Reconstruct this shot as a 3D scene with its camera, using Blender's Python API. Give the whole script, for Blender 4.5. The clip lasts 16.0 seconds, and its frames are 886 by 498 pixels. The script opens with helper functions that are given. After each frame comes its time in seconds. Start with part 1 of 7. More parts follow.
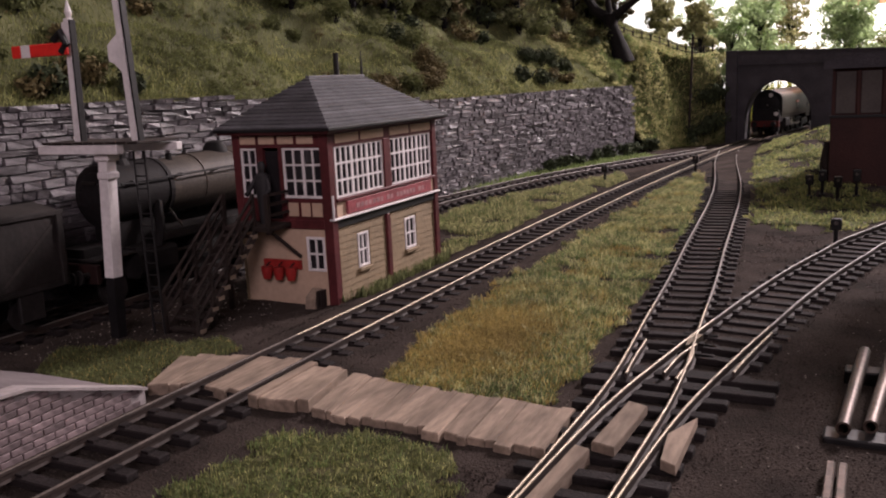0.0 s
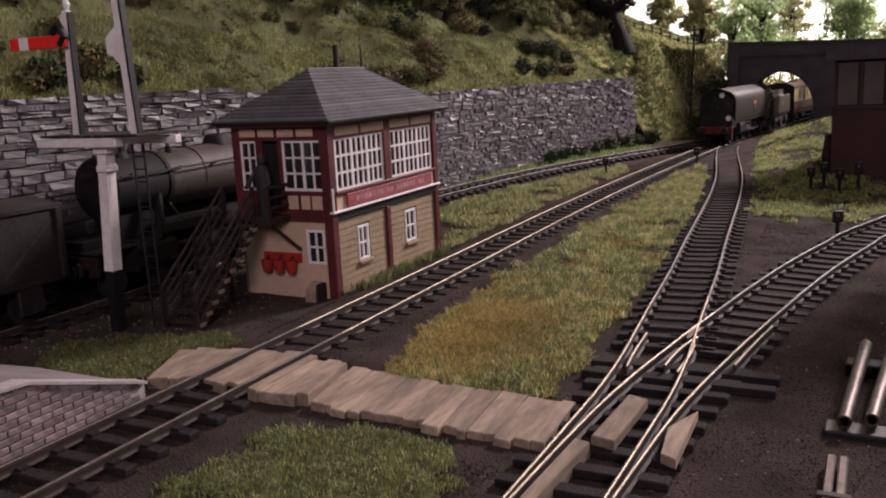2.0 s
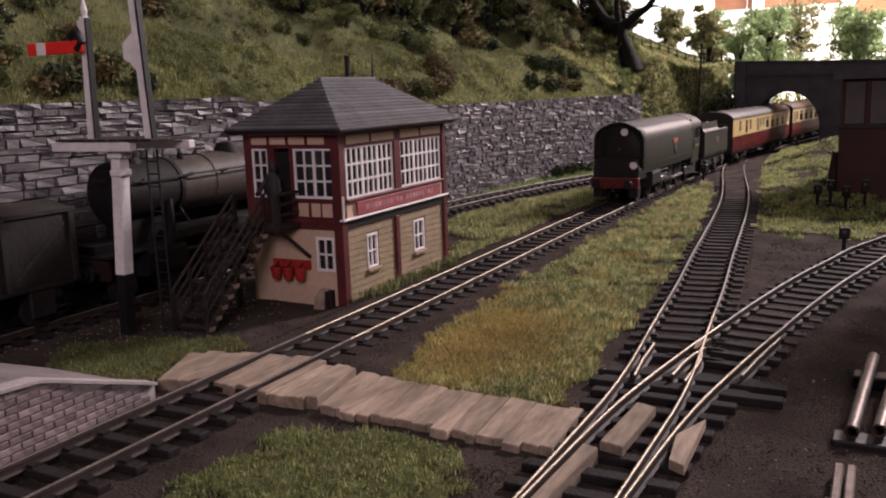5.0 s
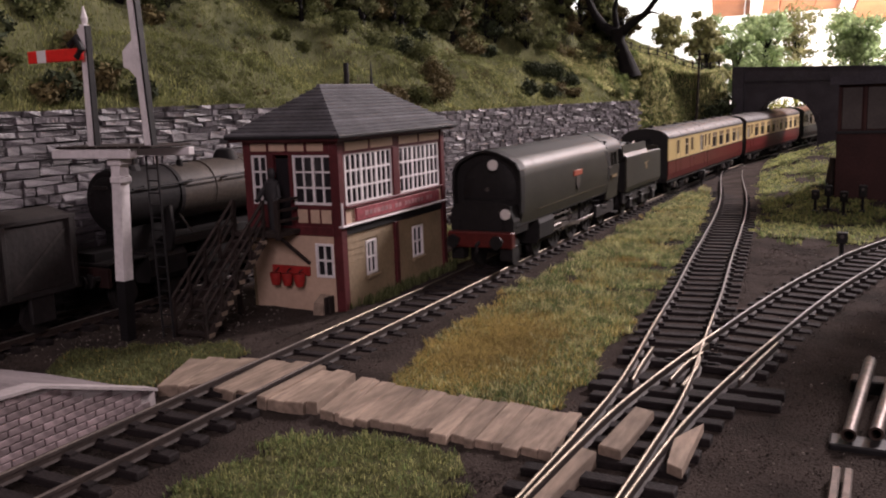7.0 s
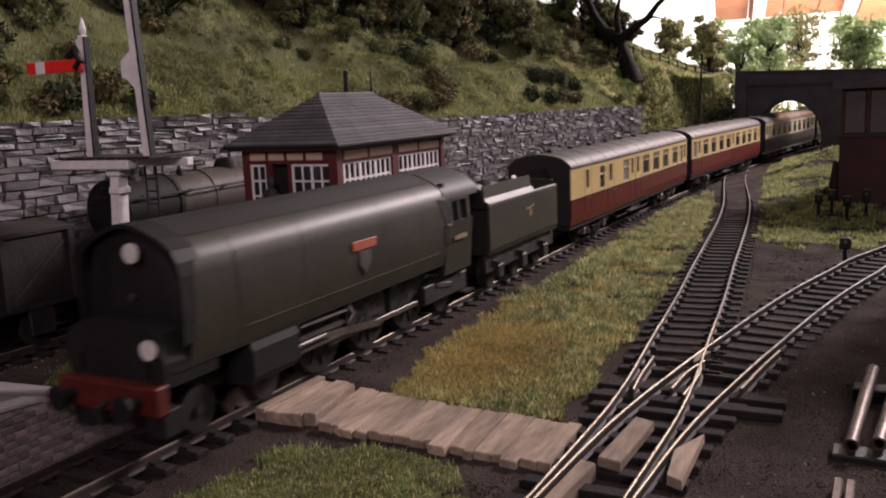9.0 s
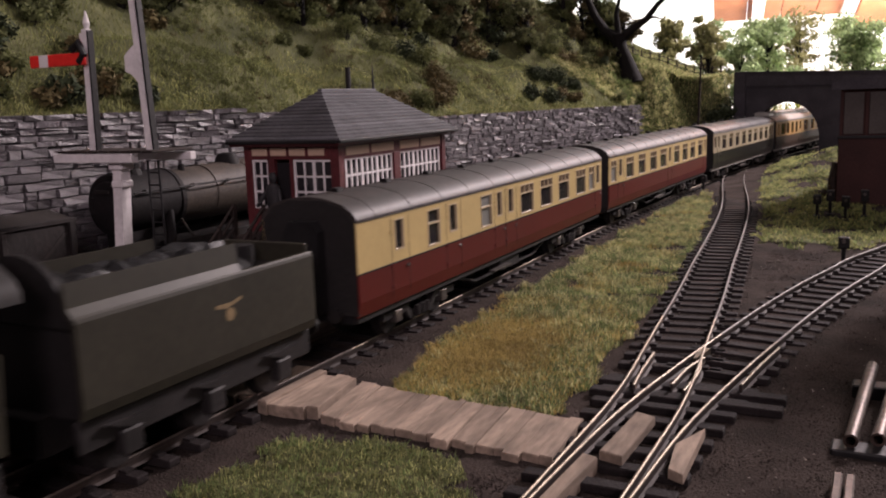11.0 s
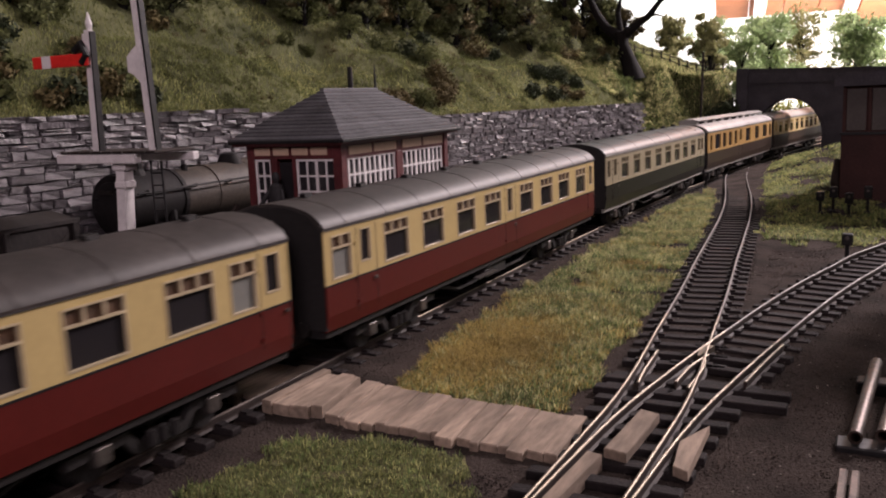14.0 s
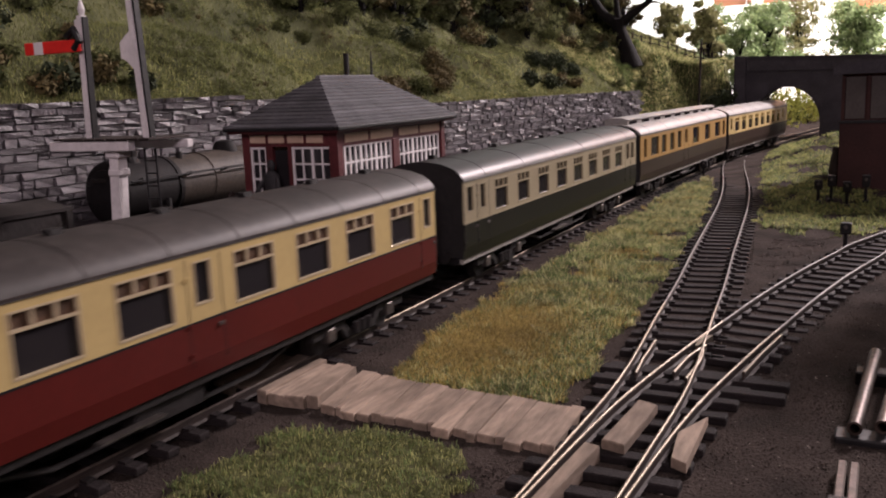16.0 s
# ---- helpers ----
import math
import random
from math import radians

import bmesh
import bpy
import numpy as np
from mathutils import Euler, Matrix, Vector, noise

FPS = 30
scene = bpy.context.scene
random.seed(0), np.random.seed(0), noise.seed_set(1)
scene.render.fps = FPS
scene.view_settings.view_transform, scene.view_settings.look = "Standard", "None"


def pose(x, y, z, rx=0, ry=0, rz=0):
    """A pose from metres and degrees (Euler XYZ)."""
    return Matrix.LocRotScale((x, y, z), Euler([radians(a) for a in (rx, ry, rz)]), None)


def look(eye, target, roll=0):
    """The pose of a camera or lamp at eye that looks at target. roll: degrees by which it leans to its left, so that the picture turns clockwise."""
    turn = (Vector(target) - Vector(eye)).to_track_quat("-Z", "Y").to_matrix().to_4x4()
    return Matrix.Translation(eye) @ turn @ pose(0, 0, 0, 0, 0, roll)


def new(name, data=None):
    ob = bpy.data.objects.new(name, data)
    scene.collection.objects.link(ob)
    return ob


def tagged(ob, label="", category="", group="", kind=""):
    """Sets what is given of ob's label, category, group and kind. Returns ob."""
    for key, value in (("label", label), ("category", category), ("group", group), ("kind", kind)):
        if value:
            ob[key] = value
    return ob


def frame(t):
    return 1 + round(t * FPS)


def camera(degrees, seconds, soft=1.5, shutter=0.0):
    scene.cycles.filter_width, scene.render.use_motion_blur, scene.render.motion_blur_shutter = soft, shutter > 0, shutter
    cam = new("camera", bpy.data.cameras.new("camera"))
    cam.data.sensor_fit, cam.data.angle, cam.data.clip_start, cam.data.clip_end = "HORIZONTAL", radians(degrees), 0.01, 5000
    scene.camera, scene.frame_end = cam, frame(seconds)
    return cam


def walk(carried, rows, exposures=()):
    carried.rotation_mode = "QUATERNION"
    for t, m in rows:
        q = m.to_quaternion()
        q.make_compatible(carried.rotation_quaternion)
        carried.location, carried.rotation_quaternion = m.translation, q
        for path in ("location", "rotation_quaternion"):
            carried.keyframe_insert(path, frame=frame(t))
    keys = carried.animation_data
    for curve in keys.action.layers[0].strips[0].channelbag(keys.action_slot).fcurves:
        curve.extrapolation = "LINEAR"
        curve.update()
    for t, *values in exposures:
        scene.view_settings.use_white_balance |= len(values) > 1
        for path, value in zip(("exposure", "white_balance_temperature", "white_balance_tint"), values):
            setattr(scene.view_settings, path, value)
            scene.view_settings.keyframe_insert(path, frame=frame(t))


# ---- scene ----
cam = camera(54.1, 16.0, 2.0, 0.6)
PATH = [
    (0, (0.159, -0.168, 0.079), (-0.726, 1.586, -0.297), -2.7),
    (0.5, (0.158, -0.168, 0.078), (-0.723, 1.588, -0.298), -2.5),
    (1, (0.159, -0.168, 0.079), (-0.723, 1.587, -0.303), -2.6),
    (1.5, (0.158, -0.168, 0.078), (-0.726, 1.584, -0.309), -2.6),
    (2, (0.159, -0.167, 0.079), (-0.728, 1.582, -0.314), -2.8),
    (2.5, (0.159, -0.167, 0.079), (-0.732, 1.579, -0.316), -2.9),
    (3, (0.159, -0.169, 0.078), (-0.736, 1.578, -0.307), -2.6),
    (3.5, (0.158, -0.17, 0.077), (-0.739, 1.579, -0.295), -2.2),
    (4, (0.158, -0.17, 0.077), (-0.739, 1.58, -0.288), -2.0),
    (6.5, (0.159, -0.17, 0.077), (-0.735, 1.585, -0.271), -2.0),
    (7, (0.159, -0.171, 0.077), (-0.737, 1.585, -0.266), -2.1),
    (7.5, (0.159, -0.171, 0.078), (-0.738, 1.585, -0.261), -2.2),
    (8, (0.159, -0.17, 0.077), (-0.74, 1.585, -0.254), -2.3),
    (8.5, (0.16, -0.171, 0.077), (-0.741, 1.584, -0.252), -2.3),
    (9, (0.16, -0.169, 0.078), (-0.746, 1.583, -0.253), -2.5),
    (11.5, (0.159, -0.171, 0.077), (-0.74, 1.585, -0.255), -2.0),
    (12, (0.159, -0.171, 0.077), (-0.74, 1.586, -0.246), -2.1),
    (12.5, (0.159, -0.171, 0.077), (-0.743, 1.584, -0.245), -2.2),
    (13, (0.159, -0.171, 0.077), (-0.745, 1.583, -0.248), -2.4),
    (13.5, (0.16, -0.171, 0.077), (-0.746, 1.582, -0.252), -2.4),
    (14, (0.159, -0.171, 0.077), (-0.746, 1.581, -0.258), -2.4),
    (14.5, (0.159, -0.17, 0.077), (-0.745, 1.581, -0.261), -2.4),
    (15, (0.159, -0.17, 0.077), (-0.742, 1.582, -0.267), -2.3),
    (15.5, (0.158, -0.17, 0.076), (-0.74, 1.582, -0.278), -2.3),
    (16, (0.158, -0.169, 0.077), (-0.739, 1.581, -0.286), -2.3),
]
walk(cam, [(t, look(eye, target, roll)) for t, eye, target, roll in PATH])


# ---- world, lamps, exposure ----
# lengths below are in centimetres; U turns them into metres
U = 0.01
world = bpy.data.worlds.new("room_dark")
world.use_nodes = True
world.node_tree.nodes["Background"].inputs[0].default_value = (0.9, 0.85, 0.9, 1)
world.node_tree.nodes["Background"].inputs[1].default_value = 0.065
scene.world = world
scene.view_settings.exposure = 0.0


def lamp(name, eye, target, power, size, color):
    data = bpy.data.lights.new(name, "AREA")
    data.energy, data.size, data.color = power, size * U, color
    ob = new(name, data)
    ob.matrix_world = look([c * U for c in eye], [c * U for c in target])
    return ob


lamp("layout_lamp", (60, 148, 84), (2, 32, 0), 47, 24, (1.0, 0.84, 0.86))
# unseen fill added from the camera side for faces turned this way
lamp("front_fill", (70, -120, 62), (0, 25, 4), 8.5, 40, (1.0, 0.80, 0.88))
# added fill hidden behind the bridge, brightens the timber and far trees
lamp("backscene_fill", (10, 195, 2), (10, 205, 40), 26, 30, (1.0, 0.9, 0.85))
# soft fill added from above; no ceiling fitting is modelled
lamp("overhead_fill", (30, -20, 205), (0, 30, 0), 5, 60, (1.0, 0.82, 0.88))


# ---- materials ----
def mat(name, color, rough=0.7, metal=0.0, vary=0.25, scale=60.0, bump=0.3, fine=600.0, second=None, spec=0.25, island=False, emit=0.0, trans=0.0, spread=0.32, stretch=0.0):
    """Procedural surface: base colour varied at two scales, with grain relief. scale and fine are per metre."""
    m = bpy.data.materials.new(name)
    m.use_nodes = True
    nt = m.node_tree
    b = nt.nodes["Principled BSDF"]
    b.inputs["Roughness"].default_value, b.inputs["Metallic"].default_value = rough, metal
    b.inputs["Specular IOR Level"].default_value = spec
    tc = nt.nodes.new("ShaderNodeTexCoord")
    n1, n2 = nt.nodes.new("ShaderNodeTexNoise"), nt.nodes.new("ShaderNodeTexNoise")
    n1.inputs["Scale"].default_value, n2.inputs["Scale"].default_value = scale, fine
    n1.inputs["Detail"].default_value, n2.inputs["Detail"].default_value = 4, 3
    vec = tc.outputs["Object"]
    if stretch:
        mp = nt.nodes.new("ShaderNodeMapping")
        mp.inputs["Scale"].default_value = (1, stretch, 1)
        nt.links.new(vec, mp.inputs["Vector"])
        vec = mp.outputs["Vector"]
    for n in (n1, n2):
        nt.links.new(vec, n.inputs["Vector"])
    r1 = nt.nodes.new("ShaderNodeValToRGB")
    r1.color_ramp.elements[0].position, r1.color_ramp.elements[1].position = 0.35, 0.65
    c2 = second or [c * (1 - vary) for c in color]
    r1.color_ramp.elements[0].color, r1.color_ramp.elements[1].color = (*c2, 1), (*color, 1)
    nt.links.new(n1.outputs["Fac"], r1.inputs["Fac"])
    mix = nt.nodes.new("ShaderNodeMix")
    mix.data_type, mix.blend_type = "RGBA", "MULTIPLY"
    mix.inputs["Factor"].default_value = 1.0
    r2 = nt.nodes.new("ShaderNodeValToRGB")
    r2.color_ramp.elements[0].position, r2.color_ramp.elements[1].position = 0.3, 0.7
    k = 1 - vary
    r2.color_ramp.elements[0].color, r2.color_ramp.elements[1].color = (k, k, k, 1), (1, 1, 1, 1)
    nt.links.new(n2.outputs["Fac"], r2.inputs["Fac"])
    nt.links.new(r1.outputs["Color"], mix.inputs["A"])
    nt.links.new(r2.outputs["Color"], mix.inputs["B"])
    out = mix.outputs["Result"]
    if island:
        if island == "object":
            g = nt.nodes.new("ShaderNodeObjectInfo")
            src = g.outputs["Random"]
        else:
            g = nt.nodes.new("ShaderNodeNewGeometry")
            src = g.outputs["Random Per Island"]
        mr = nt.nodes.new("ShaderNodeMapRange")
        mr.inputs["To Min"].default_value, mr.inputs["To Max"].default_value = 1 - spread, 1 + spread
        nt.links.new(src, mr.inputs["Value"])
        mm = nt.nodes.new("ShaderNodeMix")
        mm.data_type, mm.blend_type = "RGBA", "MULTIPLY"
        mm.inputs["Factor"].default_value = 1.0
        nt.links.new(out, mm.inputs["A"])
        nt.links.new(mr.outputs["Result"], mm.inputs["B"])
        out = mm.outputs["Result"]
    nt.links.new(out, b.inputs["Base Color"])
    if bump:
        bp = nt.nodes.new("ShaderNodeBump")
        bp.inputs["Strength"].default_value, bp.inputs["Distance"].default_value = bump, 0.0006
        nt.links.new(n2.outputs["Fac"], bp.inputs["Height"])
        nt.links.new(bp.outputs["Normal"], b.inputs["Normal"])
    if trans:
        tr, ms = nt.nodes.new("ShaderNodeBsdfTranslucent"), nt.nodes.new("ShaderNodeMixShader")
        ms.inputs[0].default_value = trans
        nt.links.new(out, tr.inputs["Color"])
        nt.links.new(b.outputs[0], ms.inputs[1])
        nt.links.new(tr.outputs[0], ms.inputs[2])
        nt.links.new(ms.outputs[0], nt.nodes["Material Output"].inputs["Surface"])
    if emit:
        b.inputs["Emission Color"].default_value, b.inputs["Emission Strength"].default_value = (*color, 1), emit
    return m


M_GROUND = mat("cinder_ballast", (0.07, 0.055, 0.048), 0.95, spec=0.03, vary=0.5, scale=45, fine=1400, bump=1.0, second=(0.034, 0.027, 0.024))
M_SLEEPER = mat("dark_sleeper", (0.024, 0.019, 0.019), 0.8, spec=0.12, vary=0.4, scale=90, fine=1500, bump=0.5)
M_RAIL = mat("rusty_rail", (0.04, 0.028, 0.024), 0.7, metal=0.0, vary=0.3, scale=80, bump=0.2)
M_RAILTOP = mat("polished_rail_head", (0.17, 0.143, 0.108), 0.5, metal=1.0, vary=0.15, scale=80, bump=0.05)
# two duller rail head copies: lack of gleam is put into the material
M_RAILDULL = mat("gleamless_rail_head", (0.17, 0.155, 0.145), 0.6, metal=0.5, vary=0.3, scale=80, bump=0.1)
M_RAILDIM = mat("dim_rail_head", (0.13, 0.105, 0.09), 0.62, metal=0.3, vary=0.4, scale=90, bump=0.1)
M_BOARD = mat("weathered_board", (0.36, 0.275, 0.21), 0.85, vary=0.42, scale=110, fine=600, bump=0.45, island="object", spread=0.18, stretch=0.22)
M_STONE = mat("grey_stone", (0.155, 0.14, 0.151), 0.45, spec=0.4, vary=0.5, scale=150, fine=900, bump=0.8, island="object", spread=0.3)
M_STONE_J = mat("grey_stone_joined", (0.155, 0.14, 0.151), 0.45, spec=0.4, vary=0.5, scale=150, fine=900, bump=0.8, island="island", spread=0.3)
M_MORTAR = mat("dark_joint", (0.075, 0.068, 0.073), 0.9, vary=0.4, scale=150)
M_BRIDGE = mat("dark_blue_brick", (0.055, 0.05, 0.058), 0.8, vary=0.35, scale=60, fine=700, bump=0.5)
M_SLATE = mat("roof_slate", (0.10, 0.098, 0.108), 0.6, vary=0.35, scale=110, fine=900, bump=0.3, island="object")
M_MAROON = mat("maroon_timber", (0.11, 0.025, 0.028), 0.5, vary=0.3, scale=120, bump=0.15)
M_CREAM = mat("cream_boards", (0.27, 0.2, 0.122), 0.65, vary=0.2, scale=90, bump=0.2)
M_PEACH = mat("peach_render", (0.5, 0.36, 0.265), 0.7, vary=0.12, scale=60, bump=0.15)
M_WHITE = mat("white_paint", (0.76, 0.72, 0.72), 0.6, vary=0.15, scale=140, bump=0.2)
M_BLACK = mat("black_paint", (0.015, 0.014, 0.015), 0.5, vary=0.3, scale=120, bump=0.15)
# near-black colour stands in for shade inside things
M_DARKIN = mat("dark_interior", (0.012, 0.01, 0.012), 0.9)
M_RED = mat("signal_red", (0.75, 0.03, 0.025), 0.45, vary=0.15, scale=120, bump=0.1)
M_SIGN = mat("faded_red_board", (0.36, 0.085, 0.10), 0.6, vary=0.35, scale=150, bump=0.1)
M_BROWN = mat("dark_brown_timber", (0.035, 0.024, 0.021), 0.75, vary=0.4, scale=120, bump=0.4)
M_TANK = mat("weathered_tank_grey", (0.036, 0.03, 0.027), 0.65, vary=0.45, scale=70, bump=0.2)
M_WAGON = mat("grimy_wagon_grey", (0.024, 0.019, 0.018), 0.75, vary=0.45, scale=80, bump=0.3)
M_LOCO = mat("weathered_brunswick_green", (0.034, 0.031, 0.022), 0.5, vary=0.3, scale=35, fine=500, bump=0.06)
M_LOCOBLACK = mat("locomotive_black", (0.017, 0.0155, 0.0155), 0.6, spec=0.15, vary=0.3, scale=70, bump=0.1)
M_STEEL = mat("worn_steel", (0.17, 0.15, 0.14), 0.5, metal=0.9, vary=0.3, scale=120, bump=0.1)
M_GEAR = mat("dull_underframe", (0.021, 0.018, 0.018), 0.6, vary=0.4, scale=120, bump=0.2)
M_CCREAM = mat("coach_cream", (0.50, 0.38, 0.17), 0.4, vary=0.08, scale=40, bump=0.03)
M_CRIMSON = mat("coach_crimson", (0.088, 0.0105, 0.009), 0.38, vary=0.12, scale=40, bump=0.03)
M_CGREEN = mat("coach_dark_green", (0.0088, 0.0088, 0.0068), 0.34, vary=0.12, scale=40, bump=0.03)
M_CIVORY = mat("coach_ivory", (0.31, 0.265, 0.175), 0.4, vary=0.08, scale=40, bump=0.03)
M_UMBER = mat("coach_umber", (0.03, 0.018, 0.012), 0.4, vary=0.12, scale=40, bump=0.03)
M_AMBER = mat("coach_amber", (0.36, 0.22, 0.075), 0.4, vary=0.1, scale=40, bump=0.03)
M_ROOF = mat("grimy_coach_roof", (0.052, 0.044, 0.041), 0.55, vary=0.35, scale=50, fine=400, bump=0.08)
M_ROOFD = mat("black_coach_roof", (0.02, 0.018, 0.018), 0.42, vary=0.3, scale=50, fine=400, bump=0.08)
M_ROOFW = mat("pale_coach_roof", (0.3, 0.285, 0.27), 0.45, vary=0.15, scale=50, fine=400, bump=0.08)
M_COACHEND = mat("coach_end_black", (0.02, 0.018, 0.018), 0.6)
M_LAMPW = mat("white_disc", (0.6, 0.57, 0.54), 0.5, vary=0.1)
M_HILL = mat("turf_bank", (0.125, 0.128, 0.055), 0.95, vary=0.4, scale=28, fine=900, bump=1.0, second=(0.045, 0.05, 0.018))
M_GRASS = mat("grass_green", (0.225, 0.3, 0.11), 0.8, vary=0.3, scale=40, island="island", trans=0.5, spread=0.6)
M_STRAW = mat("grass_straw", (0.5, 0.385, 0.135), 0.8, vary=0.3, scale=40, island="island", trans=0.5, spread=0.6)
M_LEAF = mat("foliage_dark", (0.05, 0.066, 0.03), 0.9, vary=0.4, scale=60, island="island")
M_LEAFL = mat("foliage_light", (0.34, 0.36, 0.08), 0.9, vary=0.3, scale=60, island="island", trans=0.4)
M_GRASS2 = mat("grass_dull_green", (0.185, 0.205, 0.09), 0.8, vary=0.3, scale=40, island="island", trans=0.5, spread=0.6)
M_PALE = mat("grass_pale", (0.6, 0.57, 0.28), 0.7, vary=0.25, scale=40, island="island", trans=0.5, spread=0.6)
M_BANKG = mat("bank_green", (0.23, 0.25, 0.098), 0.8, vary=0.35, scale=25, island="island", trans=0.5, spread=0.6)
M_DRY = mat("turf_dry", (0.46, 0.465, 0.19), 0.8, vary=0.3, scale=40, island="island", trans=0.5, spread=0.5)
M_LEAFT = mat("foliage_tree", (0.16, 0.17, 0.08), 0.9, vary=0.4, scale=60, island="island", trans=0.4)
M_LEAF2 = mat("foliage_mid", (0.14, 0.155, 0.06), 0.9, vary=0.4, scale=60, island="island", trans=0.4)
M_LEAFB = mat("foliage_brown", (0.15, 0.12, 0.05), 0.9, vary=0.4, scale=60, island="island")
M_LEAFG = mat("foliage_fresh", (0.42, 0.54, 0.27), 0.9, vary=0.2, scale=60, island="island", trans=0.4)
M_OLIVE = mat("foliage_olive", (0.40, 0.40, 0.19), 0.9, vary=0.25, scale=60, island="island", trans=0.4)
M_BARK = mat("bark_dark", (0.007, 0.0055, 0.005), 0.9, vary=0.4, scale=120, bump=0.8)
M_BACK = mat("white_ceiling", (0.85, 0.83, 0.82), 0.8, vary=0.05, scale=3, bump=0.0)
# emission stands in for the bright light on the white board
M_SKY = mat("glowing_backboard", (0.9, 0.89, 0.87), 0.8, vary=0.03, scale=3, bump=0.0, emit=1.1)
M_STONES = mat("loose_ballast", (0.072, 0.058, 0.052), 0.95, spec=0.05, vary=0.4, scale=200, island="island")
M_TURF = mat("turf_mat", (0.085, 0.10, 0.03), 0.95, vary=0.45, scale=120, fine=900, bump=1.0, second=(0.10, 0.09, 0.04))
M_HUTPANEL = mat("pale_panel", (0.075, 0.065, 0.06), 0.7, vary=0.2, scale=60)
M_PINE = mat("orange_roof_timber", (0.62, 0.25, 0.12), 0.6, vary=0.3, scale=12, bump=0.1)
M_PINE2 = mat("pale_roof_timber", (0.6, 0.36, 0.26), 0.6, vary=0.3, scale=12, bump=0.1)
M_ROOM = mat("room_wall", (0.30, 0.26, 0.24), 0.9, vary=0.1, scale=3, bump=0.0)
M_PLATFORM = mat("platform_slabs", (0.21, 0.18, 0.185), 0.8, vary=0.3, scale=60, bump=0.3)
M_EDGE = mat("pale_platform_edge", (0.38, 0.34, 0.34), 0.75, vary=0.2, scale=120, bump=0.3)
M_BRICK = mat("pale_platform_brick", (0.27, 0.21, 0.215), 0.8, vary=0.4, scale=150, bump=0.4, island="object")


def glass():
    m = bpy.data.materials.new("window_glass")
    m.use_nodes = True
    b = m.node_tree.nodes["Principled BSDF"]
    b.inputs["Base Color"].default_value = (0.02, 0.018, 0.02, 1)
    b.inputs["Roughness"].default_value = 0.1
    b.inputs["Specular IOR Level"].default_value = 0.25
    return m


M_GLASS = glass()


# ---- mesh helpers ----
class Mesh:
    """Collects faces in centimetres."""

    def __init__(self):
        self.v, self.f, self.weld = [], [], False

    def add(self, verts, faces):
        n = len(self.v)
        self.v += [tuple(p) for p in verts]
        self.f += [tuple(i + n for i in f) for f in faces]
        return self

    def box(self, x0, y0, z0, x1, y1, z1, c=0.0):
        """A box; c cuts its edges."""
        if c <= 0:
            v = [(x, y, z) for x in (x0, x1) for y in (y0, y1) for z in (z0, z1)]
            return self.add(v, [(0, 1, 3, 2), (4, 6, 7, 5), (0, 4, 5, 1), (2, 3, 7, 6), (0, 2, 6, 4), (1, 5, 7, 3)])
        bm = bmesh.new()
        bmesh.ops.create_cube(bm, size=1)
        for p in bm.verts:
            p.co = ((x0 + x1) / 2 + p.co.x * (x1 - x0), (y0 + y1) / 2 + p.co.y * (y1 - y0), (z0 + z1) / 2 + p.co.z * (z1 - z0))
        bmesh.ops.bevel(bm, geom=bm.edges[:], offset=c, segments=1, affect="EDGES")
        return self.take(bm)

    def take(self, bm):
        bm.verts.ensure_lookup_table()
        self.add([p.co[:] for p in bm.verts], [[p.index for p in f.verts] for f in bm.faces])
        bm.free()
        return self

    def tube(self, points, radii, sides=10, cap=True):
        """A round bar through points."""
        rings, base = [], len(self.v)
        pts = [Vector(p) for p in points]
        if not hasattr(radii, "__len__"):
            radii = [radii] * len(pts)
        up = Vector((0.3, 0.5, 0.81))
        for i, p in enumerate(pts):
            d = (pts[min(i + 1, len(pts) - 1)] - pts[max(i - 1, 0)]).normalized()
            a = d.cross(up)
            if a.length < 0.2:
                a = d.cross(Vector((1, 0, 0)))
            a.normalize()
            b = d.cross(a)
            for k in range(sides):
                q = 2 * math.pi * k / sides
                self.v.append(tuple(p + (a * math.cos(q) + b * math.sin(q)) * radii[i]))
        for i in range(len(pts) - 1):
            for k in range(sides):
                k2 = (k + 1) % sides
                self.f.append((base + i * sides + k, base + i * sides + k2, base + (i + 1) * sides + k2, base + (i + 1) * sides + k))
        if cap:
            self.f.append(tuple(base + k for k in range(sides))[::-1])
            self.f.append(tuple(base + (len(pts) - 1) * sides + k for k in range(sides)))
        return self

    def loft(self, sections, closed=True, cap=True):
        """Joins rings of equal length."""
        n, base = len(sections[0]), len(self.v)
        for s in sections:
            self.v += [tuple(p) for p in s]
        for i in range(len(sections) - 1):
            for k in range(n if closed else n - 1):
                k2 = (k + 1) % n
                self.f.append((base + i * n + k, base + i * n + k2, base + (i + 1) * n + k2, base + (i + 1) * n + k))
        if cap:
            self.f.append(tuple(base + k for k in range(n))[::-1])
            self.f.append(tuple(base + (len(sections) - 1) * n + k for k in range(n)))
        return self

    def data(self, name, material, smooth=False):
        me = bpy.data.meshes.new(name)
        me.from_pydata([(x * U, y * U, z * U) for x, y, z in self.v], [], self.f)
        bm = bmesh.new()
        bm.from_mesh(me)
        if self.weld:
            bmesh.ops.remove_doubles(bm, verts=bm.verts[:], dist=1e-6)
        if len(self.f) < 20000:
            bmesh.ops.recalc_face_normals(bm, faces=bm.faces[:])
        bm.to_mesh(me)
        bm.free()
        me.materials.append(material)
        if smooth:
            for p in me.polygons:
                p.use_smooth = True
            me.set_sharp_from_angle(angle=radians(35))
        return me


ORIGIN = {}


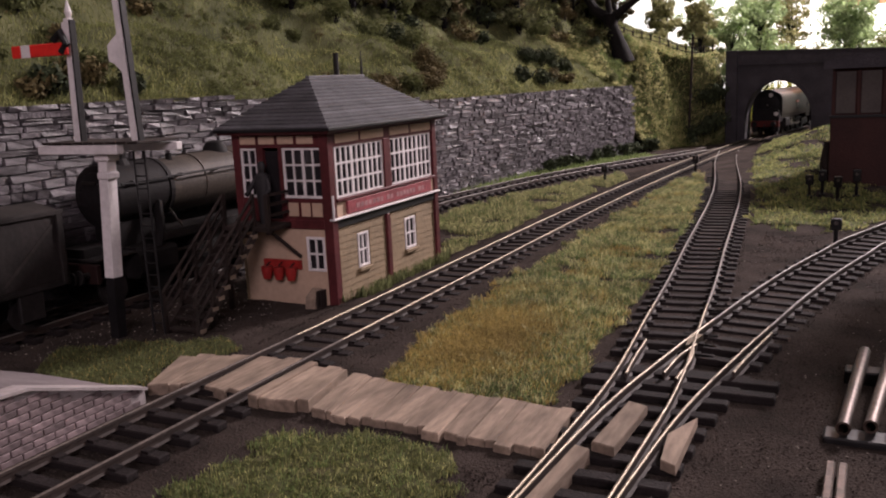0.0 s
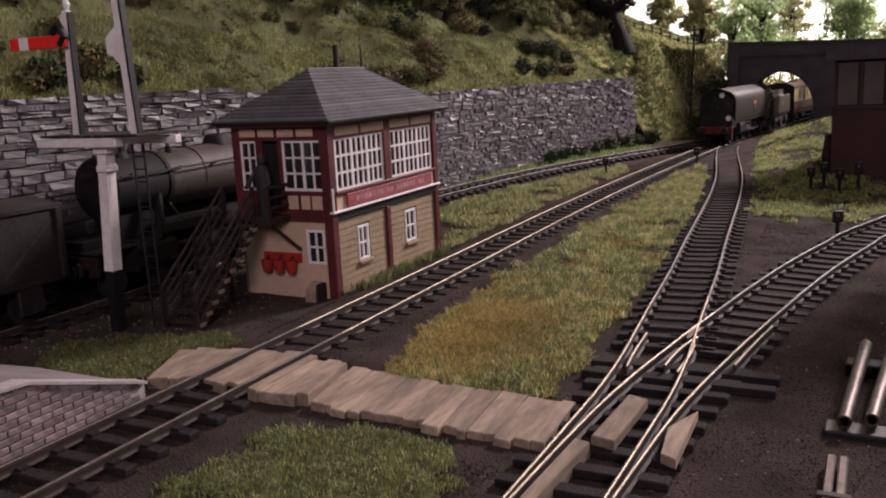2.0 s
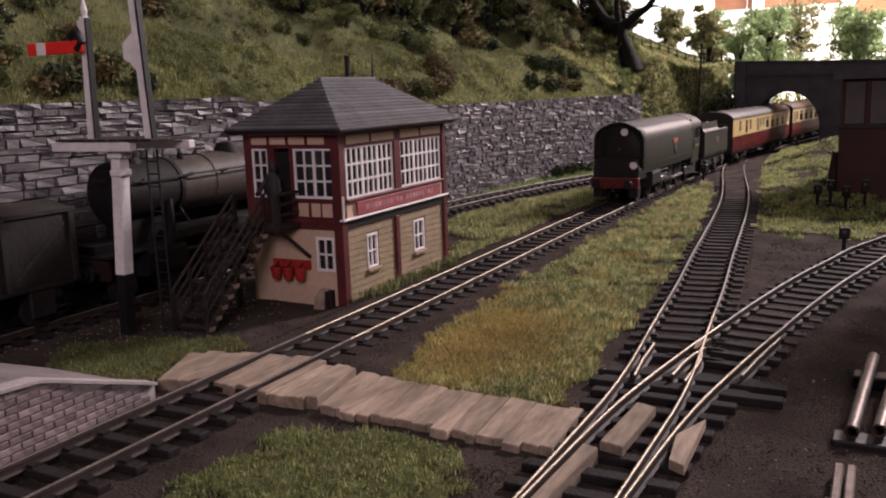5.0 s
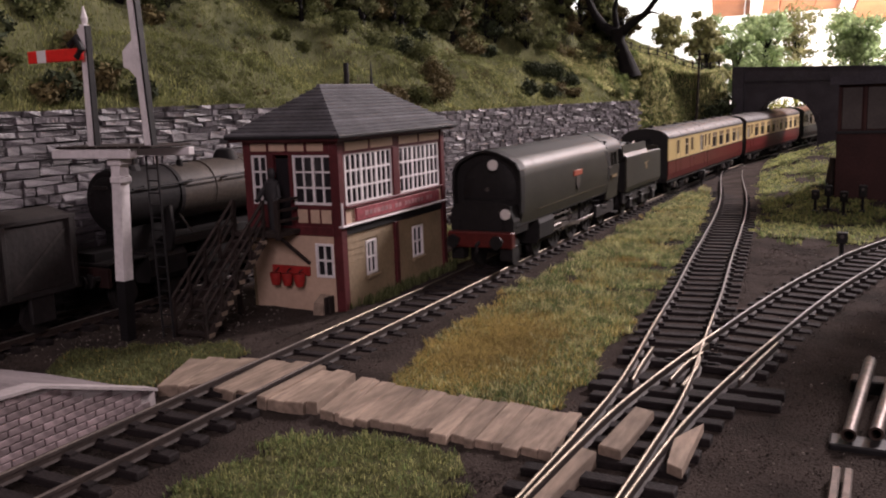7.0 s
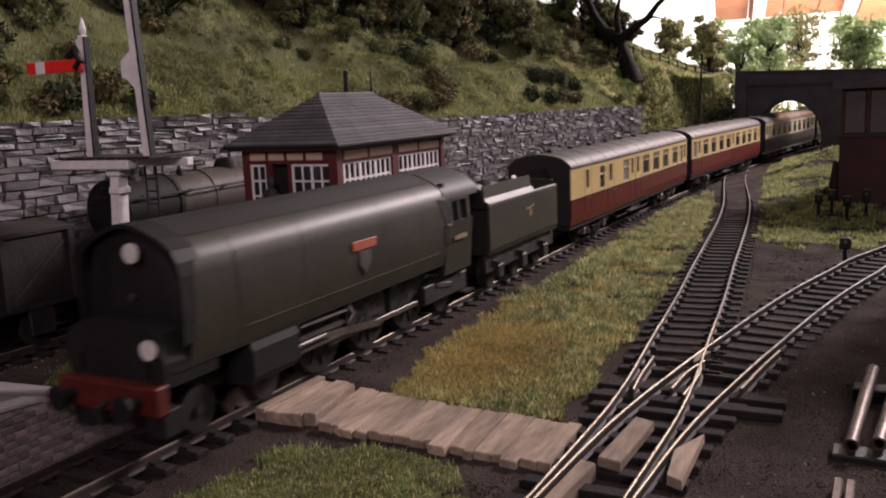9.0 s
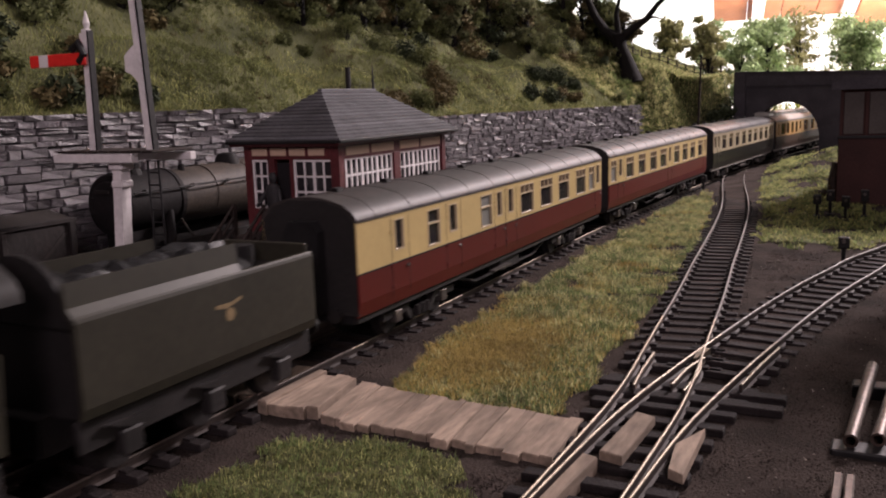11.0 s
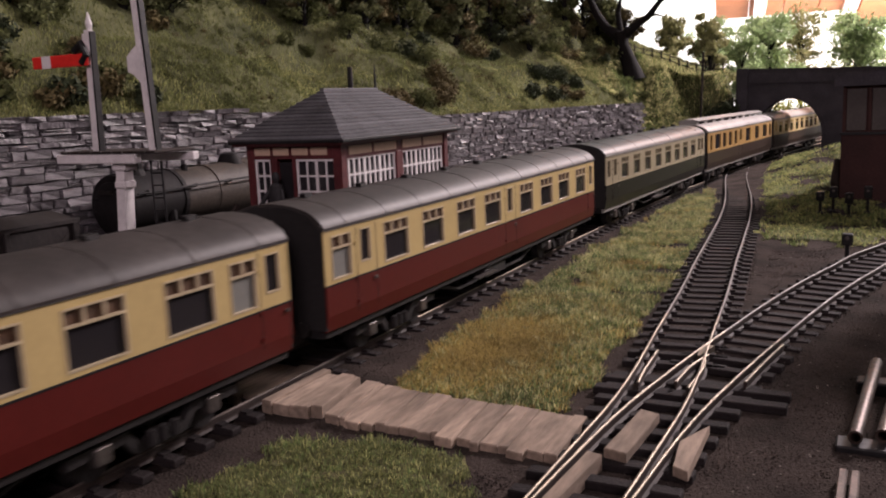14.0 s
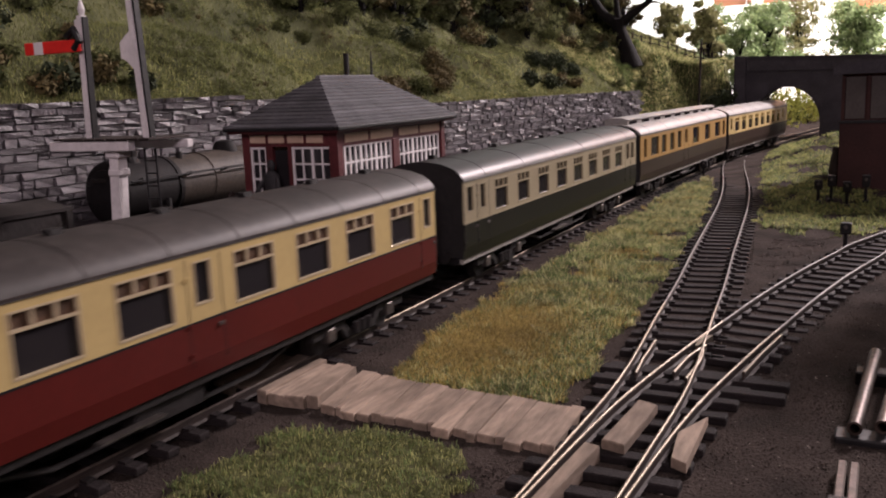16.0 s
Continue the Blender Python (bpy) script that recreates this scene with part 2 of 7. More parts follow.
def part(name, m, material, parent=None, label="", smooth=False, at=None, kind=""):
    """Links a mesh as one object under a thing or a part; meshes of a placed thing are given in the layout's own centimetres."""
    o = ORIGIN.get(parent)
    if o and isinstance(m, Mesh):
        m.v = [(x - o[0], y - o[1], z - o[2]) for x, y, z in m.v]
    ob = new(name, m.data(name, material, smooth) if isinstance(m, Mesh) else m)
    ob.parent = parent
    if o:
        ORIGIN[ob] = o
    if at is not None:
        ob.matrix_basis = at
    return tagged(ob, label, kind=kind)


def cm(x, y, z, rx=0, ry=0, rz=0):
    return pose(x * U, y * U, z * U, rx, ry, rz)


def thing(name, at, label, category, group="", kind=""):
    ob = new(name)
    ob.empty_display_size = 0.01
    ob.matrix_basis = at
    return tagged(ob, label, category, group, kind)


def placed(name, x, y, z, label, category, group="", kind=""):
    """A thing with its empty at (x, y, z), whose parts are given in the layout's centimetres."""
    ob = thing(name, cm(x, y, z), label, category, group, kind)
    ORIGIN[ob] = (x, y, z)
    return ob


def spline(pts, step=0.5):
    """Points at even steps along a smooth line through pts (x, y)."""
    p = np.array(pts, float)
    p = np.vstack([2 * p[0] - p[1], p, 2 * p[-1] - p[-2]])
    out = []
    for i in range(1, len(p) - 2):
        for t in np.linspace(0, 1, 24, endpoint=False):
            a, b, c, d = p[i - 1], p[i], p[i + 1], p[i + 2]
            out.append(0.5 * (2 * b + (c - a) * t + (2 * a - 5 * b + 4 * c - d) * t * t + (3 * b - a - 3 * c + d) * t ** 3))
    out.append(p[-2])
    q = np.array(out)
    s = np.concatenate([[0], np.cumsum(np.linalg.norm(np.diff(q, axis=0), axis=1))])
    t = np.arange(0, s[-1], step)
    return np.stack([np.interp(t, s, q[:, 0]), np.interp(t, s, q[:, 1])], 1)


def headings(line):
    d = np.gradient(line, axis=0)
    return d / np.linalg.norm(d, axis=1)[:, None]


# ---- the lines of the tracks ----
def main_x(y):
    return 0.0 if y < 24 else (y - 24) ** 2 / 1150.0


MAIN = spline([(main_x(y), y) for y in range(-40, 200, 8)])
LOOP = spline([(-11.6, -60), (-11.6, -20), (-11.5, 10), (-11.3, 30), (-10.0, 42), (-8.0, 52), (-4.6, 62.5), (-1.5, 70), (0.9, 77)])
SIDING = spline([(10.3, -30), (10.6, -12), (10.75, 0), (10.7, 5), (10.2, 11), (9.75, 16.5), (9.1, 23), (8.5, 29.5), (7.6, 38.7), (6.4, 48), (4.0, 63), (2.7, 74)])
BRANCH = spline([(10.62, -9), (10.8, -4), (11.12, 2.5), (11.75, 7.5), (12.4, 11.5), (13.0, 15), (13.85, 19.2), (14.85, 23.2), (16.0, 27.3), (20, 37), (27, 48), (40, 60)])
GROUND_Z = -0.42
HEAD = 0.88


def rail_mesh(line, side):
    n = headings(line)
    off = np.stack([n[:, 1], -n[:, 0]], 1) * side
    prof = [(-0.042, 0), (0.042, 0), (0.042, -0.08), (0.02, -0.1), (0.02, -0.2), (0.08, -0.25), (-0.08, -0.25), (-0.02, -0.2), (-0.02, -0.1), (-0.042, -0.08)]
    secs = [[(x + nx * a, y + ny * a, z) for a, z in prof] for (x, y), (nx, ny) in zip(line + off, np.stack([n[:, 1], -n[:, 0]], 1))]
    return secs


def add_rail(parent, line, side, lift=0.0, head=None):
    secs = [[(x, y, z + lift) for x, y, z in c] for c in rail_mesh(line, side)]
    r = part("rail", Mesh().loft(secs), M_RAIL, parent)
    crown = ((0.0, 0.0), (1.0, 0.0), (1.0, 0.006), (0.84, 0.024), (0.64, 0.034), (0.36, 0.034), (0.16, 0.024), (0.0, 0.006))
    top = [[(s[0][0] + (s[1][0] - s[0][0]) * k, s[0][1] + (s[1][1] - s[0][1]) * k, s[0][2] + h) for k, h in crown] for s in secs]
    part("rail_head", Mesh().loft(top, closed=True), head or M_RAILTOP, r, "worn running surface")
    return r


def add_sleepers(parent, line, spacing=1.0, half=1.5, near=(-1e9, 1e9), skip=lambda x, y: False, mesh=None):
    data = mesh or Mesh().box(-half, -0.19, -0.42, half, 0.19, -0.22, 0.03).box(-1.12, -0.12, -0.22, -0.64, 0.12, -0.15).box(0.64, -0.12, -0.22, 1.12, 0.12, -0.15).data("sleeper", M_SLEEPER)
    n = headings(line)
    s = np.arange(0, len(line) * 0.5, spacing)
    for a in s:
        i = min(int(a / 0.5), len(line) - 1)
        x, y = np.interp(a, np.arange(len(line)) * 0.5, line[:, 0]), np.interp(a, np.arange(len(line)) * 0.5, line[:, 1])
        if skip(x, y):
            continue
        h = math.degrees(math.atan2(n[i][1], n[i][0])) - 90
        part("sleeper", data, None, parent, at=cm(x, y, 0, 0, 0, h + random.uniform(-1.5, 1.5)))


def track(name, line, label, spacing=1.0, skip=lambda x, y: False, lift=0.0, dull_from=None, dull_to=None):
    t = thing(name, Matrix(), label, "railway track", "tracks", "structure")
    j = 0 if dull_to is None else int(np.searchsorted(line[:, 1], dull_to))
    k = len(line) if dull_from is None else int(np.searchsorted(line[:, 1], dull_from))
    for side in (-HEAD, HEAD):
        add_rail(t, line[j:k], side, lift)
        if j:
            add_rail(t, line[:j + 1], side, lift, M_RAILDIM)
        if k < len(line):
            add_rail(t, line[k - 1:], side, lift, M_RAILDULL)
    add_sleepers(t, line, spacing, skip=skip)
    return t


track("main_track", MAIN, "straight main railway track with dark sleepers and worn rails", dull_to=5)
track("loop_track", LOOP, "loop track in front of the stone retaining wall", 1.0, lambda x, y: y < -5 or y > 73, dull_from=-50)
track("siding_track", SIDING, "curving siding track with dark sleepers and worn rails", 1.0, lambda x, y: (-9 < y < 7) or y > 71, dull_from=13)
track("branch_track", BRANCH, "branch track curving away from the turnout", 1.0, lambda x, y: y < 7, 0.008, dull_from=11)

# ---- ground, bank, bridge, room ----
def vnoise(x, y, s, seed=0.0):
    return noise.noise(Vector((x * s + seed, y * s - seed, seed)))


WALL = spline([(-13.7, -70), (-13.6, -20), (-13.5, 0), (-13.0, 25), (-12.4, 45), (-11.2, 58), (-9.4, 68), (-7.4, 75)], 0.25)


def wall_x(y):
    return float(np.interp(y, WALL[:, 1], WALL[:, 0]))


def wall_top(y):
    return float(np.interp(y, (-60, 5, 17, 41, 61, 76), (8.2, 7.85, 7.7, 6.75, 6.78, 6.8)))


def ground_height(x, y):
    z = GROUND_Z + 0.05 * vnoise(x, y, 0.6) + 0.03 * vnoise(x, y, 1.7, 5)
    # ballast lies high between the sleepers of the main line
    if y > 3.6 and abs(x - main_x(y)) < 2.3:
        z += 0.13
    # and comes close to the sleeper tops along the siding and the branch
    if y > 9 and (abs(x - np.interp(y, SIDING[:, 1], SIDING[:, 0])) < 1.7 or abs(x - np.interp(y, BRANCH[:, 1], BRANCH[:, 0])) < 1.7):
        z += 0.12
    # low mound between the siding and the bridge
    d = ((x - 12.0) / 5.5) ** 2 + ((y - 72) / 15.0) ** 2
    return z + 2.3 * math.exp(-d) * (1 if x > main_x(y) + 2 else 0.0) * (1 + 0.5 * vnoise(x, y, 0.25, 9))


def edge_x(y):
    """Foot of the bank: the wall, and past its end a line that runs to the bridge."""
    if y <= 75:
        return wall_x(y) - 0.35
    return -7.75 + 7.4 * min(1.0, (y - 75) / 11.0) + 0.6 * min(1.0, max(0.0, (y - 84) / 4.0))


def bank_height(x, y):
    """Height of the turfed bank behind the wall."""
    u = max(0.0, edge_x(y) - x)
    near = wall_top(y) - 0.25 + 0.66 * u
    steep = 2.2 + 4.5 * min(1.0, max(0.0, (y - 84) / 3.0))
    far = GROUND_Z - 0.1 + steep * min(u, 4.0) + 0.62 * max(0.0, u - 4.0)
    k = min(1.0, max(0.0, (y - 73) / 5.0))
    k = k * k * (3 - 2 * k)
    soft = min(1.0, u / 4.0)
    z = near * (1 - k) + far * k
    z += soft * (1.6 * vnoise(x, y, 0.045, 3) + 1.7 * vnoise(x, y, 0.11, 8) + 0.8 * vnoise(x, y, 0.3, 2))
    # rough tufted spoil past the wall's end
    z += k * soft * (3.4 * abs(vnoise(x, y, 0.2, 31)) - 1.6 * abs(vnoise(x, y, 0.42, 12)))
    # terrace with a path
    z -= soft * 0.8 * math.exp(-((u - 9 - 2 * vnoise(x, y, 0.03, 6)) / 1.6) ** 2) * (1 - k)
    # the top levels off near the bridge
    if y > 78:
        z = min(z, 9.6 + 0.5 * max(0.0, u - 4) + 5 * max(0.0, (85 - y) / 7.0) ** 1.5 + 0.7 * vnoise(x, y, 0.25, 14))
    return z


def grid(x0, x1, nx, y0, y1, ny, fz):
    m = Mesh()
    xs, ys = np.linspace(x0, x1, nx), np.linspace(y0, y1, ny)
    m.v = [(x, y, fz(x, y)) for y in ys for x in xs]
    m.f = [(j * nx + i, j * nx + i + 1, (j + 1) * nx + i + 1, (j + 1) * nx + i) for j in range(ny - 1) for i in range(nx - 1)]
    return m


ground = part("ground", grid(-60, 120, 181, -80, 260, 341, ground_height), M_GROUND, smooth=True, kind="structure")
tagged(ground, "dark cinder and ash ballast ground of the layout", "ground")


def bank_sheet():
    m = Mesh()
    ys = np.concatenate([[-60], np.arange(-60, 92.5, 0.9), [92.3]])
    us = np.concatenate([[0], np.arange(0.25, 30, 0.7), np.arange(30, 60, 3), [57]])
    for j, y in enumerate(ys):
        w = edge_x(y)
        for i, u in enumerate(us):
            rim = j in (0, len(ys) - 1) or i == len(us) - 1
            m.v.append((w - u, y, GROUND_Z - 0.3 if rim else bank_height(w - u, y)))
    n = len(us)
    m.f = [(j * n + i, j * n + i + 1, (j + 1) * n + i + 1, (j + 1) * n + i) for j in range(len(ys) - 1) for i in range(n - 1)]
    return m


bank = part("embankment", bank_sheet(), M_HILL, smooth=True, kind="structure")
tagged(bank, "grassy green embankment rising behind the stone wall", "embankment")


# ---- retaining wall of coursed stones ----
def build_wall():
    core = Mesh()
    line = WALL[::8]
    secs = []
    for x, y in line:
        t = wall_top(y)
        secs.append([(x - 1.4, y, -0.6), (x - 0.12, y, -0.6), (x - 0.12, y, t - 0.12), (x - 1.4, y, t - 0.12)])
    core.loft(secs)
    w = part("retaining_wall", core, M_MORTAR, kind="structure")
    tagged(w, "long grey coursed stone retaining wall with dark joints", "wall")
    rng = random.Random(4)
    shapes = []
    for k in range(14):
        ln, h = rng.uniform(0.7, 1.5), 0.36
        bm = bmesh.new()
        bmesh.ops.create_cube(bm, size=1)
        for v in bm.verts:
            v.co = (v.co.x * 0.22, v.co.y * 1.0, v.co.z * 1.0)
        bmesh.ops.bevel(bm, geom=bm.edges[:], offset=0.05, segments=1, affect="EDGES")
        for v in bm.verts:
            v.co = (v.co.x + (rng.uniform(-0.05, 0.05) if v.co.x > 0 else 0), v.co.y + rng.uniform(-0.025, 0.025), v.co.z + rng.uniform(-0.025, 0.025))
        shapes.append(Mesh().take(bm))
    datas = [s.data("stone", M_STONE) for s in shapes]
    rest = Mesh()
    n = 0
    s_line = np.concatenate([[0], np.cumsum(np.linalg.norm(np.diff(WALL, axis=0), axis=1))])
    z = -0.4
    while z < 8.0:
        h = rng.choice((0.25, 0.29, 0.33, 0.37))
        s = 55 + rng.uniform(-0.8, 0)
        while s < s_line[-1] - 0.2:
            ln = rng.choice((0.7, 0.95, 1.2, 1.5, 1.9)) * rng.uniform(0.7, 1.0)
            y = float(np.interp(s + ln / 2, s_line, WALL[:, 1]))
            x = float(np.interp(s + ln / 2, s_line, WALL[:, 0]))
            if z + h < wall_top(y) + 0.12:
                i = min(max(int(np.searchsorted(s_line, s + ln / 2)), 1), len(WALL) - 1)
                d = WALL[i] - WALL[i - 1]
                a = math.atan2(d[1], d[0]) - math.pi / 2
                # some stones are split into two thin ones
                cuts = ((0.0, 0.5), (0.5, 1.0)) if rng.random() < 0.16 else ((0.0, 1.0),)
                for c0, c1 in cuts:
                    proud, tilt, tip = rng.uniform(-0.05, 0.07), rng.uniform(-0.03, 0.03), rng.uniform(-0.12, 0.04)
                    size = (1, ln - 0.045, h * (c1 - c0) - 0.035)
                    at = (x + proud, y, z + h * (c0 + c1) / 2 + rng.uniform(-0.015, 0.015))
                    k = rng.randrange(14)
                    if n < 290 and -2 < y < 18 and z > 2.2:
                        st = part("stone", datas[k], None, w)
                        st.matrix_basis = Matrix.LocRotScale([q * U for q in at], Euler((tilt, tip, a)), size)
                        n += 1
                    else:
                        mm = Matrix.LocRotScale(at, Euler((tilt, tip, a)), size)
                        rest.add([mm @ Vector(v) for v in shapes[k].v], shapes[k].f)
            s += ln
        z += h
    part("stones", rest, M_STONE_J, w, "many small stones", kind="stuff")
    return w


# ---- bridge, backboard, room ----
def arch_wall(x0, x1, cx, half, spring, rise, top0, top1, y0, y1):
    m = Mesh()
    arc = [(cx - half, -0.6)] + [(cx - half * math.cos(a), spring + rise * math.sin(a)) for a in np.linspace(0, math.pi, 25)] + [(cx + half, -0.6)]
    outer = [(x0, -0.6)] + [(x0 + (x1 - x0) * i / 24, top0 + (top1 - top0) * i / 24) for i in range(25)] + [(x1, -0.6)]
    n = len(arc)
    for y in (y0, y1):
        m.v += [(x, y, z) for x, z in arc] + [(x, y, z) for x, z in outer]
    for i in range(n - 1):
        m.f += [(i, i + 1, n + i + 1, n + i), (2 * n + i, 2 * n + n + i, 2 * n + n + i + 1, 2 * n + i + 1),
                (i, 2 * n + i, 2 * n + i + 1, i + 1), (n + i, n + i + 1, 3 * n + i + 1, 3 * n + i)]
    return m


def build_bridge():
    b = placed("road_bridge", 5.8, 90, 0, "dark brick road bridge with one arched opening", "bridge", kind="structure")
    part("span", arch_wall(0.4, 26, 5.8, 3.5, 2.3, 4.1, 9.0, 8.3, 88, 93), M_BRIDGE, b)
    part("parapet", Mesh().loft([[(0.4, y, 8.3), (0.4, y, 9.78), (26, y, 8.95), (26, y, 7.8)] for y in (87.8, 88.6)]), M_BRIDGE, b)
    part("pillar", Mesh().box(0.2, 87.5, -0.6, 1.5, 88.9, 9.95, 0.08), M_BRIDGE, b)
    part("coping", Mesh().loft([[(0.3, y, 9.76), (0.3, y, 9.95), (26, y, 9.1), (26, y, 8.91)] for y in (87.65, 88.75)]), M_BRIDGE, b)
    m = Mesh()
    for k in range(17):
        a0, a1 = math.pi * (k + 0.06) / 17, math.pi * (k + 0.94) / 17
        pts = [(5.8 - r * math.cos(a), 2.3 + (r + 0.6) * math.sin(a)) for r, a in ((3.51, a0), (3.51, a1), (4.0, a1), (4.0, a0))]
        m.loft([[(x, y, z) for x, z in pts] for y in (87.9, 88.1)])
    part("arch_ring", m, M_BRIDGE, b)
    return b


def build_room():
    # the board glows by its material; it is no lamp
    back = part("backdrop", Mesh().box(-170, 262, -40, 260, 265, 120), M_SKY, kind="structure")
    tagged(back, "plain white board with added glow behind the layout", "backdrop")
    ceil = part("ceiling", Mesh().box(-250, -250, 236, 300, 300, 242), M_BACK, kind="structure")
    tagged(ceil, "plain pale ceiling of the room", "ceiling")
    for name, b in (("wall_west", (-256, -250, -90, -250, 300, 240)), ("wall_south", (-250, -256, -90, 300, -250, 240)),
                    ("wall_north", (-250, 300, -90, 300, 306, 240)), ("wall_east", (300, -250, -90, 306, 300, 240))):
        o = part(name, Mesh().box(*b), M_ROOM, kind="structure")
        tagged(o, "plain dim wall of the room", "wall")
    fl = part("floor", Mesh().box(-250, -250, -96, 300, 300, -90), M_ROOM, kind="structure")
    tagged(fl, "plain dark floor of the room", "floor")
    # orange timber seen over the white board
    t = placed("timber_roof", 20, 245, 31, "orange-brown sloping timber boarding over the white board", "timber panel")
    for k in range(9):
        x, z = -30 + k * 9, 27.8 if k < 4 else 23.2
        part("plank", Mesh().loft([[(x, 250, z), (x + 8.7, 250, z), (x + 8.7, 250, z + 1.5), (x, 250, z + 1.5)],
                                   [(x + 12, 175, 46), (x + 21, 175, 46), (x + 21, 175, 47.5), (x + 12, 175, 47.5)]]), M_PINE if k < 6 else M_PINE2, t)
    for x in (-20, 2):
        part("beam", Mesh().loft([[(x + a, 249, 22.6 + b) for a, b in ((0, 0), (3, 0), (3, 1.3), (0, 1.3))], [(x + 12 + a, 175, 44.6 + b) for a, b in ((0, 0), (3, 0), (3, 1.3), (0, 1.3))]]), M_BACK, t, "white roof beam")


# ---- crossing boards, platform ramp ----
def build_crossing():
    rng = random.Random(9)
    c = placed("board_crossing", 4, 2, -0.3, "weathered pale timber foot crossing laid over the track", "crossing")

    def plank(pts, z0, z1):
        m = Mesh()
        m.loft([[(x, y, z0) for x, y in pts], [(x, y, z1 - 0.03) for x, y in pts],
                [(x + (sum(p[0] for p in pts) / 4 - x) * 0.05, y + (sum(p[1] for p in pts) / 4 - y) * 0.02, z1) for x, y in pts]])
        part("plank", m, M_BOARD, c)

    def run(a0, a1, b0, b1, n, z1, jag=0.2):
        """Planks of uneven width side by side from edge a to edge b."""
        cut = [0.0] + [(i + rng.uniform(-0.28, 0.28)) / n for i in range(1, n)] + [1.0]
        for i in range(n):
            p, q = cut[i] + 0.0015, cut[i + 1] - 0.0015
            j0, j1 = rng.uniform(-jag, jag), rng.uniform(-jag, jag)
            l0, l1 = np.array(a0) + (np.array(b0) - a0) * p, np.array(a0) + (np.array(b0) - a0) * q
            u0, u1 = np.array(a1) + (np.array(b1) - a1) * p, np.array(a1) + (np.array(b1) - a1) * q
            pts = [(l0[0], l0[1] + j0), (l1[0], l1[1] + j0 + rng.uniform(-0.06, 0.06)), (u1[0], u1[1] + j1), (u0[0], u0[1] + j1 + rng.uniform(-0.06, 0.06))]
            plank(pts, -0.42, z1 + rng.uniform(-0.035, 0.035))

    run((-2.3, 0.2), (-3.4, 2.9), (-1.05, 0.9), (-1.1, 3.4), 4, -0.08, 0.14)
    run((-0.7, 0.9), (-0.9, 3.6), (0.7, 0.7), (0.7, 3.7), 3, -0.1, 0.14)
    run((1.05, 0.7), (1.05, 3.5), (2.9, 0.7), (2.5, 3.4), 4, -0.08, 0.16)
    run((3.1, 0.55), (2.65, 3.3), (9.6, 0.22), (9.5, 2.8), 17, -0.2, 0.11)
    plank([(10.55, 0.6), (11.1, 0.45), (11.2, 3.1), (10.7, 3.3)], -0.22, 0.0)
    plank([(12.15, 0.2), (12.5, 0.0), (12.45, 2.75), (12.0, 1.6)], -0.22, 0.0)
    plank([(10.1, -2.6), (10.4, -2.7), (10.6, 0.3), (10.25, 0.4)], -0.4, -0.02)


def build_platform():
    p = placed("platform_ramp", -6, -6, -0.4, "grey platform end ramp with a pale edge and brick face", "platform", kind="structure")
    top = Mesh()
    # ramp falls towards the crossing
    secs = []
    ramp = lambda y: -0.1 + min(1.0, max(0.0, -y / 3.8)) * 1.3 + 0.2 * min(1.0, max(0.0, (-y - 3.8) / 3.0))
    for y in (-30, -20, -12, -8, -6, -5, -4.4, -3.8, -3.2, -2.6, -2.0, -1.4, -0.8, -0.2):
        z = ramp(y)
        xl = -9.0 + max(0.0, y + 2.0) * 1.6
        secs.append([(xl, y, -0.5), (-1.95, y, -0.5), (-1.95, y, z), (xl, y, z)])
    top.loft(secs)
    part("slab_top", top, M_PLATFORM, p)
    e = Mesh()
    e.loft([[(-2.3, c[2][1], c[2][2] + 0.02), (-1.75, c[2][1], c[2][2] + 0.02), (-1.75, c[2][1], c[2][2] + 0.1), (-2.3, c[2][1], c[2][2] + 0.1)] for c in secs])
    part("edging", e, M_EDGE, p, "pale worn edging")
    part("mortar_face", Mesh().loft([[(-1.95, c[2][1], -0.5), (-1.885, c[2][1], -0.5), (-1.885, c[2][1], c[2][2] + 0.01), (-1.95, c[2][1], c[2][2] + 0.01)] for c in secs]), M_EDGE, p, "pale mortar")
    data = Mesh().box(-0.06, -0.29, -0.08, 0.06, 0.29, 0.08, 0.015).data("brick", M_BRICK)
    for r in range(10):
        z = -0.33 + r * 0.185
        for k in range(22):
            y = -12.5 + (k + 0.5 * (r % 2)) * 0.62
            if y < -0.5 and z + 0.08 < ramp(y + 0.29) + 0.08:
                part("brick", data, None, p).matrix_basis = cm(-1.9 + 6, y + 6, z + 0.4)


build_wall()
build_bridge()
build_room()
build_crossing()
build_platform()

M_FADED = mat("faded_lettering", (0.5, 0.27, 0.28), 0.7, vary=0.4, scale=200)


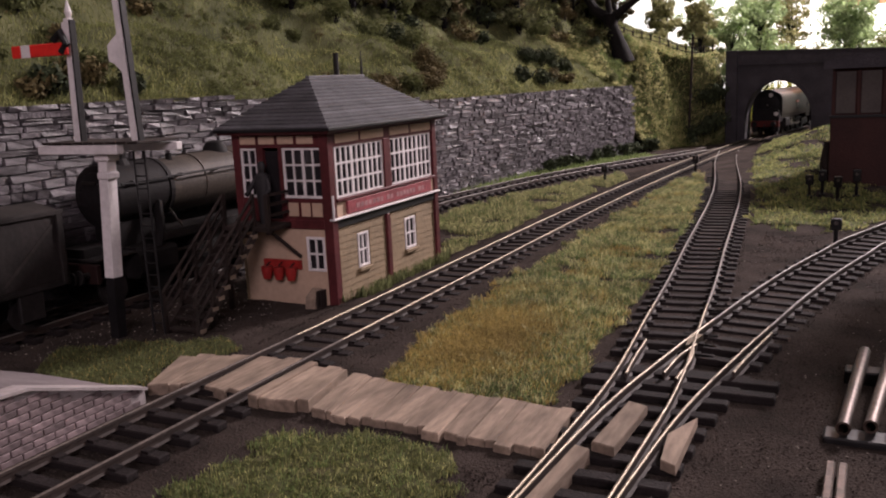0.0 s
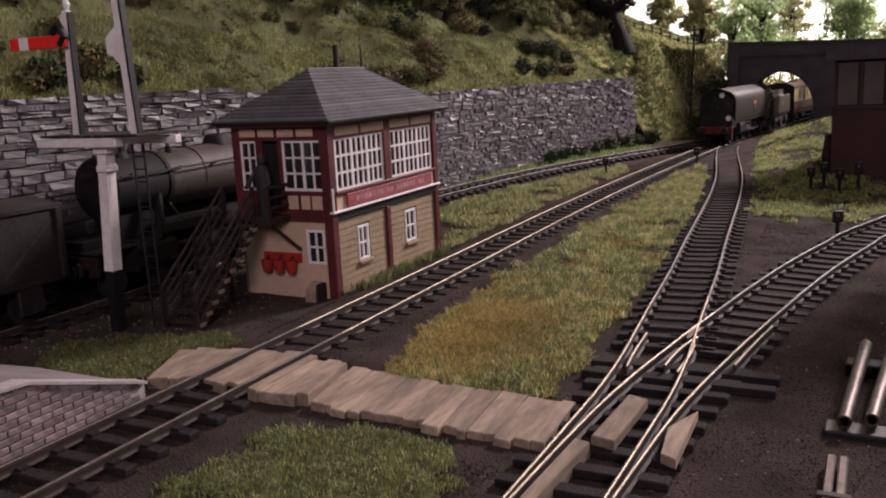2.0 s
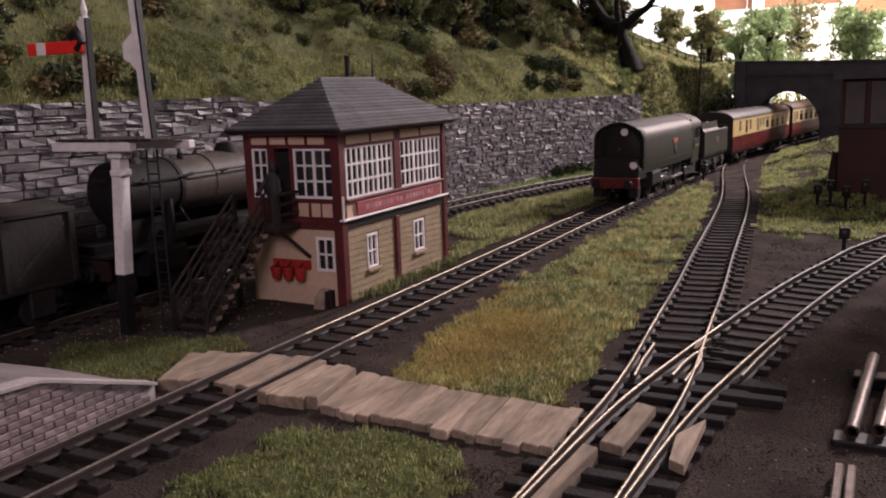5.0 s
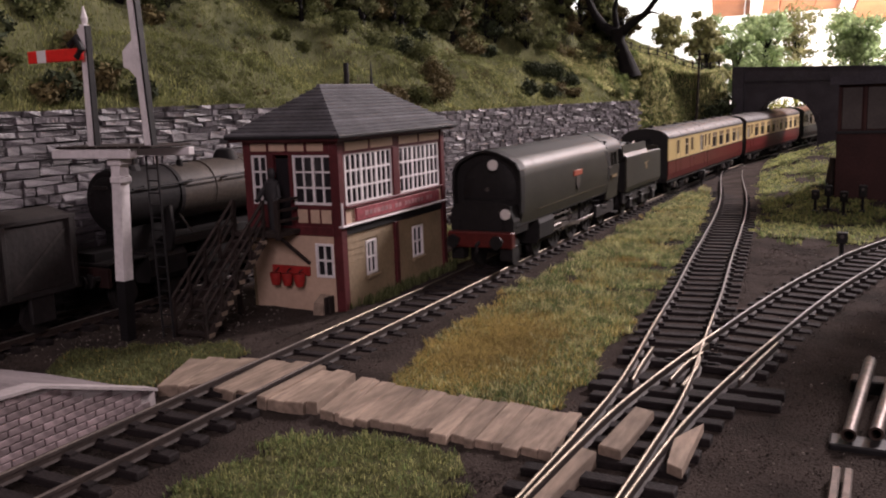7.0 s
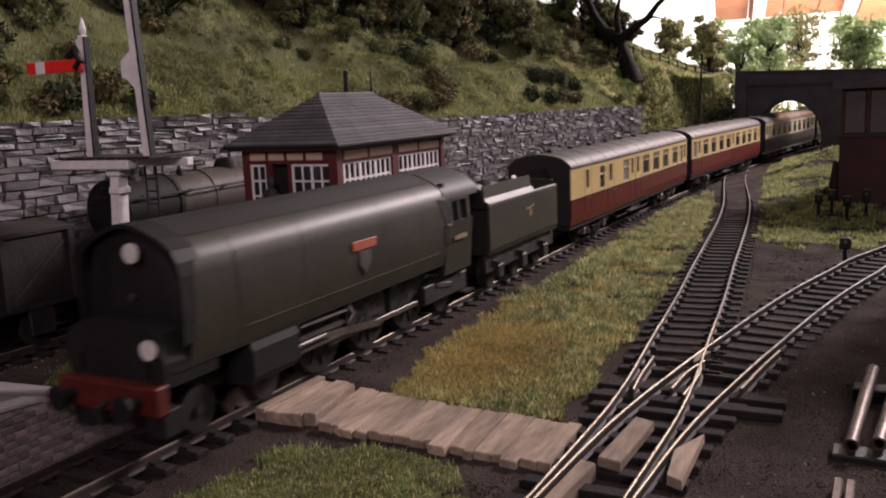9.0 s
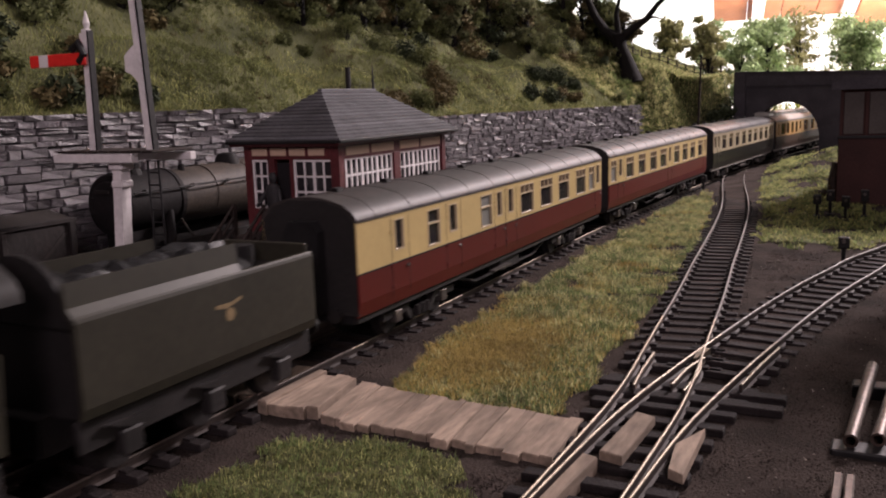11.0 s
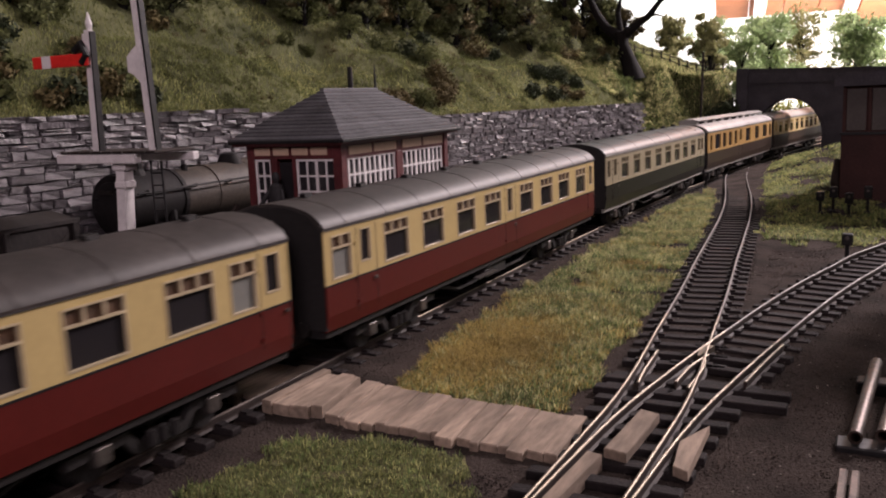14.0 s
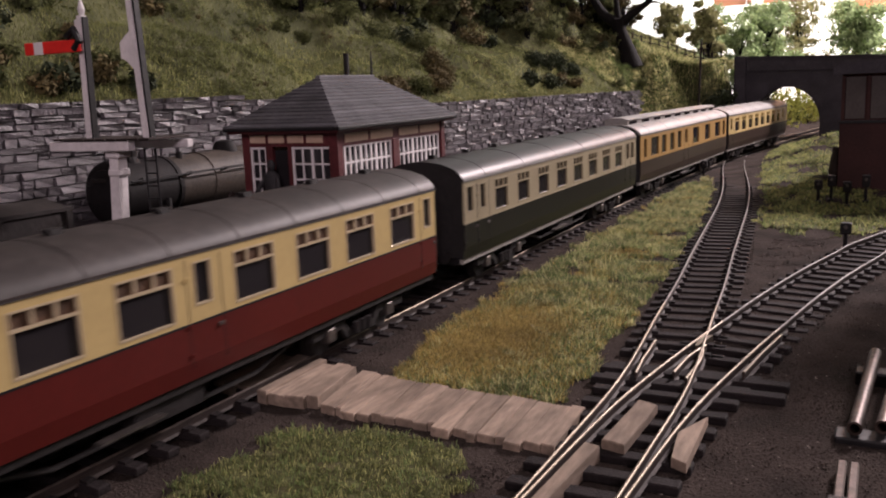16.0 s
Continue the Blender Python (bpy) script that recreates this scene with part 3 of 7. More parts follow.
# ---- signal box ----
def build_signal_box():
    s = placed("signal_box", -4.65, 14.8, GROUND_Z, "maroon and cream timber signal box with hipped slate roof", "signal box")
    X0, X1, Y0, Y1 = -6.85, -2.5, 10.4, 19.2
    zb, zm, zt = -0.5, 2.75, 6.3
    # brick-cored lower storey
    part("core", Mesh().box(X0 + 0.15, Y0 + 0.12, zb, X1 - 0.12, Y1 - 0.12, 2.6), M_DARKIN, s)

    def holed(y0, y1, z0, z1, holes, x, nx, depth=0.12, axis="x"):
        """A wall sheet with openings that go through it."""
        ys = sorted({y0, y1, *[h[0] for h in holes], *[h[1] for h in holes]})
        zs = sorted({z0, z1, *[h[2] for h in holes], *[h[3] for h in holes]})
        m = Mesh()
        for a, b in zip(ys, ys[1:]):
            for c, d in zip(zs, zs[1:]):
                if any(h[0] <= a and b <= h[1] and h[2] <= c and d <= h[3] for h in holes):
                    continue
                if axis == "x":
                    m.box(min(x, x - nx * depth), a, c, max(x, x - nx * depth), b, d)
                else:
                    m.box(a, min(x, x - nx * depth), c, b, max(x, x - nx * depth), d)
        return m

    # lower side to the track: lapped boards
    holes = [(12.2, 13.0, 0.75, 2.15), (16.1, 17.05, 0.75, 2.15)]
    part("side_wall", holed(Y0, Y1, zb, 2.6, holes, X1 - 0.05, 1), M_CREAM, s, "cream lapped weatherboards")
    z = -0.3
    while z < 2.55:
        for a, b in ((Y0 + 0.2, 12.1), (13.1, 14.4), (14.75, 16.0), (17.15, Y1 - 0.1)):
            m = Mesh().loft([[(X1 - 0.05, y, z), (X1 + 0.0, y, z), (X1 - 0.03, y, z + 0.245), (X1 - 0.05, y, z + 0.24)] for y in (a, b)])
            part("weatherboard", m, M_CREAM, s)
        if z + 0.26 < 0.75 or z > 2.1:
            for a, b in ((12.1, 13.1), (16.0, 17.15)):
                part("weatherboard", Mesh().loft([[(X1 - 0.05, y, z), (X1 + 0.0, y, z), (X1 - 0.03, y, z + 0.245), (X1 - 0.05, y, z + 0.24)] for y in (a, b)]), M_CREAM, s)
        z += 0.255
    # front: peach rendered wall
    part("front_wall", holed(X0, X1, zb, 2.6, [(-3.72, -2.88, 0.95, 2.3)], Y0 + 0.02, -1, axis="y"), M_PEACH, s, "peach plaster front")
    part("rear_wall", Mesh().box(X0, Y1 - 0.12, zb, X1, Y1, zt), M_CREAM, s)
    part("west_wall", Mesh().box(X0, Y0, zb, X0 + 0.12, Y1, zt), M_CREAM, s)

    def small_window(axis, a0, a1, z0, z1, at, out, bars=1, rows=1, w=0.07):
        """Window with frame, bars and pane. axis y: lies in the side facing the track; axis x: in the front."""
        def bx(a, b, c, d, o0, o1):
            lo, hi = min(at + out * o0, at + out * o1), max(at + out * o0, at + out * o1)
            return (lo, a, c, hi, b, d) if axis == "y" else (a, lo, c, b, hi, d)
        f = Mesh()
        for q in ((a0, a0 + w, z0, z1), (a1 - w, a1, z0, z1), (a0 + w, a1 - w, z0, z0 + w), (a0 + w, a1 - w, z1 - w, z1)):
            f.box(*bx(*q, -0.08, 0.05), 0.012)
        for k in range(bars):
            c = a0 + (a1 - a0) * (k + 1) / (bars + 1)
            f.box(*bx(c - w * 0.35, c + w * 0.35, z0 + w, z1 - w, -0.06, 0.02))
        for k in range(rows):
            c = z0 + (z1 - z0) * (k + 1) / (rows + 1)
            f.box(*bx(a0 + w, a1 - w, c - w * 0.35, c + w * 0.35, -0.06, 0.024))
        wn = part("window", f, M_WHITE, s, "white glazed window frame")
        part("pane", Mesh().box(*bx(a0 + w, a1 - w, z0 + w, z1 - w, -0.08, -0.05)), M_GLASS, wn)

    small_window("y", 12.2, 13.0, 0.75, 2.15, X1 - 0.05, 1, 1, 1, 0.1)
    small_window("y", 16.1, 17.05, 0.75, 2.15, X1 - 0.05, 1, 1, 1, 0.1)
    small_window("x", -3.72, -2.88, 0.95, 2.3, Y0 + 0.02, -1, 1, 1, 0.1)
    for a, b in ((12.1, 13.1), (16.0, 17.15)):
        part("window_sill", Mesh().box(X1 - 0.05, a, 0.6, X1 + 0.12, b, 0.74, 0.02), M_CREAM, s)
    # timber frame
    def post(x0, y0, z0, x1, y1, z1):
        part("post", Mesh().box(x0, y0, z0, x1, y1, z1, 0.02), M_MAROON, s)
    post(X1 - 0.3, Y0 - 0.08, zb, X1 + 0.1, Y0 + 0.3, zt)
    post(X1 - 0.2, Y1 - 0.3, zb, X1 + 0.1, Y1 + 0.05, zt)
    post(X0 - 0.05, Y0 - 0.08, 2.6, X0 + 0.3, Y0 + 0.22, zt)
    post(X1 - 0.1, 14.42, zb, X1 + 0.09, 14.72, 2.6)
    post(X1 - 0.1, 14.5, 3.6, X1 + 0.08, 15.05, 5.75)
    # floor band, sign, sill
    part("floor_beam", Mesh().box(X1 - 0.2, Y0 + 0.3, 2.6, X1 + 0.07, Y1 - 0.3, 2.92, 0.02), M_BLACK, s)
    part("front_beam", Mesh().box(X0 + 0.3, Y0 - 0.06, 2.6, X1 - 0.3, Y0 + 0.16, 2.95, 0.02), M_MAROON, s)
    part("ledge", Mesh().box(X1 - 0.02, Y0 - 0.1, 2.94, X1 + 0.22, Y1 + 0.05, 3.02, 0.02), M_WHITE, s, "white ledge strip")
    part("apron", Mesh().box(X1 - 0.12, Y0 + 0.3, 3.03, X1 + 0.03, Y1 - 0.3, 3.62), M_PEACH, s)
    sign = part("name_board", Mesh().box(X1 + 0.035, 11.4, 3.06, X1 + 0.14, 18.5, 3.58, 0.02), M_SIGN, s, "faded red name board with pale lettering")
    y = 12.0
    for ln in (0.34, 0.3, 0.3, 0.32, 0.3, 0.34, 0.26, 0.0, 0.3, 0.28, 0.0, 0.3, 0.3, 0.26, 0.3, 0.3, 0.26, 0.0, 0.34, 0.26):
        if ln:
            part("bar", Mesh().box(X1 + 0.142, y, 3.22, X1 + 0.15, y + ln * 0.75, 3.41), M_FADED, sign)
        y += ln if ln else 0.25
    part("sill", Mesh().box(X1 - 0.1, Y0 + 0.3, 3.62, X1 + 0.16, Y1 - 0.3, 3.74, 0.02), M_MAROON, s)
    # frieze of cream panels
    part("top_beam", Mesh().box(X1 - 0.2, Y0 + 0.3, 5.72, X1 + 0.05, Y1 - 0.3, 6.3), M_MAROON, s)
    for a, b in ((10.9, 12.55), (12.75, 14.5), (15.05, 16.7), (16.9, 18.75)):
        part("frieze_panel", Mesh().box(X1 + 0.05, a, 5.84, X1 + 0.09, b, 6.18, 0.01), M_PEACH, s)
    part("front_top_beam", Mesh().box(X0 + 0.3, Y0 - 0.04, 5.74, X1 - 0.3, Y0 + 0.16, 6.3), M_MAROON, s)
    for a, b in ((-6.5, -5.75), (-5.6, -4.85), (-4.7, -3.95), (-3.8, -3.05)):
        part("frieze_panel", Mesh().box(a, Y0 - 0.08, 5.88, b, Y0 - 0.04, 6.18, 0.01), M_PEACH, s)
    # big sashes to the track
    def frame_ring(m, pts_out, pts_in, lo, hi, axis):
        """One closed frame between an outer and an inner rectangle."""
        rings = [[((d,) + p if axis == "x" else (p[0], d, p[1])) for p in pts] for pts, d in ((pts_out, lo), (pts_out, hi), (pts_in, hi), (pts_in, lo), (pts_out, lo))]
        return m.loft(rings, cap=False)

    def rect(a, b, c, d):
        return [(a, c), (b, c), (b, d), (a, d)]

    def sash(y0, y1, cols):
        z0, z1 = 3.7, 5.75
        x = X1 - 0.02
        wn = part("window", frame_ring(Mesh(), rect(y0 - 0.07, y1 + 0.07, z0, z1), rect(y0 + 0.05, y1 - 0.05, z0 + 0.12, z1 - 0.1), x - 0.06, x + 0.03, "x"), M_WHITE, s, "white many-paned sliding sash")
        for k in range(1, cols):
            c = y0 + (y1 - y0) * k / cols
            w = 0.075 if k % 3 == 0 else 0.042
            part("glazing_bar", Mesh().box(x - 0.05, c - w, z0 + 0.1, x + 0.026, c + w, z1 - 0.08), M_WHITE, wn)
        for zz in (4.4, 5.05):
            part("glazing_bar", Mesh().box(x - 0.05, y0, zz - 0.04, x + 0.022, y1, zz + 0.04), M_WHITE, wn)
        for k in range(cols):
            for r in range(3):
                a, b = y0 + (y1 - y0) * k / cols + 0.05, y0 + (y1 - y0) * (k + 1) / cols - 0.05
                part("pane", Mesh().box(x - 0.04, a, 3.76 + 0.66 * r + 0.05, x - 0.025, b, 3.76 + 0.66 * (r + 1) - 0.06), M_GLASS, wn)
    sash(10.95, 14.42, 9)
    sash(15.12, 18.75, 9)
    def fsash(x0, x1, cols):
        z0, z1 = 3.8, 5.72
        y = Y0 + 0.02
        wn = part("window", frame_ring(Mesh(), rect(x0 - 0.05, x1 + 0.05, z0, z1), rect(x0 + 0.05, x1 - 0.05, z0 + 0.1, z1 - 0.08), y - 0.04, y + 0.05, "y"), M_WHITE, s, "white paned sash")
        for k in range(1, cols):
            c = x0 + (x1 - x0) * k / cols
            w = 0.06 if k == 2 else 0.035
            part("glazing_bar", Mesh().box(c - w, y - 0.036, z0 + 0.08, c + w, y + 0.045, z1 - 0.06), M_WHITE, wn)
        for zz in (4.47, 5.07):
            part("glazing_bar", Mesh().box(x0, y - 0.032, zz - 0.035, x1, y + 0.04, zz + 0.035), M_WHITE, wn)
        for k in range(cols):
            a, b = x0 + (x1 - x0) * k / cols, x0 + (x1 - x0) * (k + 1) / cols
            for r in range(3):
                part("pane", Mesh().box(a + 0.04, y + 0.02, 3.85 + 0.62 * r + 0.05, b - 0.04, y + 0.035, 3.85 + 0.62 * (r + 1) - 0.06), M_GLASS, wn)
    fsash(-6.5, -5.8, 2)
    fsash(-4.5, -2.72, 4)
    part("front_stud", Mesh().box(-5.78, Y0 - 0.05, 2.95, -5.45, Y0 + 0.14, 5.74), M_MAROON, s)
    part("front_stud", Mesh().box(-4.72, Y0 - 0.05, 2.95, -4.55, Y0 + 0.14, 5.74), M_MAROON, s)
    part("front_apron", Mesh().box(-4.55, Y0 - 0.02, 2.95, -2.8, Y0 + 0.14, 3.78), M_MAROON, s)
    part("front_apron", Mesh().box(-6.55, Y0 - 0.02, 2.95, -5.78, Y0 + 0.14, 3.78), M_MAROON, s)
    for a, b in ((-4.4, -3.95), (-3.8, -3.4), (-3.3, -2.85)):
        part("apron_panel", Mesh().box(a, Y0 - 0.06, 3.1, b, Y0 - 0.02, 3.62), M_PEACH, s)
    part("door", Mesh().box(-5.45, Y0 + 0.1, 2.95, -4.72, Y0 + 0.16, 5.6, 0.01), M_DARKIN, s, "dark open doorway door")
    part("floor", Mesh().box(X0 + 0.12, Y0 + 0.12, 2.8, X1 - 0.12, Y1 - 0.12, 2.95), M_BROWN, s)
    part("lever_frame", Mesh().box(-4.2, 12, 2.95, -3.3, 17.5, 4.0, 0.05), M_BROWN, s)
    # hipped roof of slate courses
    ex0, ex1, ey0, ey1, ez = -7.35, -1.98, 9.8, 19.75, 6.48
    rx, ry0, ry1, rz = -4.68, 12.7, 16.8, 8.35
    part("soffit", Mesh().box(ex0 + 0.1, ey0 + 0.1, 6.28, ex1 - 0.1, ey1 - 0.1, 6.4), M_MAROON, s)
    part("gutter", Mesh().box(ex1 - 0.12, ey0, 6.36, ex1 + 0.04, ey1, 6.5, 0.03), M_BLACK, s)
    part("gutter", Mesh().box(ex0, ey0 - 0.04, 6.36, ex1 - 0.12, ey0 + 0.12, 6.5, 0.03), M_BLACK, s)
    N = 14
    for face in range(4):
        for k in range(N):
            p, q = k / N, (k + 1.12) / N
            q = min(q, 1)
            def pt(f, v):
                zz = ez + (rz - ez) * v
                xa, xb = ex0 + (rx - ex0) * v, ex1 + (rx - ex1) * v
                ya, yb = ey0 + (ry0 - ey0) * v, ey1 + (ry1 - ey1) * v
                return {0: ((xb, ya, zz), (xb, yb, zz)), 1: ((xa, ya, zz), (xb, ya, zz)), 2: ((xa, yb, zz), (xa, ya, zz)), 3: ((xb, yb, zz), (xa, yb, zz))}[f]
            a, b = pt(face, p)
            c, d = pt(face, q)
            t = 0.07
            lift = lambda v, h: (v[0], v[1], v[2] + h)
            m = Mesh().loft([[a, lift(a, t), lift(c, 0.015), lift(c, -0.03)], [b, lift(b, t), lift(d, 0.015), lift(d, -0.03)]])
            part("slate_course", m, M_SLATE, s)
    part("ridge", Mesh().box(rx - 0.1, ry0 - 0.1, rz - 0.05, rx + 0.1, ry1 + 0.1, rz + 0.08, 0.03), M_SLATE, s)
    # finials and stove pipe behind the ridge
    part("stove_pipe", Mesh().tube([(-5.6, 16.2, 7.6), (-5.6, 16.2, 9.4)], [0.12, 0.12], 10), M_GEAR, s)
    part("finial", Mesh().tube([(rx, ry1, rz), (rx, ry1, rz + 0.5), (rx, ry1, rz + 1.1)], [0.07, 0.05, 0.02], 8), M_BLACK, s)
    # downpipe
    part("downpipe", Mesh().tube([(X1 + 0.14, Y0 - 0.02, 3.0), (X1 + 0.14, Y0 - 0.02, 3.9)], 0.05, 8), M_WHITE, s)
    # landing and stair
    part("landing", Mesh().box(-6.6, 8.9, 2.7, -4.3, 10.3, 2.88, 0.02), M_BROWN, s)
    for x, z in ((-6.5, -0.45), (-4.4, 2.6)):
        part("landing_post", Mesh().box(x - 0.09, 8.92, z, x + 0.09, 9.1, 4.1, 0.02), M_BROWN, s)
    for z in (3.3, 3.7, 4.08):
        part("landing_rail", Mesh().box(-4.45, 8.95, z - 0.05, -4.35, 10.3, z + 0.05), M_BROWN, s)
    part("brace", Mesh().tube([(-4.6, 9.3, 2.7), (-4.0, 10.35, 1.5)], 0.08, 6), M_BROWN, s)
    for x in (-6.45, -5.0):
        part("stringer", Mesh().loft([[(x - 0.06, y, z - 0.22), (x + 0.06, y, z - 0.22), (x + 0.06, y, z + 0.14), (x - 0.06, y, z + 0.14)] for y, z in ((9.0, 2.7), (5.4, -0.35))]), M_BROWN, s)
        for h in (0.55, 0.95, 1.35):
            part("handrail", Mesh().tube([(x, 9.0, 2.75 + h), (x, 5.3, -0.35 + h)], 0.065, 6), M_BROWN, s)
        for k in range(5):
            y = 5.4 + k * 0.88
            z = -0.4 + (y - 5.4) * 0.86
            part("baluster", Mesh().box(x - 0.06, y - 0.06, z, x + 0.06, y + 0.06, z + 1.5), M_BROWN, s)
    for k in range(10):
        y = 5.6 + k * 0.36
        z = -0.25 + k * 0.31
        part("tread", Mesh().box(-6.4, y - 0.16, z - 0.04, -5.06, y + 0.16, z + 0.04), M_BROWN, s)
        part("tread_end", Mesh().box(-5.05, y - 0.16, z - 0.08, -4.93, y + 0.16, z + 0.07), M_BOARD, s)
    return s


build_signal_box()


def build_figure():
    m = Mesh()
    m.loft([[(r * math.cos(a) - 5.1, 9.75 + 0.75 * r * math.sin(a), z) for a in np.linspace(0, 2 * math.pi, 12, endpoint=False)]
            for r, z in ((0.22, 2.89), (0.24, 3.4), (0.27, 3.9), (0.34, 4.5), (0.3, 4.75), (0.12, 4.88), (0.17, 5.0), (0.18, 5.15), (0.1, 5.28))])
    m.tube([(-5.38, 9.7, 4.6), (-5.55, 9.5, 4.2), (-5.5, 9.25, 4.05)], 0.09, 8)
    m.tube([(-4.82, 9.7, 4.6), (-4.68, 9.6, 4.2), (-4.75, 9.35, 4.0)], 0.09, 8)
    f = part("figurine", m, M_FIG, smooth=True)
    tagged(f, "tiny dark painted model figurine standing on the landing", "figurine")


M_FIG = mat("figurine_paint", (0.03, 0.028, 0.03), 0.6, vary=0.3, scale=200)
build_figure()


def build_fire_buckets():
    b = placed("fire_bucket_rack", -4.9, 10.2, 0.4, "red rack with three hanging red fire buckets", "fire buckets")
    part("backboard", Mesh().box(-5.8, 10.28, 1.0, -4.0, 10.41, 1.36, 0.02), M_RED2, b)
    for x in (-5.45, -4.88, -4.3):
        r = [(0.16, 0.62), (0.2, 0.75), (0.24, 0.98), (0.24, 1.12)]
        part("bucket", Mesh().loft([[(x + q * math.cos(a), 10.02 + 0.9 * q * math.sin(a), z) for a in np.linspace(0, 2 * math.pi, 14, endpoint=False)] for q, z in r]), M_RED2, b, smooth=True)
        part("hook", Mesh().tube([(x, 10.3, 1.25), (x, 10.1, 1.22), (x, 10.02, 1.1)], 0.025, 6), M_BLACK, b)


M_RED2 = mat("fire_red", (0.36, 0.028, 0.025), 0.5, vary=0.25, scale=140, bump=0.1)
build_fire_buckets()


def build_crate():
    c = placed("coal_bunker", -3.45, 9.9, GROUND_Z, "small pale wooden bunker beside the signal box", "crate")
    part("body", Mesh().loft([[(-3.6, 9.8, -0.45), (-3.12, 9.8, -0.45), (-3.12, 10.35, -0.45), (-3.6, 10.35, -0.45)],
                              [(-3.57, 9.85, 0.05), (-3.12, 9.85, 0.05), (-3.12, 10.35, 0.3), (-3.57, 10.35, 0.3)]]), M_BOARD, c)
    part("side_board", Mesh().box(-3.1, 9.85, -0.45, -3.02, 10.3, 0.28, 0.02), M_BROWN, c)
    part("side_board", Mesh().box(-2.97, 9.95, -0.45, -2.9, 10.3, 0.3, 0.02), M_BROWN, c)


build_crate()


# ---- bracket signal ----
def build_signal():
    s = placed("bracket_signal", -7.75, 4.6, GROUND_Z, "white wooden bracket signal with red arm", "signal")
    y = 4.6
    def tap(x0, x1, z0, z1, w0, w1, yy=y):
        return Mesh().loft([[(x0 - w0, yy - w0, z0), (x0 + w0, yy - w0, z0), (x0 + w0, yy + w0, z0), (x0 - w0, yy + w0, z0)],
                            [(x1 - w1, yy - w1, z1), (x1 + w1, yy - w1, z1), (x1 + w1, yy + w1, z1), (x1 - w1, yy + w1, z1)]])
    part("post_foot", tap(-7.95, -7.86, -0.45, 1.75, 0.19, 0.2), M_BLACK, s, "black painted foot")
    part("post", tap(-7.86, -7.52, 1.76, 6.05, 0.21, 0.2), M_WHITE, s)
    part("collar", Mesh().box(-7.82, y - 0.27, 5.2, -7.28, y + 0.27, 5.45, 0.05), M_WHITE, s)
    part("collar", Mesh().box(-7.85, y - 0.3, 5.82, -7.2, y + 0.3, 6.06, 0.05), M_WHITE, s)
    part("bracket_beam", Mesh().box(-10.2, y - 0.55, 6.08, -6.45, y - 0.2, 6.4, 0.03), M_WHITE, s)
    part("bracket_beam", Mesh().box(-9.6, y + 1.0, 6.08, -5.3, y + 1.3, 6.36, 0.03), M_WHITE, s)
    for x in np.arange(-9.9, -5.4, 0.5):
        part("deck_plank", Mesh().box(x, y - 0.6, 6.42, x + 0.46, y + 1.3, 6.5, 0.015), M_BROWN, s)
    for x, top, lean in ((-8.68, 10.6, 0.12), (-6.02, 12.6, -0.3)):
        part("doll", tap(x, x + lean, 6.5, top, 0.13, 0.11), M_WHITE, s, "white upright post")
        # black strip puts the post's shaded side into colour
        part("doll_shade", Mesh().loft([[(x + 0.12 + lean * k, y - 0.1, z), (x + 0.2 + lean * k, y - 0.1, z), (x + 0.2 + lean * k, y + 0.12, z), (x + 0.12 + lean * k, y + 0.2, z)] for z, k in ((6.5, 0), (top - 0.05, 0.85))]), M_BLACK, s)
    part("finial", Mesh().tube([(-8.52, y, 10.6), (-8.52, y, 10.8), (-8.52, y, 11.2)], [0.08, 0.12, 0.02], 10), M_WHITE, s)
    arm = part("arm", Mesh().box(-11.15, y - 0.32, 9.4, -8.4, y - 0.24, 9.82, 0.03), M_RED, s, "red arm with white band")
    part("band", Mesh().box(-10.65, y - 0.335, 9.4, -10.2, y - 0.322, 9.82), M_WHITE, arm)
    part("spectacle", Mesh().tube([(-8.7, y - 0.3, 9.5), (-8.45, y - 0.3, 9.75), (-8.65, y - 0.3, 10.15), (-9.0, y - 0.3, 9.9)], 0.13, 8), M_BLACK, arm)
    part("repeater", Mesh().box(-9.0, y + 0.05, 9.9, -8.72, y + 0.2, 10.5, 0.03), M_WHITE, s)
    m = Mesh().loft([[(-6.55 + a, yy, z) for a, z in ((0, 9.0), (0.3, 8.7), (0.3, 10.0), (0, 9.8), (-0.25, 9.6), (-0.25, 9.1))] for yy in (y - 0.1, y + 0.1)])
    part("fixed_arm", m, M_WHITE, s)
    # ladder
    for dx in (0, 0.5):
        part("ladder_rail", Mesh().tube([(-6.95 + dx, 5.3, -0.45), (-7.0 + dx, 5.3, 6.1)], 0.045, 6), M_BLACK, s)
    for k in range(14):
        q = (k + 1) / 15
        part("ladder_rung", Mesh().tube([(-6.95 - 0.05 * q, 5.3, -0.45 + 6.55 * q), (-6.45 - 0.05 * q, 5.3, -0.45 + 6.55 * q)], 0.03, 6), M_BLACK, s)


build_signal()


# ---- rolling stock ----
TRAIN = []
WHEELS = []


def ring(r, n=20):
    return [(r * math.cos(a), r * math.sin(a)) for a in np.linspace(0, 2 * math.pi, n, endpoint=False)]


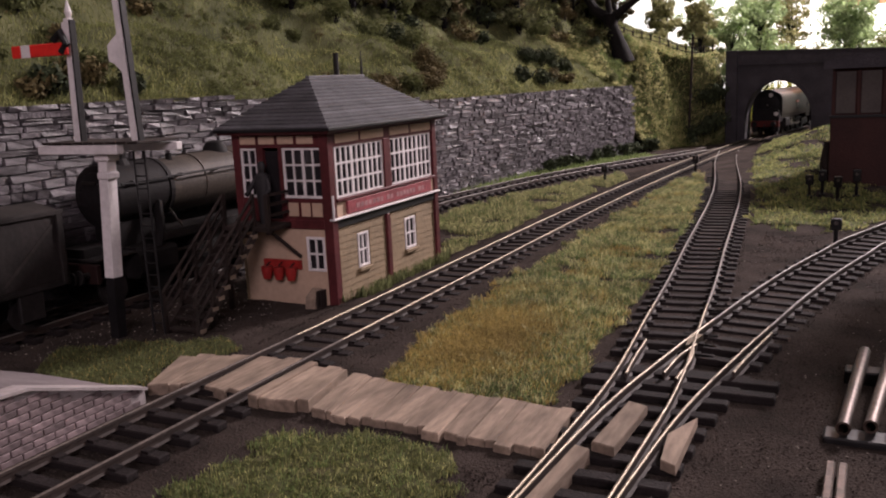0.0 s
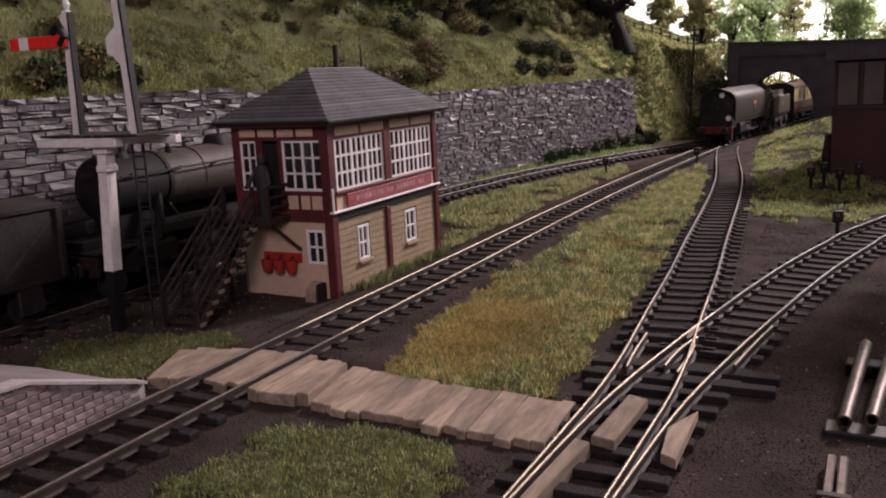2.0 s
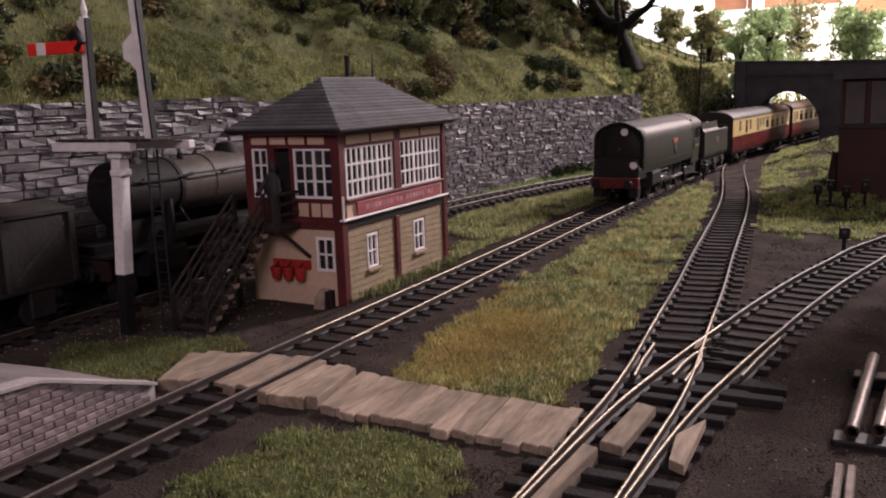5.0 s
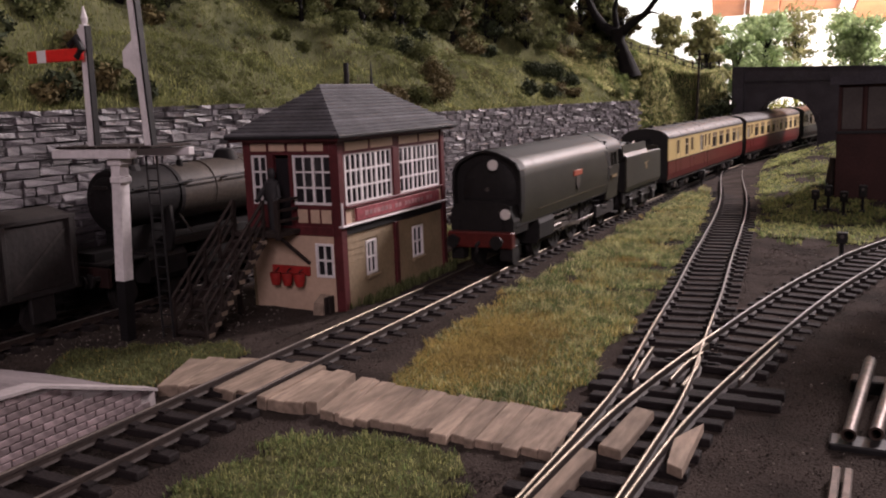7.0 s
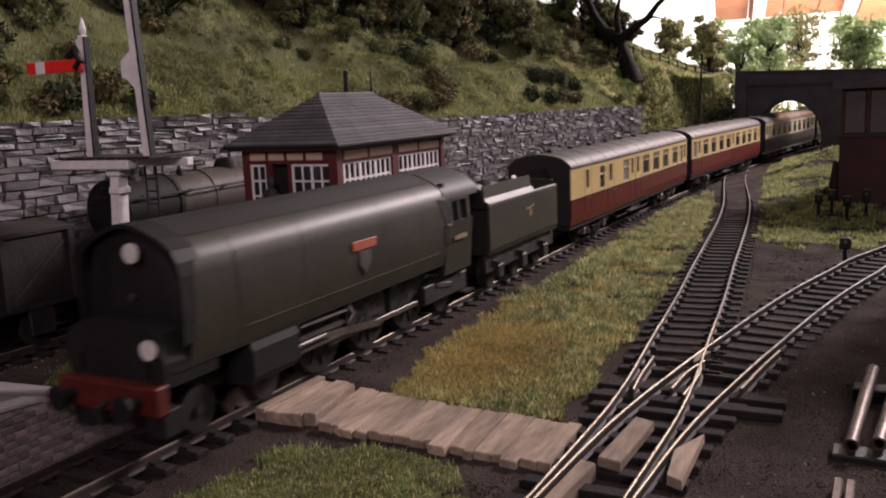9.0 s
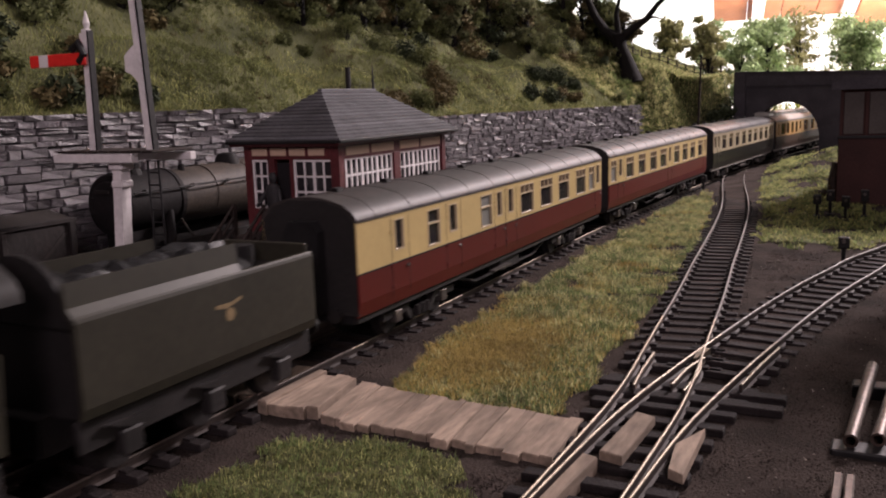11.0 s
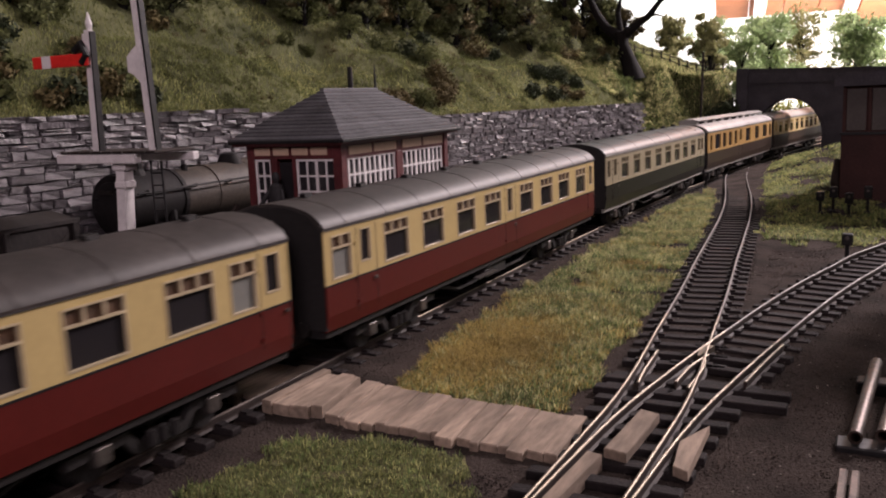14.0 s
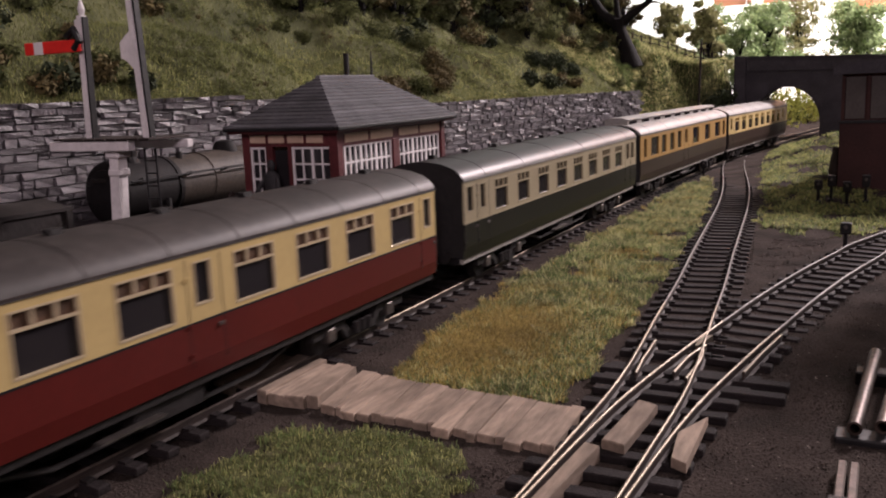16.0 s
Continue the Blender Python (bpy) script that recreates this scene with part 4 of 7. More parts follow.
def wheelset(parent, y, r, spokes=0, label=""):
    """An axle with two flanged wheels that turns on its x axis; its own middle is the origin."""
    w = part("wheelset", Mesh().tube([(-0.8, 0, 0), (0.8, 0, 0)], 0.1, 8), M_GEAR, parent, label)
    for sx in (-1, 1):
        # flange, tread and hub in one turned shape
        wheel = Mesh().loft([[(sx * x, a, b) for a, b in ring(rr, 22)] for x, rr in ((0.72, r + 0.09), (0.8, r + 0.09), (0.801, r), (1.02, r), (1.021, 0.14), (1.1, 0.14))])
        part("wheel", wheel, M_GEAR, w)
        if spokes:
            star = [(q * math.cos(a), q * math.sin(a)) for k in range(spokes) for q, a in ((r * 0.8, 2 * math.pi * (k - 0.09) / spokes), (r * 0.8, 2 * math.pi * (k + 0.09) / spokes), (r * 0.25, 2 * math.pi * (k + 0.5) / spokes))]
            part("spokes", Mesh().loft([[(sx * x, a, b) for a, b in star] for x in (1.015, 1.07)]), M_GEAR, w)
    w.matrix_basis = cm(0, y, r)
    WHEELS.append((w, y, r))
    return w


def bogie(parent, yc, base=3.4, r=0.6):
    b = part("bogie", Mesh().box(-1.1, yc - 0.5, 0.75, 1.1, yc + 0.5, 1.0), M_GEAR, parent)
    for sx in (-1, 1):
        m = Mesh()
        m.loft([[(sx * 1.2, yc + a, z) for a, z in ((-2.6, 0.62), (-2.6, 0.86), (-1.0, 0.9), (-0.7, 0.55), (0.7, 0.55), (1.0, 0.9), (2.6, 0.86), (2.6, 0.62), (1.1, 0.66), (0.8, 0.3), (-0.8, 0.3), (-1.1, 0.66))],
                [(sx * 1.38, yc + a, z) for a, z in ((-2.6, 0.62), (-2.6, 0.86), (-1.0, 0.9), (-0.7, 0.55), (0.7, 0.55), (1.0, 0.9), (2.6, 0.86), (2.6, 0.62), (1.1, 0.66), (0.8, 0.3), (-0.8, 0.3), (-1.1, 0.66))]])
        part("side_frame", m, M_GEAR, b)
        for dy in (-base / 2, base / 2):
            part("axlebox", Mesh().box(sx * 1.3 - 0.14, yc + dy - 0.22, 0.42, sx * 1.3 + 0.16, yc + dy + 0.22, 0.85, 0.04), M_STEEL, b)
        for dy in (-0.35, 0.0, 0.35):
            part("spring", Mesh().tube([(sx * 1.42, yc + dy, 0.36), (sx * 1.42, yc + dy, 0.72)], 0.12, 8), M_GEAR, b)
    for dy in (-base / 2, base / 2):
        wheelset(parent, yc + dy, r)


def coach(length, behind, upper, lower, roofm, wins, label, style="standard", clerestory=False):
    """A coach about its own middle, front towards -y. wins: (from, to, kind) measured from the front."""
    L = length
    c = thing("coach", Matrix(), label, "railway coach", "coaches of the train")
    y0, y1 = -L / 2, L / 2
    XS, zb, zm, zt = 1.76, 1.35, 2.6, 4.22
    if style == "green":
        zm = 2.62
    # solid block, its inside shade put into the near-black colour
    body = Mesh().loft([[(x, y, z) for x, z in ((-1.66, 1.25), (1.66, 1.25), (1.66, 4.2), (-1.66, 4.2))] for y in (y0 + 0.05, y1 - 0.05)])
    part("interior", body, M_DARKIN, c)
    for sx in (1, -1):
        lowp = Mesh().loft([[(sx * x, y, z) for x, z in ((1.58, zb - 0.1), (1.68, zb - 0.1), (XS, zb + 0.35), (XS, zm), (1.68, zm), (1.68, zb + 0.3))] for y in (y0, y1)])
        part("lower_panel", lowp, lower, c)
        zw0, zw1 = zm + 0.12, 4.02
        hs = [(y0 + a, y0 + b) for a, b, k in wins]
        ys = sorted({y0, y1, *[v for h in hs for v in h]})
        m = Mesh()
        m.weld = True
        for a, b in zip(ys, ys[1:]):
            if any(h[0] <= a + 1e-6 and b <= h[1] + 1e-6 for h in hs):
                m.box(min(sx * 1.67, sx * XS), a, zm, max(sx * 1.67, sx * XS), b, zw0)
                m.box(min(sx * 1.67, sx * XS), a, zw1, max(sx * 1.67, sx * XS), b, zt)
            else:
                m.box(min(sx * 1.67, sx * XS), a, zm, max(sx * 1.67, sx * XS), b, zt)
        part("upper_panel", m, upper, c)
        part("waist_line", Mesh().box(min(sx * XS, sx * (XS + 0.012)), y0, zm - 0.03, max(sx * XS, sx * (XS + 0.012)), y1, zm + 0.02), M_BLACK if style == "standard" else upper, c)
        part("cantrail", Mesh().box(min(sx * 1.7, sx * (XS + 0.03)), y0, zt, max(sx * 1.7, sx * (XS + 0.03)), y1, zt + 0.06), M_BROWN if style == "standard" else (M_ROOFW if style == "green" else lower), c)
        for (a, b), (_, _, k) in zip(hs, wins):
            low = zw0
            if k == "door":
                # door lights are shorter than the windows
                low = zw0 + 0.26
                part("door_panel", Mesh().box(min(sx * 1.67, sx * XS), a, zw0, max(sx * 1.67, sx * XS), b, low), upper, c)
            f = Mesh()
            f.weld = True
            x0, x1 = min(sx * 1.68, sx * (XS + 0.015)), max(sx * 1.68, sx * (XS + 0.015))
            t = 0.045
            f.box(x0, a, low, x1, a + t, zw1).box(x0, b - t, low, x1, b, zw1).box(x0, a + t, low, x1, b - t, low + t).box(x0, a + t, zw1 - t, x1, b - t, zw1)
            if k in ("milk", "bar") and style == "standard":
                f.box(x0, a + t, 3.5, x1, b - t, 3.56)
            if k in ("vent", "frost"):
                zz = zw1 - 0.38
                f.box(x0, a + t, zz - 0.03, x1, b - t, zz + 0.03)
                n = 3 if (b - a) > 1.3 else 2
                for q in range(1, n):
                    cy = a + (b - a) * q / n
                    f.box(x0, cy - 0.03, zz + 0.03, x1, cy + 0.03, zw1 - t)
            w = part("window", f, M_FRAMEC if style == "standard" else upper, c)
            g = M_FROST if k in ("frost", "milk") else M_GLASS

            if k in ("vent", "frost") and style == "standard":
                part("blind", Mesh().box(min(sx * 1.69, sx * 1.7), a + t, zw1 - 0.35, max(sx * 1.69, sx * 1.7), b - t, zw1 - t), M_BLIND, w, "brown blind behind the vents")
            part("pane", Mesh().box(min(sx * 1.665, sx * 1.69), a + t, low + t, max(sx * 1.665, sx * 1.69), b - t, zw1 - t), g, w)
        # doors stand proud by their hinges and handles
        for a, b, k in wins:
            if k == "door":
                yy = y0 + b + 0.12
                part("door_handle", Mesh().box(min(sx * XS, sx * (XS + 0.06)), yy, 2.35, max(sx * XS, sx * (XS + 0.06)), yy + 0.16, 2.42), M_STEEL, c)
                d = Mesh()
                for q in (y0 + a - 0.25, y0 + b + 0.3):
                    d.box(min(sx * XS, sx * (XS + 0.006)), q, zb + 0.2, max(sx * XS, sx * (XS + 0.006)), q + 0.018, 4.1)
                part("door_joint", d, M_BROWN, c)
                for z in (1.8, 2.5, 3.6):
                    part("hinge", Mesh().box(min(sx * XS, sx * (XS + 0.04)), y0 + a - 0.3, z, max(sx * XS, sx * (XS + 0.04)), y0 + a - 0.18, z + 0.09), upper if z > 2.6 else lower, c)
    for y in (y0, y1):
        s = -1 if y < 0 else 1
        part("end", Mesh().loft([[(x, y + s * d, z) for x, z in ((-1.7, 1.3), (1.7, 1.3), (1.72, 4.2), (1.3, 4.65), (0.6, 4.88), (-0.6, 4.88), (-1.3, 4.65), (-1.72, 4.2))] for d in (-0.06, 0.04)]), M_COACHEND, c)
        part("gangway", Mesh().loft([[(x, y + s * d, z) for x, z in ((-0.62, 1.4), (0.62, 1.4), (0.62, 3.95), (0.4, 4.25), (-0.4, 4.25), (-0.62, 3.95))] for d in (0.04, 0.45)]), M_BLACK, c)
        for x in (-1.05, 1.05):
            part("buffer", Mesh().tube([(x, y, 1.35), (x, y + s * 0.3, 1.35), (x, y + s * 0.31, 1.35), (x, y + s * 0.38, 1.35)], [0.09, 0.09, 0.24, 0.24], 12), M_GEAR, c)
    # roof
    arc = [(1.79, 4.2), (1.76, 4.34), (1.6, 4.54), (1.3, 4.74), (0.85, 4.88), (0.4, 4.95), (0, 4.97)]
    full = arc + [(-x, z) for x, z in arc[-2::-1]]
    roof = part("roof", Mesh().loft([[(x, y, z) for x, z in full] for y in np.linspace(y0, y1, 6)]), roofm, c, "domed grimy roof", smooth=True)
    ribs = 11 if style == "standard" else 6
    for k in range(ribs):
        y = y0 + (k + 0.5) * L / ribs
        part("roof_rib", Mesh().loft([[(x * 1.004, yy, z + 0.012) for x, z in full] for yy in (y - 0.035, y + 0.035)]), roofm, roof)
    if clerestory:
        part("clerestory", Mesh().loft([[(x, y, z) for x, z in ((-0.75, 4.8), (-0.75, 5.2), (-0.85, 5.22), (-0.4, 5.36), (0.4, 5.36), (0.85, 5.22), (0.75, 5.2), (0.75, 4.8))] for y in (y0 + 0.4, y1 - 0.4)]), M_ROOFW, c, "raised clerestory roof")
        for k in range(9):
            y = y0 + 1.6 + k * (L - 3.2) / 8
            part("clerestory_pane", Mesh().box(0.75, y - 0.8, 4.95, 0.765, y + 0.8, 5.12), M_GLASS, c)
    else:
        for k in range(8):
            y = y0 + 1.7 + k * (L - 3.4) / 7
            x = 0.0 if style != "green" else -0.35
            part("roof_vent", Mesh().loft([[(x - 0.14, y - 0.1, 4.9), (x + 0.14, y - 0.1, 4.9), (x + 0.14, y + 0.1, 4.9), (x - 0.14, y + 0.1, 4.9)],
                                           [(x - 0.12, y - 0.2, 5.1), (x + 0.12, y - 0.2, 5.1), (x + 0.12, y + 0.2, 5.1), (x - 0.12, y + 0.2, 5.1)]]), M_GEAR, c)
    # underframe
    for sx in (1, -1):
        part("solebar", Mesh().box(min(sx * 1.45, sx * 1.6), y0 + 0.1, 1.02, max(sx * 1.45, sx * 1.6), y1 - 0.1, 1.27, 0.02), M_GEAR if style == "standard" else M_ROOFW, c)
        part("truss", Mesh().tube([(sx * 1.2, -5.2, 1.0), (sx * 1.2, -3.2, 0.5), (sx * 1.2, 3.2, 0.5), (sx * 1.2, 5.2, 1.0)], 0.07, 6), M_GEAR, c)
        part("battery_box", Mesh().box(sx * 1.2 - 0.25, -1.2, 0.5, sx * 1.2 + 0.25, 1.0, 1.02, 0.04), M_GEAR, c)
        part("footboard", Mesh().box(min(sx * 1.5, sx * 1.75), -2.4, 0.74, max(sx * 1.5, sx * 1.75), -0.6, 0.79), M_STEEL, c)
    part("floor_pan", Mesh().box(-1.45, y0 + 0.1, 1.0, 1.45, y1 - 0.1, 1.25), M_BLACK, c)
    part("vacuum_cylinder", Mesh().tube([(0.2, 2.6, 0.75), (0.2, 3.8, 0.75)], 0.3, 12), M_GEAR, c)
    bogie(c, y0 + 0.18 * L)
    bogie(c, y1 - 0.18 * L)
    TRAIN.append((c, behind, L))
    return c


M_FRAMEC = mat("window_frame_pale", (0.55, 0.45, 0.3), 0.4, metal=0.3, vary=0.1)
M_BLIND = mat("brown_blind", (0.11, 0.06, 0.035), 0.6, vary=0.4, scale=300)
M_FROST = mat("frosted_pane", (0.2, 0.2, 0.185), 0.3, vary=0.1, bump=0.0)

coach(25.5, 26.5, M_CCREAM, M_CRIMSON, M_ROOF, [(2.3, 2.9, "door"), (4.6, 5.55, "bar"), (6.3, 6.95, "door"), (9.1, 10.2, "milk"), (10.7, 11.25, "door"), (11.9, 12.5, "door"),
      (13.3, 14.9, "vent"), (15.8, 17.4, "vent"), (18.3, 19.9, "vent"), (21.0, 22.6, "vent"), (23.15, 24.15, "frost"), (24.5, 25.1, "door")],
      "crimson and cream brake coach with a grimy roof")
coach(25.55, 53.67, M_CCREAM, M_CRIMSON, M_ROOF, [(0.35, 1.4, "frost"), (1.9, 2.5, "door"), (3.3, 4.9, "vent"), (5.9, 7.5, "vent"), (8.6, 10.2, "vent"), (11.1, 12.75, "vent"), (13.4, 14.0, "door"),
      (14.8, 16.4, "vent"), (17.35, 18.95, "vent"), (19.8, 21.4, "vent"), (22.4, 24.0, "vent"), (24.65, 25.2, "door")],
      "crimson and cream passenger coach with a grimy roof")
coach(25.1, 81.6, M_CIVORY, M_CGREEN, M_ROOFD, [(0.3, 0.9, "door"), (1.5, 2.05, "door"), (2.95, 4.35, "vent"), (5.4, 6.8, "vent"), (7.9, 9.3, "vent"), (10.4, 11.9, "vent"), (12.9, 14.4, "vent"),
      (15.4, 16.9, "vent"), (17.9, 19.4, "vent"), (20.4, 21.9, "vent"), (22.8, 23.5, "door"), (23.9, 24.6, "door")],
      "dark green and ivory coach with vents on a pale-edged roof", "green")
coach(25.8, 107.9, M_AMBER, M_UMBER, M_ROOFW, [(0.7, 1.4, "bar"), (2.3, 4.2, "bar"), (4.9, 6.1, "bar"), (7.0, 8.2, "bar"), (9.1, 10.2, "bar"), (11.2, 12.0, "door"), (13.6, 15.6, "bar"), (17.6, 19.4, "bar"), (21.2, 23.2, "bar"), (24.2, 25.2, "bar")],
      "umber and amber clerestory coach with a pale roof", "umber", True)
coach(25.8, 134.7, M_CCREAM, M_UMBER, M_ROOFW, [(0.6, 1.2, "door"), (2.2, 3.8, "vent"), (4.8, 6.4, "vent"), (7.4, 9.0, "vent"), (10.0, 11.6, "vent"), (12.6, 14.2, "vent"), (15.2, 16.8, "vent"), (17.8, 19.4, "vent"), (20.4, 22.0, "vent"), (23.2, 24.0, "door")],
      "umber and cream coach at the tail of the train", "umber")


def build_engine():
    L = 17.9
    e = thing("steam_locomotive", Matrix(), "weathered dark green streamlined steam locomotive with black front", "locomotive")
    S = lambda s: s - L / 2
    prof = [(1.56, 2.0), (1.7, 2.5), (1.74, 3.3), (1.72, 4.1), (1.67, 4.42), (1.52, 4.7), (1.15, 4.95), (0.6, 5.18), (0.3, 5.27), (0, 5.3)]
    full = prof + [(-x, z) for x, z in prof[-2::-1]]
    inner = [(x * 0.94, z - 0.06 if z > 4 else z) for x, z in full]

    def sec(s, k=1.0, lift=0.0, pr=full):
        return [(x * k, S(s), z + lift) for x, z in pr]
    # casing: outer skin with its forward edges as side sheets
    m = Mesh()
    secs = [sec(1.75, 0.975), sec(2.3, 0.99), sec(3.6), sec(9), sec(12.5), sec(15.0)]
    n = len(full)
    m.loft(secs, closed=False, cap=False)
    lip = Mesh()
    lip.loft([[(x, S(1.75), z) for x, z in [(a * 0.975, b) for a, b in full]], [(x, S(1.75), z) for x, z in [(a * 0.975 * 0.95, b - (0.06 if b > 4 else 0)) for a, b in full]]], closed=False, cap=False)
    lip.loft([[(a * 0.93, S(q), b - (0.08 if b > 4 else 0)) for a, b in full] for q in (1.75, 2.6)], closed=False, cap=False)
    case = part("casing", m, M_LOCO, e, "smooth green air-smoothed casing", smooth=True)
    part("front_lip", lip, M_LOCOBLACK, case, "black inner edge of the casing")
    top = [(x, z) for x, z in full if z > 4.9]
    part("casing_top", Mesh().loft([[(x * 1.004, S(q), z + 0.015) for x, z in top] for q in (1.72, 6, 11, 14.9)], closed=False, cap=False), M_SOOT, case, "sooty casing top", smooth=True)
    # seam and lining strips
    for q in (3.4, 6.2, 10.4, 13.0):
        part("seam", Mesh().loft([sec(q, 1.004, 0.006), sec(q + 0.05, 1.004, 0.006)], closed=False, cap=False), M_LOCO, case)
    for z in (2.45,):
        for sx in (1, -1):
            xx = float(np.interp(z, [p[1] for p in prof], [p[0] for p in prof])) + 0.008
            part("lining", Mesh().box(min(sx * xx, sx * (xx + 0.012)), S(3.6), z, max(sx * xx, sx * (xx + 0.012)), S(14.4), z + 0.035), M_FAINT, case)
    part("boiler", Mesh().loft([[(x * 0.9, S(q), z - 0.12 if z > 4 else z) for x, z in full] for q in (2.7, 14.9)]), M_LOCOBLACK, e)
    front = part("smokebox_front", Mesh().loft([[(1.32 * r * c, S(q), 3.55 + 1.32 * r * s_) for c, s_ in [(math.cos(a), math.sin(a)) for a in np.linspace(0, 2 * math.pi, 26, endpoint=False)]] for r, q in ((1, 1.96), (1, 1.84), (0.9, 1.76), (0.5, 1.7))]), M_LOCOBLACK, e, "black smokebox door", smooth=True)
    part("front_plate", Mesh().loft([[(x * 0.93, S(q), z - 0.08 if z > 4 else z) for x, z in full] for q in (1.86, 1.98)]), M_LOCOBLACK, e)
    part("door_dart", Mesh().tube([(0, S(1.7), 3.55), (0, S(1.58), 3.55)], 0.1, 8), M_STEEL, front)
    for z in (3.1, 4.0):
        part("door_strap", Mesh().box(-1.0, S(1.71), z, 0.3, S(1.78), z + 0.1), M_LOCOBLACK, front)
    part("hood", Mesh().loft([[(x * 0.98, S(q), z + 0.03) for x, z in full if z > 2.4] + [(x * 0.93, S(q), z - 0.08) for x, z in reversed([p for p in full if p[1] > 2.4])] for q in (1.5, 2.25)]), M_LOCOBLACK, e)
    # front apron and platform
    part("front_apron", Mesh().loft([[(x, S(q), z) for x, z in ((-1.5, 1.6), (1.5, 1.6), (1.55, 2.2), (1.4, 2.9), (0.9, 3.1), (-0.9, 3.1), (-1.4, 2.9), (-1.55, 2.2))] for q in (0.9, 1.5, 2.7)]), M_LOCOBLACK, e)
    beam = part("buffer_beam", Mesh().box(-1.6, S(0.55), 1.05, 1.6, S(0.95), 1.75, 0.04), M_BEAM, e, "red buffer beam")
    for x in (-1.05, 1.05):
        part("buffer", Mesh().tube([(x, S(0.6), 1.4), (x, S(0.12), 1.4), (x, S(0.11), 1.4), (x, S(0), 1.4)], [0.13, 0.13, 0.3, 0.3], 14), M_LOCOBLACK, e)
    part("coupling", Mesh().tube([(0, S(0.6), 1.3), (0, S(0.25), 1.2), (0, S(0.3), 0.85)], 0.08, 8), M_GEAR, e)
    part("front_steps", Mesh().box(0.9, S(0.8), 0.45, 1.5, S(1.4), 1.1, 0.03), M_LOCOBLACK, e)
    part("front_steps", Mesh().box(-1.5, S(0.8), 0.45, -0.9, S(1.4), 1.1, 0.03), M_LOCOBLACK, e)
    for x, z, s in ((0.45, 4.68, 1.3), (1.2, 2.55, 0.84)):
        part("head_disc", Mesh().tube([(x, S(s), z), (x, S(s - 0.05), z)], 0.24, 20), M_LAMPW, e, "white head code disc")
    for x in (-1.05, 1.05):
        part("lamp_iron", Mesh().box(x - 0.05, S(0.8), 1.9, x + 0.05, S(0.86), 2.3), M_LOCOBLACK, e)
    # nameplate and shield
    part("nameplate", Mesh().box(1.735, S(8.6), 3.5, 1.785, S(9.95), 3.78, 0.012), M_PLATE, e, "red nameplate with brass rim")
    sh = [(8.95, 3.45), (9.6, 3.45), (9.6, 3.05), (9.27, 2.72), (8.95, 3.05)]
    part("shield", Mesh().loft([[(x, S(q), z) for q, z in sh] for x in (1.735, 1.775)]), M_STEEL, e, "small grey shield plaque")
    # cab
    cabp = [(1.55, 1.5), (1.72, 2.0), (1.74, 3.2), (1.67, 4.3)]
    for sx in (1, -1):
        m = Mesh()
        for a, b, z0, z1 in ((15.0, 17.2, 1.5, 3.45), (15.0, 15.5, 3.45, 4.35), (16.0, 16.12, 3.45, 4.35), (16.75, 17.0, 3.45, 4.35), (15.5, 16.75, 4.2, 4.35)):
            xa = [float(np.interp(z, [p[1] for p in cabp], [p[0] for p in cabp])) for z in (z0, z1)]
            m.loft([[(sx * (xa[0] - 0.1), S(q), z0), (sx * xa[0], S(q), z0), (sx * xa[1], S(q), z1), (sx * (xa[1] - 0.1), S(q), z1)] for q in (a, b)])
        part("cab_side", m, M_LOCO, e)
        part("cab_window", Mesh().loft([[(sx * 1.6, S(q), 3.45), (sx * 1.63, S(q), 3.45), (sx * 1.55, S(q), 4.2), (sx * 1.52, S(q), 4.2)] for q in (15.5, 16.75)]), M_GLASS, e)
        part("number_bar", Mesh().box(min(sx * 1.742, sx * 1.752), S(15.6), 2.75, max(sx * 1.742, sx * 1.752), S(16.6), 2.92), M_LINE, e)
    croof = [(1.68, 4.3), (1.66, 4.5), (1.52, 4.74), (1.15, 4.99), (0.6, 5.22), (0, 5.34)]
    cr = croof + [(-x, z) for x, z in croof[-2::-1]]
    part("cab_roof", Mesh().loft([[(x, S(q), z) for x, z in cr] for q in (14.9, 17.8)]), M_SOOT, e, smooth=True)
    part("cab_back", Mesh().box(-1.5, S(15.1), 1.5, 1.5, S(15.3), 4.9), M_DARKIN, e)
    # cab front spectacle, swept edge
    side_x = lambda z: float(np.interp(z, [p[1] for p in prof], [p[0] for p in prof]))
    for sx in (1, -1):
        for pts in (((14.35, 4.4), (14.95, 4.3), (15.3, 3.9), (15.3, 3.42), (14.85, 3.5), (14.55, 3.9)), ((14.75, 3.38), (15.15, 3.3), (15.1, 2.7), (15.0, 2.1), (14.75, 2.8))):
            # thin black plates put the recess's shade into colour
            part("cab_scoop", Mesh().loft([[(sx * (side_x(z) + d), S(q), z) for q, z in pts] for d in (0.004, 0.02)]), M_LOCOBLACK, e, "flat dark shape painted for the recess before the cab")
        part("scoop_edge", Mesh().tube([(sx * (side_x(3.4) + 0.03), S(14.85), 3.42), (sx * (side_x(3.4) + 0.03), S(15.3), 3.36)], 0.04, 6), M_STEEL, e)
    # frames and motion work
    part("frames", Mesh().box(-0.6, S(1.2), 0.8, 0.6, S(17.6), 2.1), M_LOCOBLACK, e)
    part("running_plate", Mesh().box(-1.55, S(1.2), 1.92, 1.55, S(15), 2.02), M_LOCOBLACK, e)
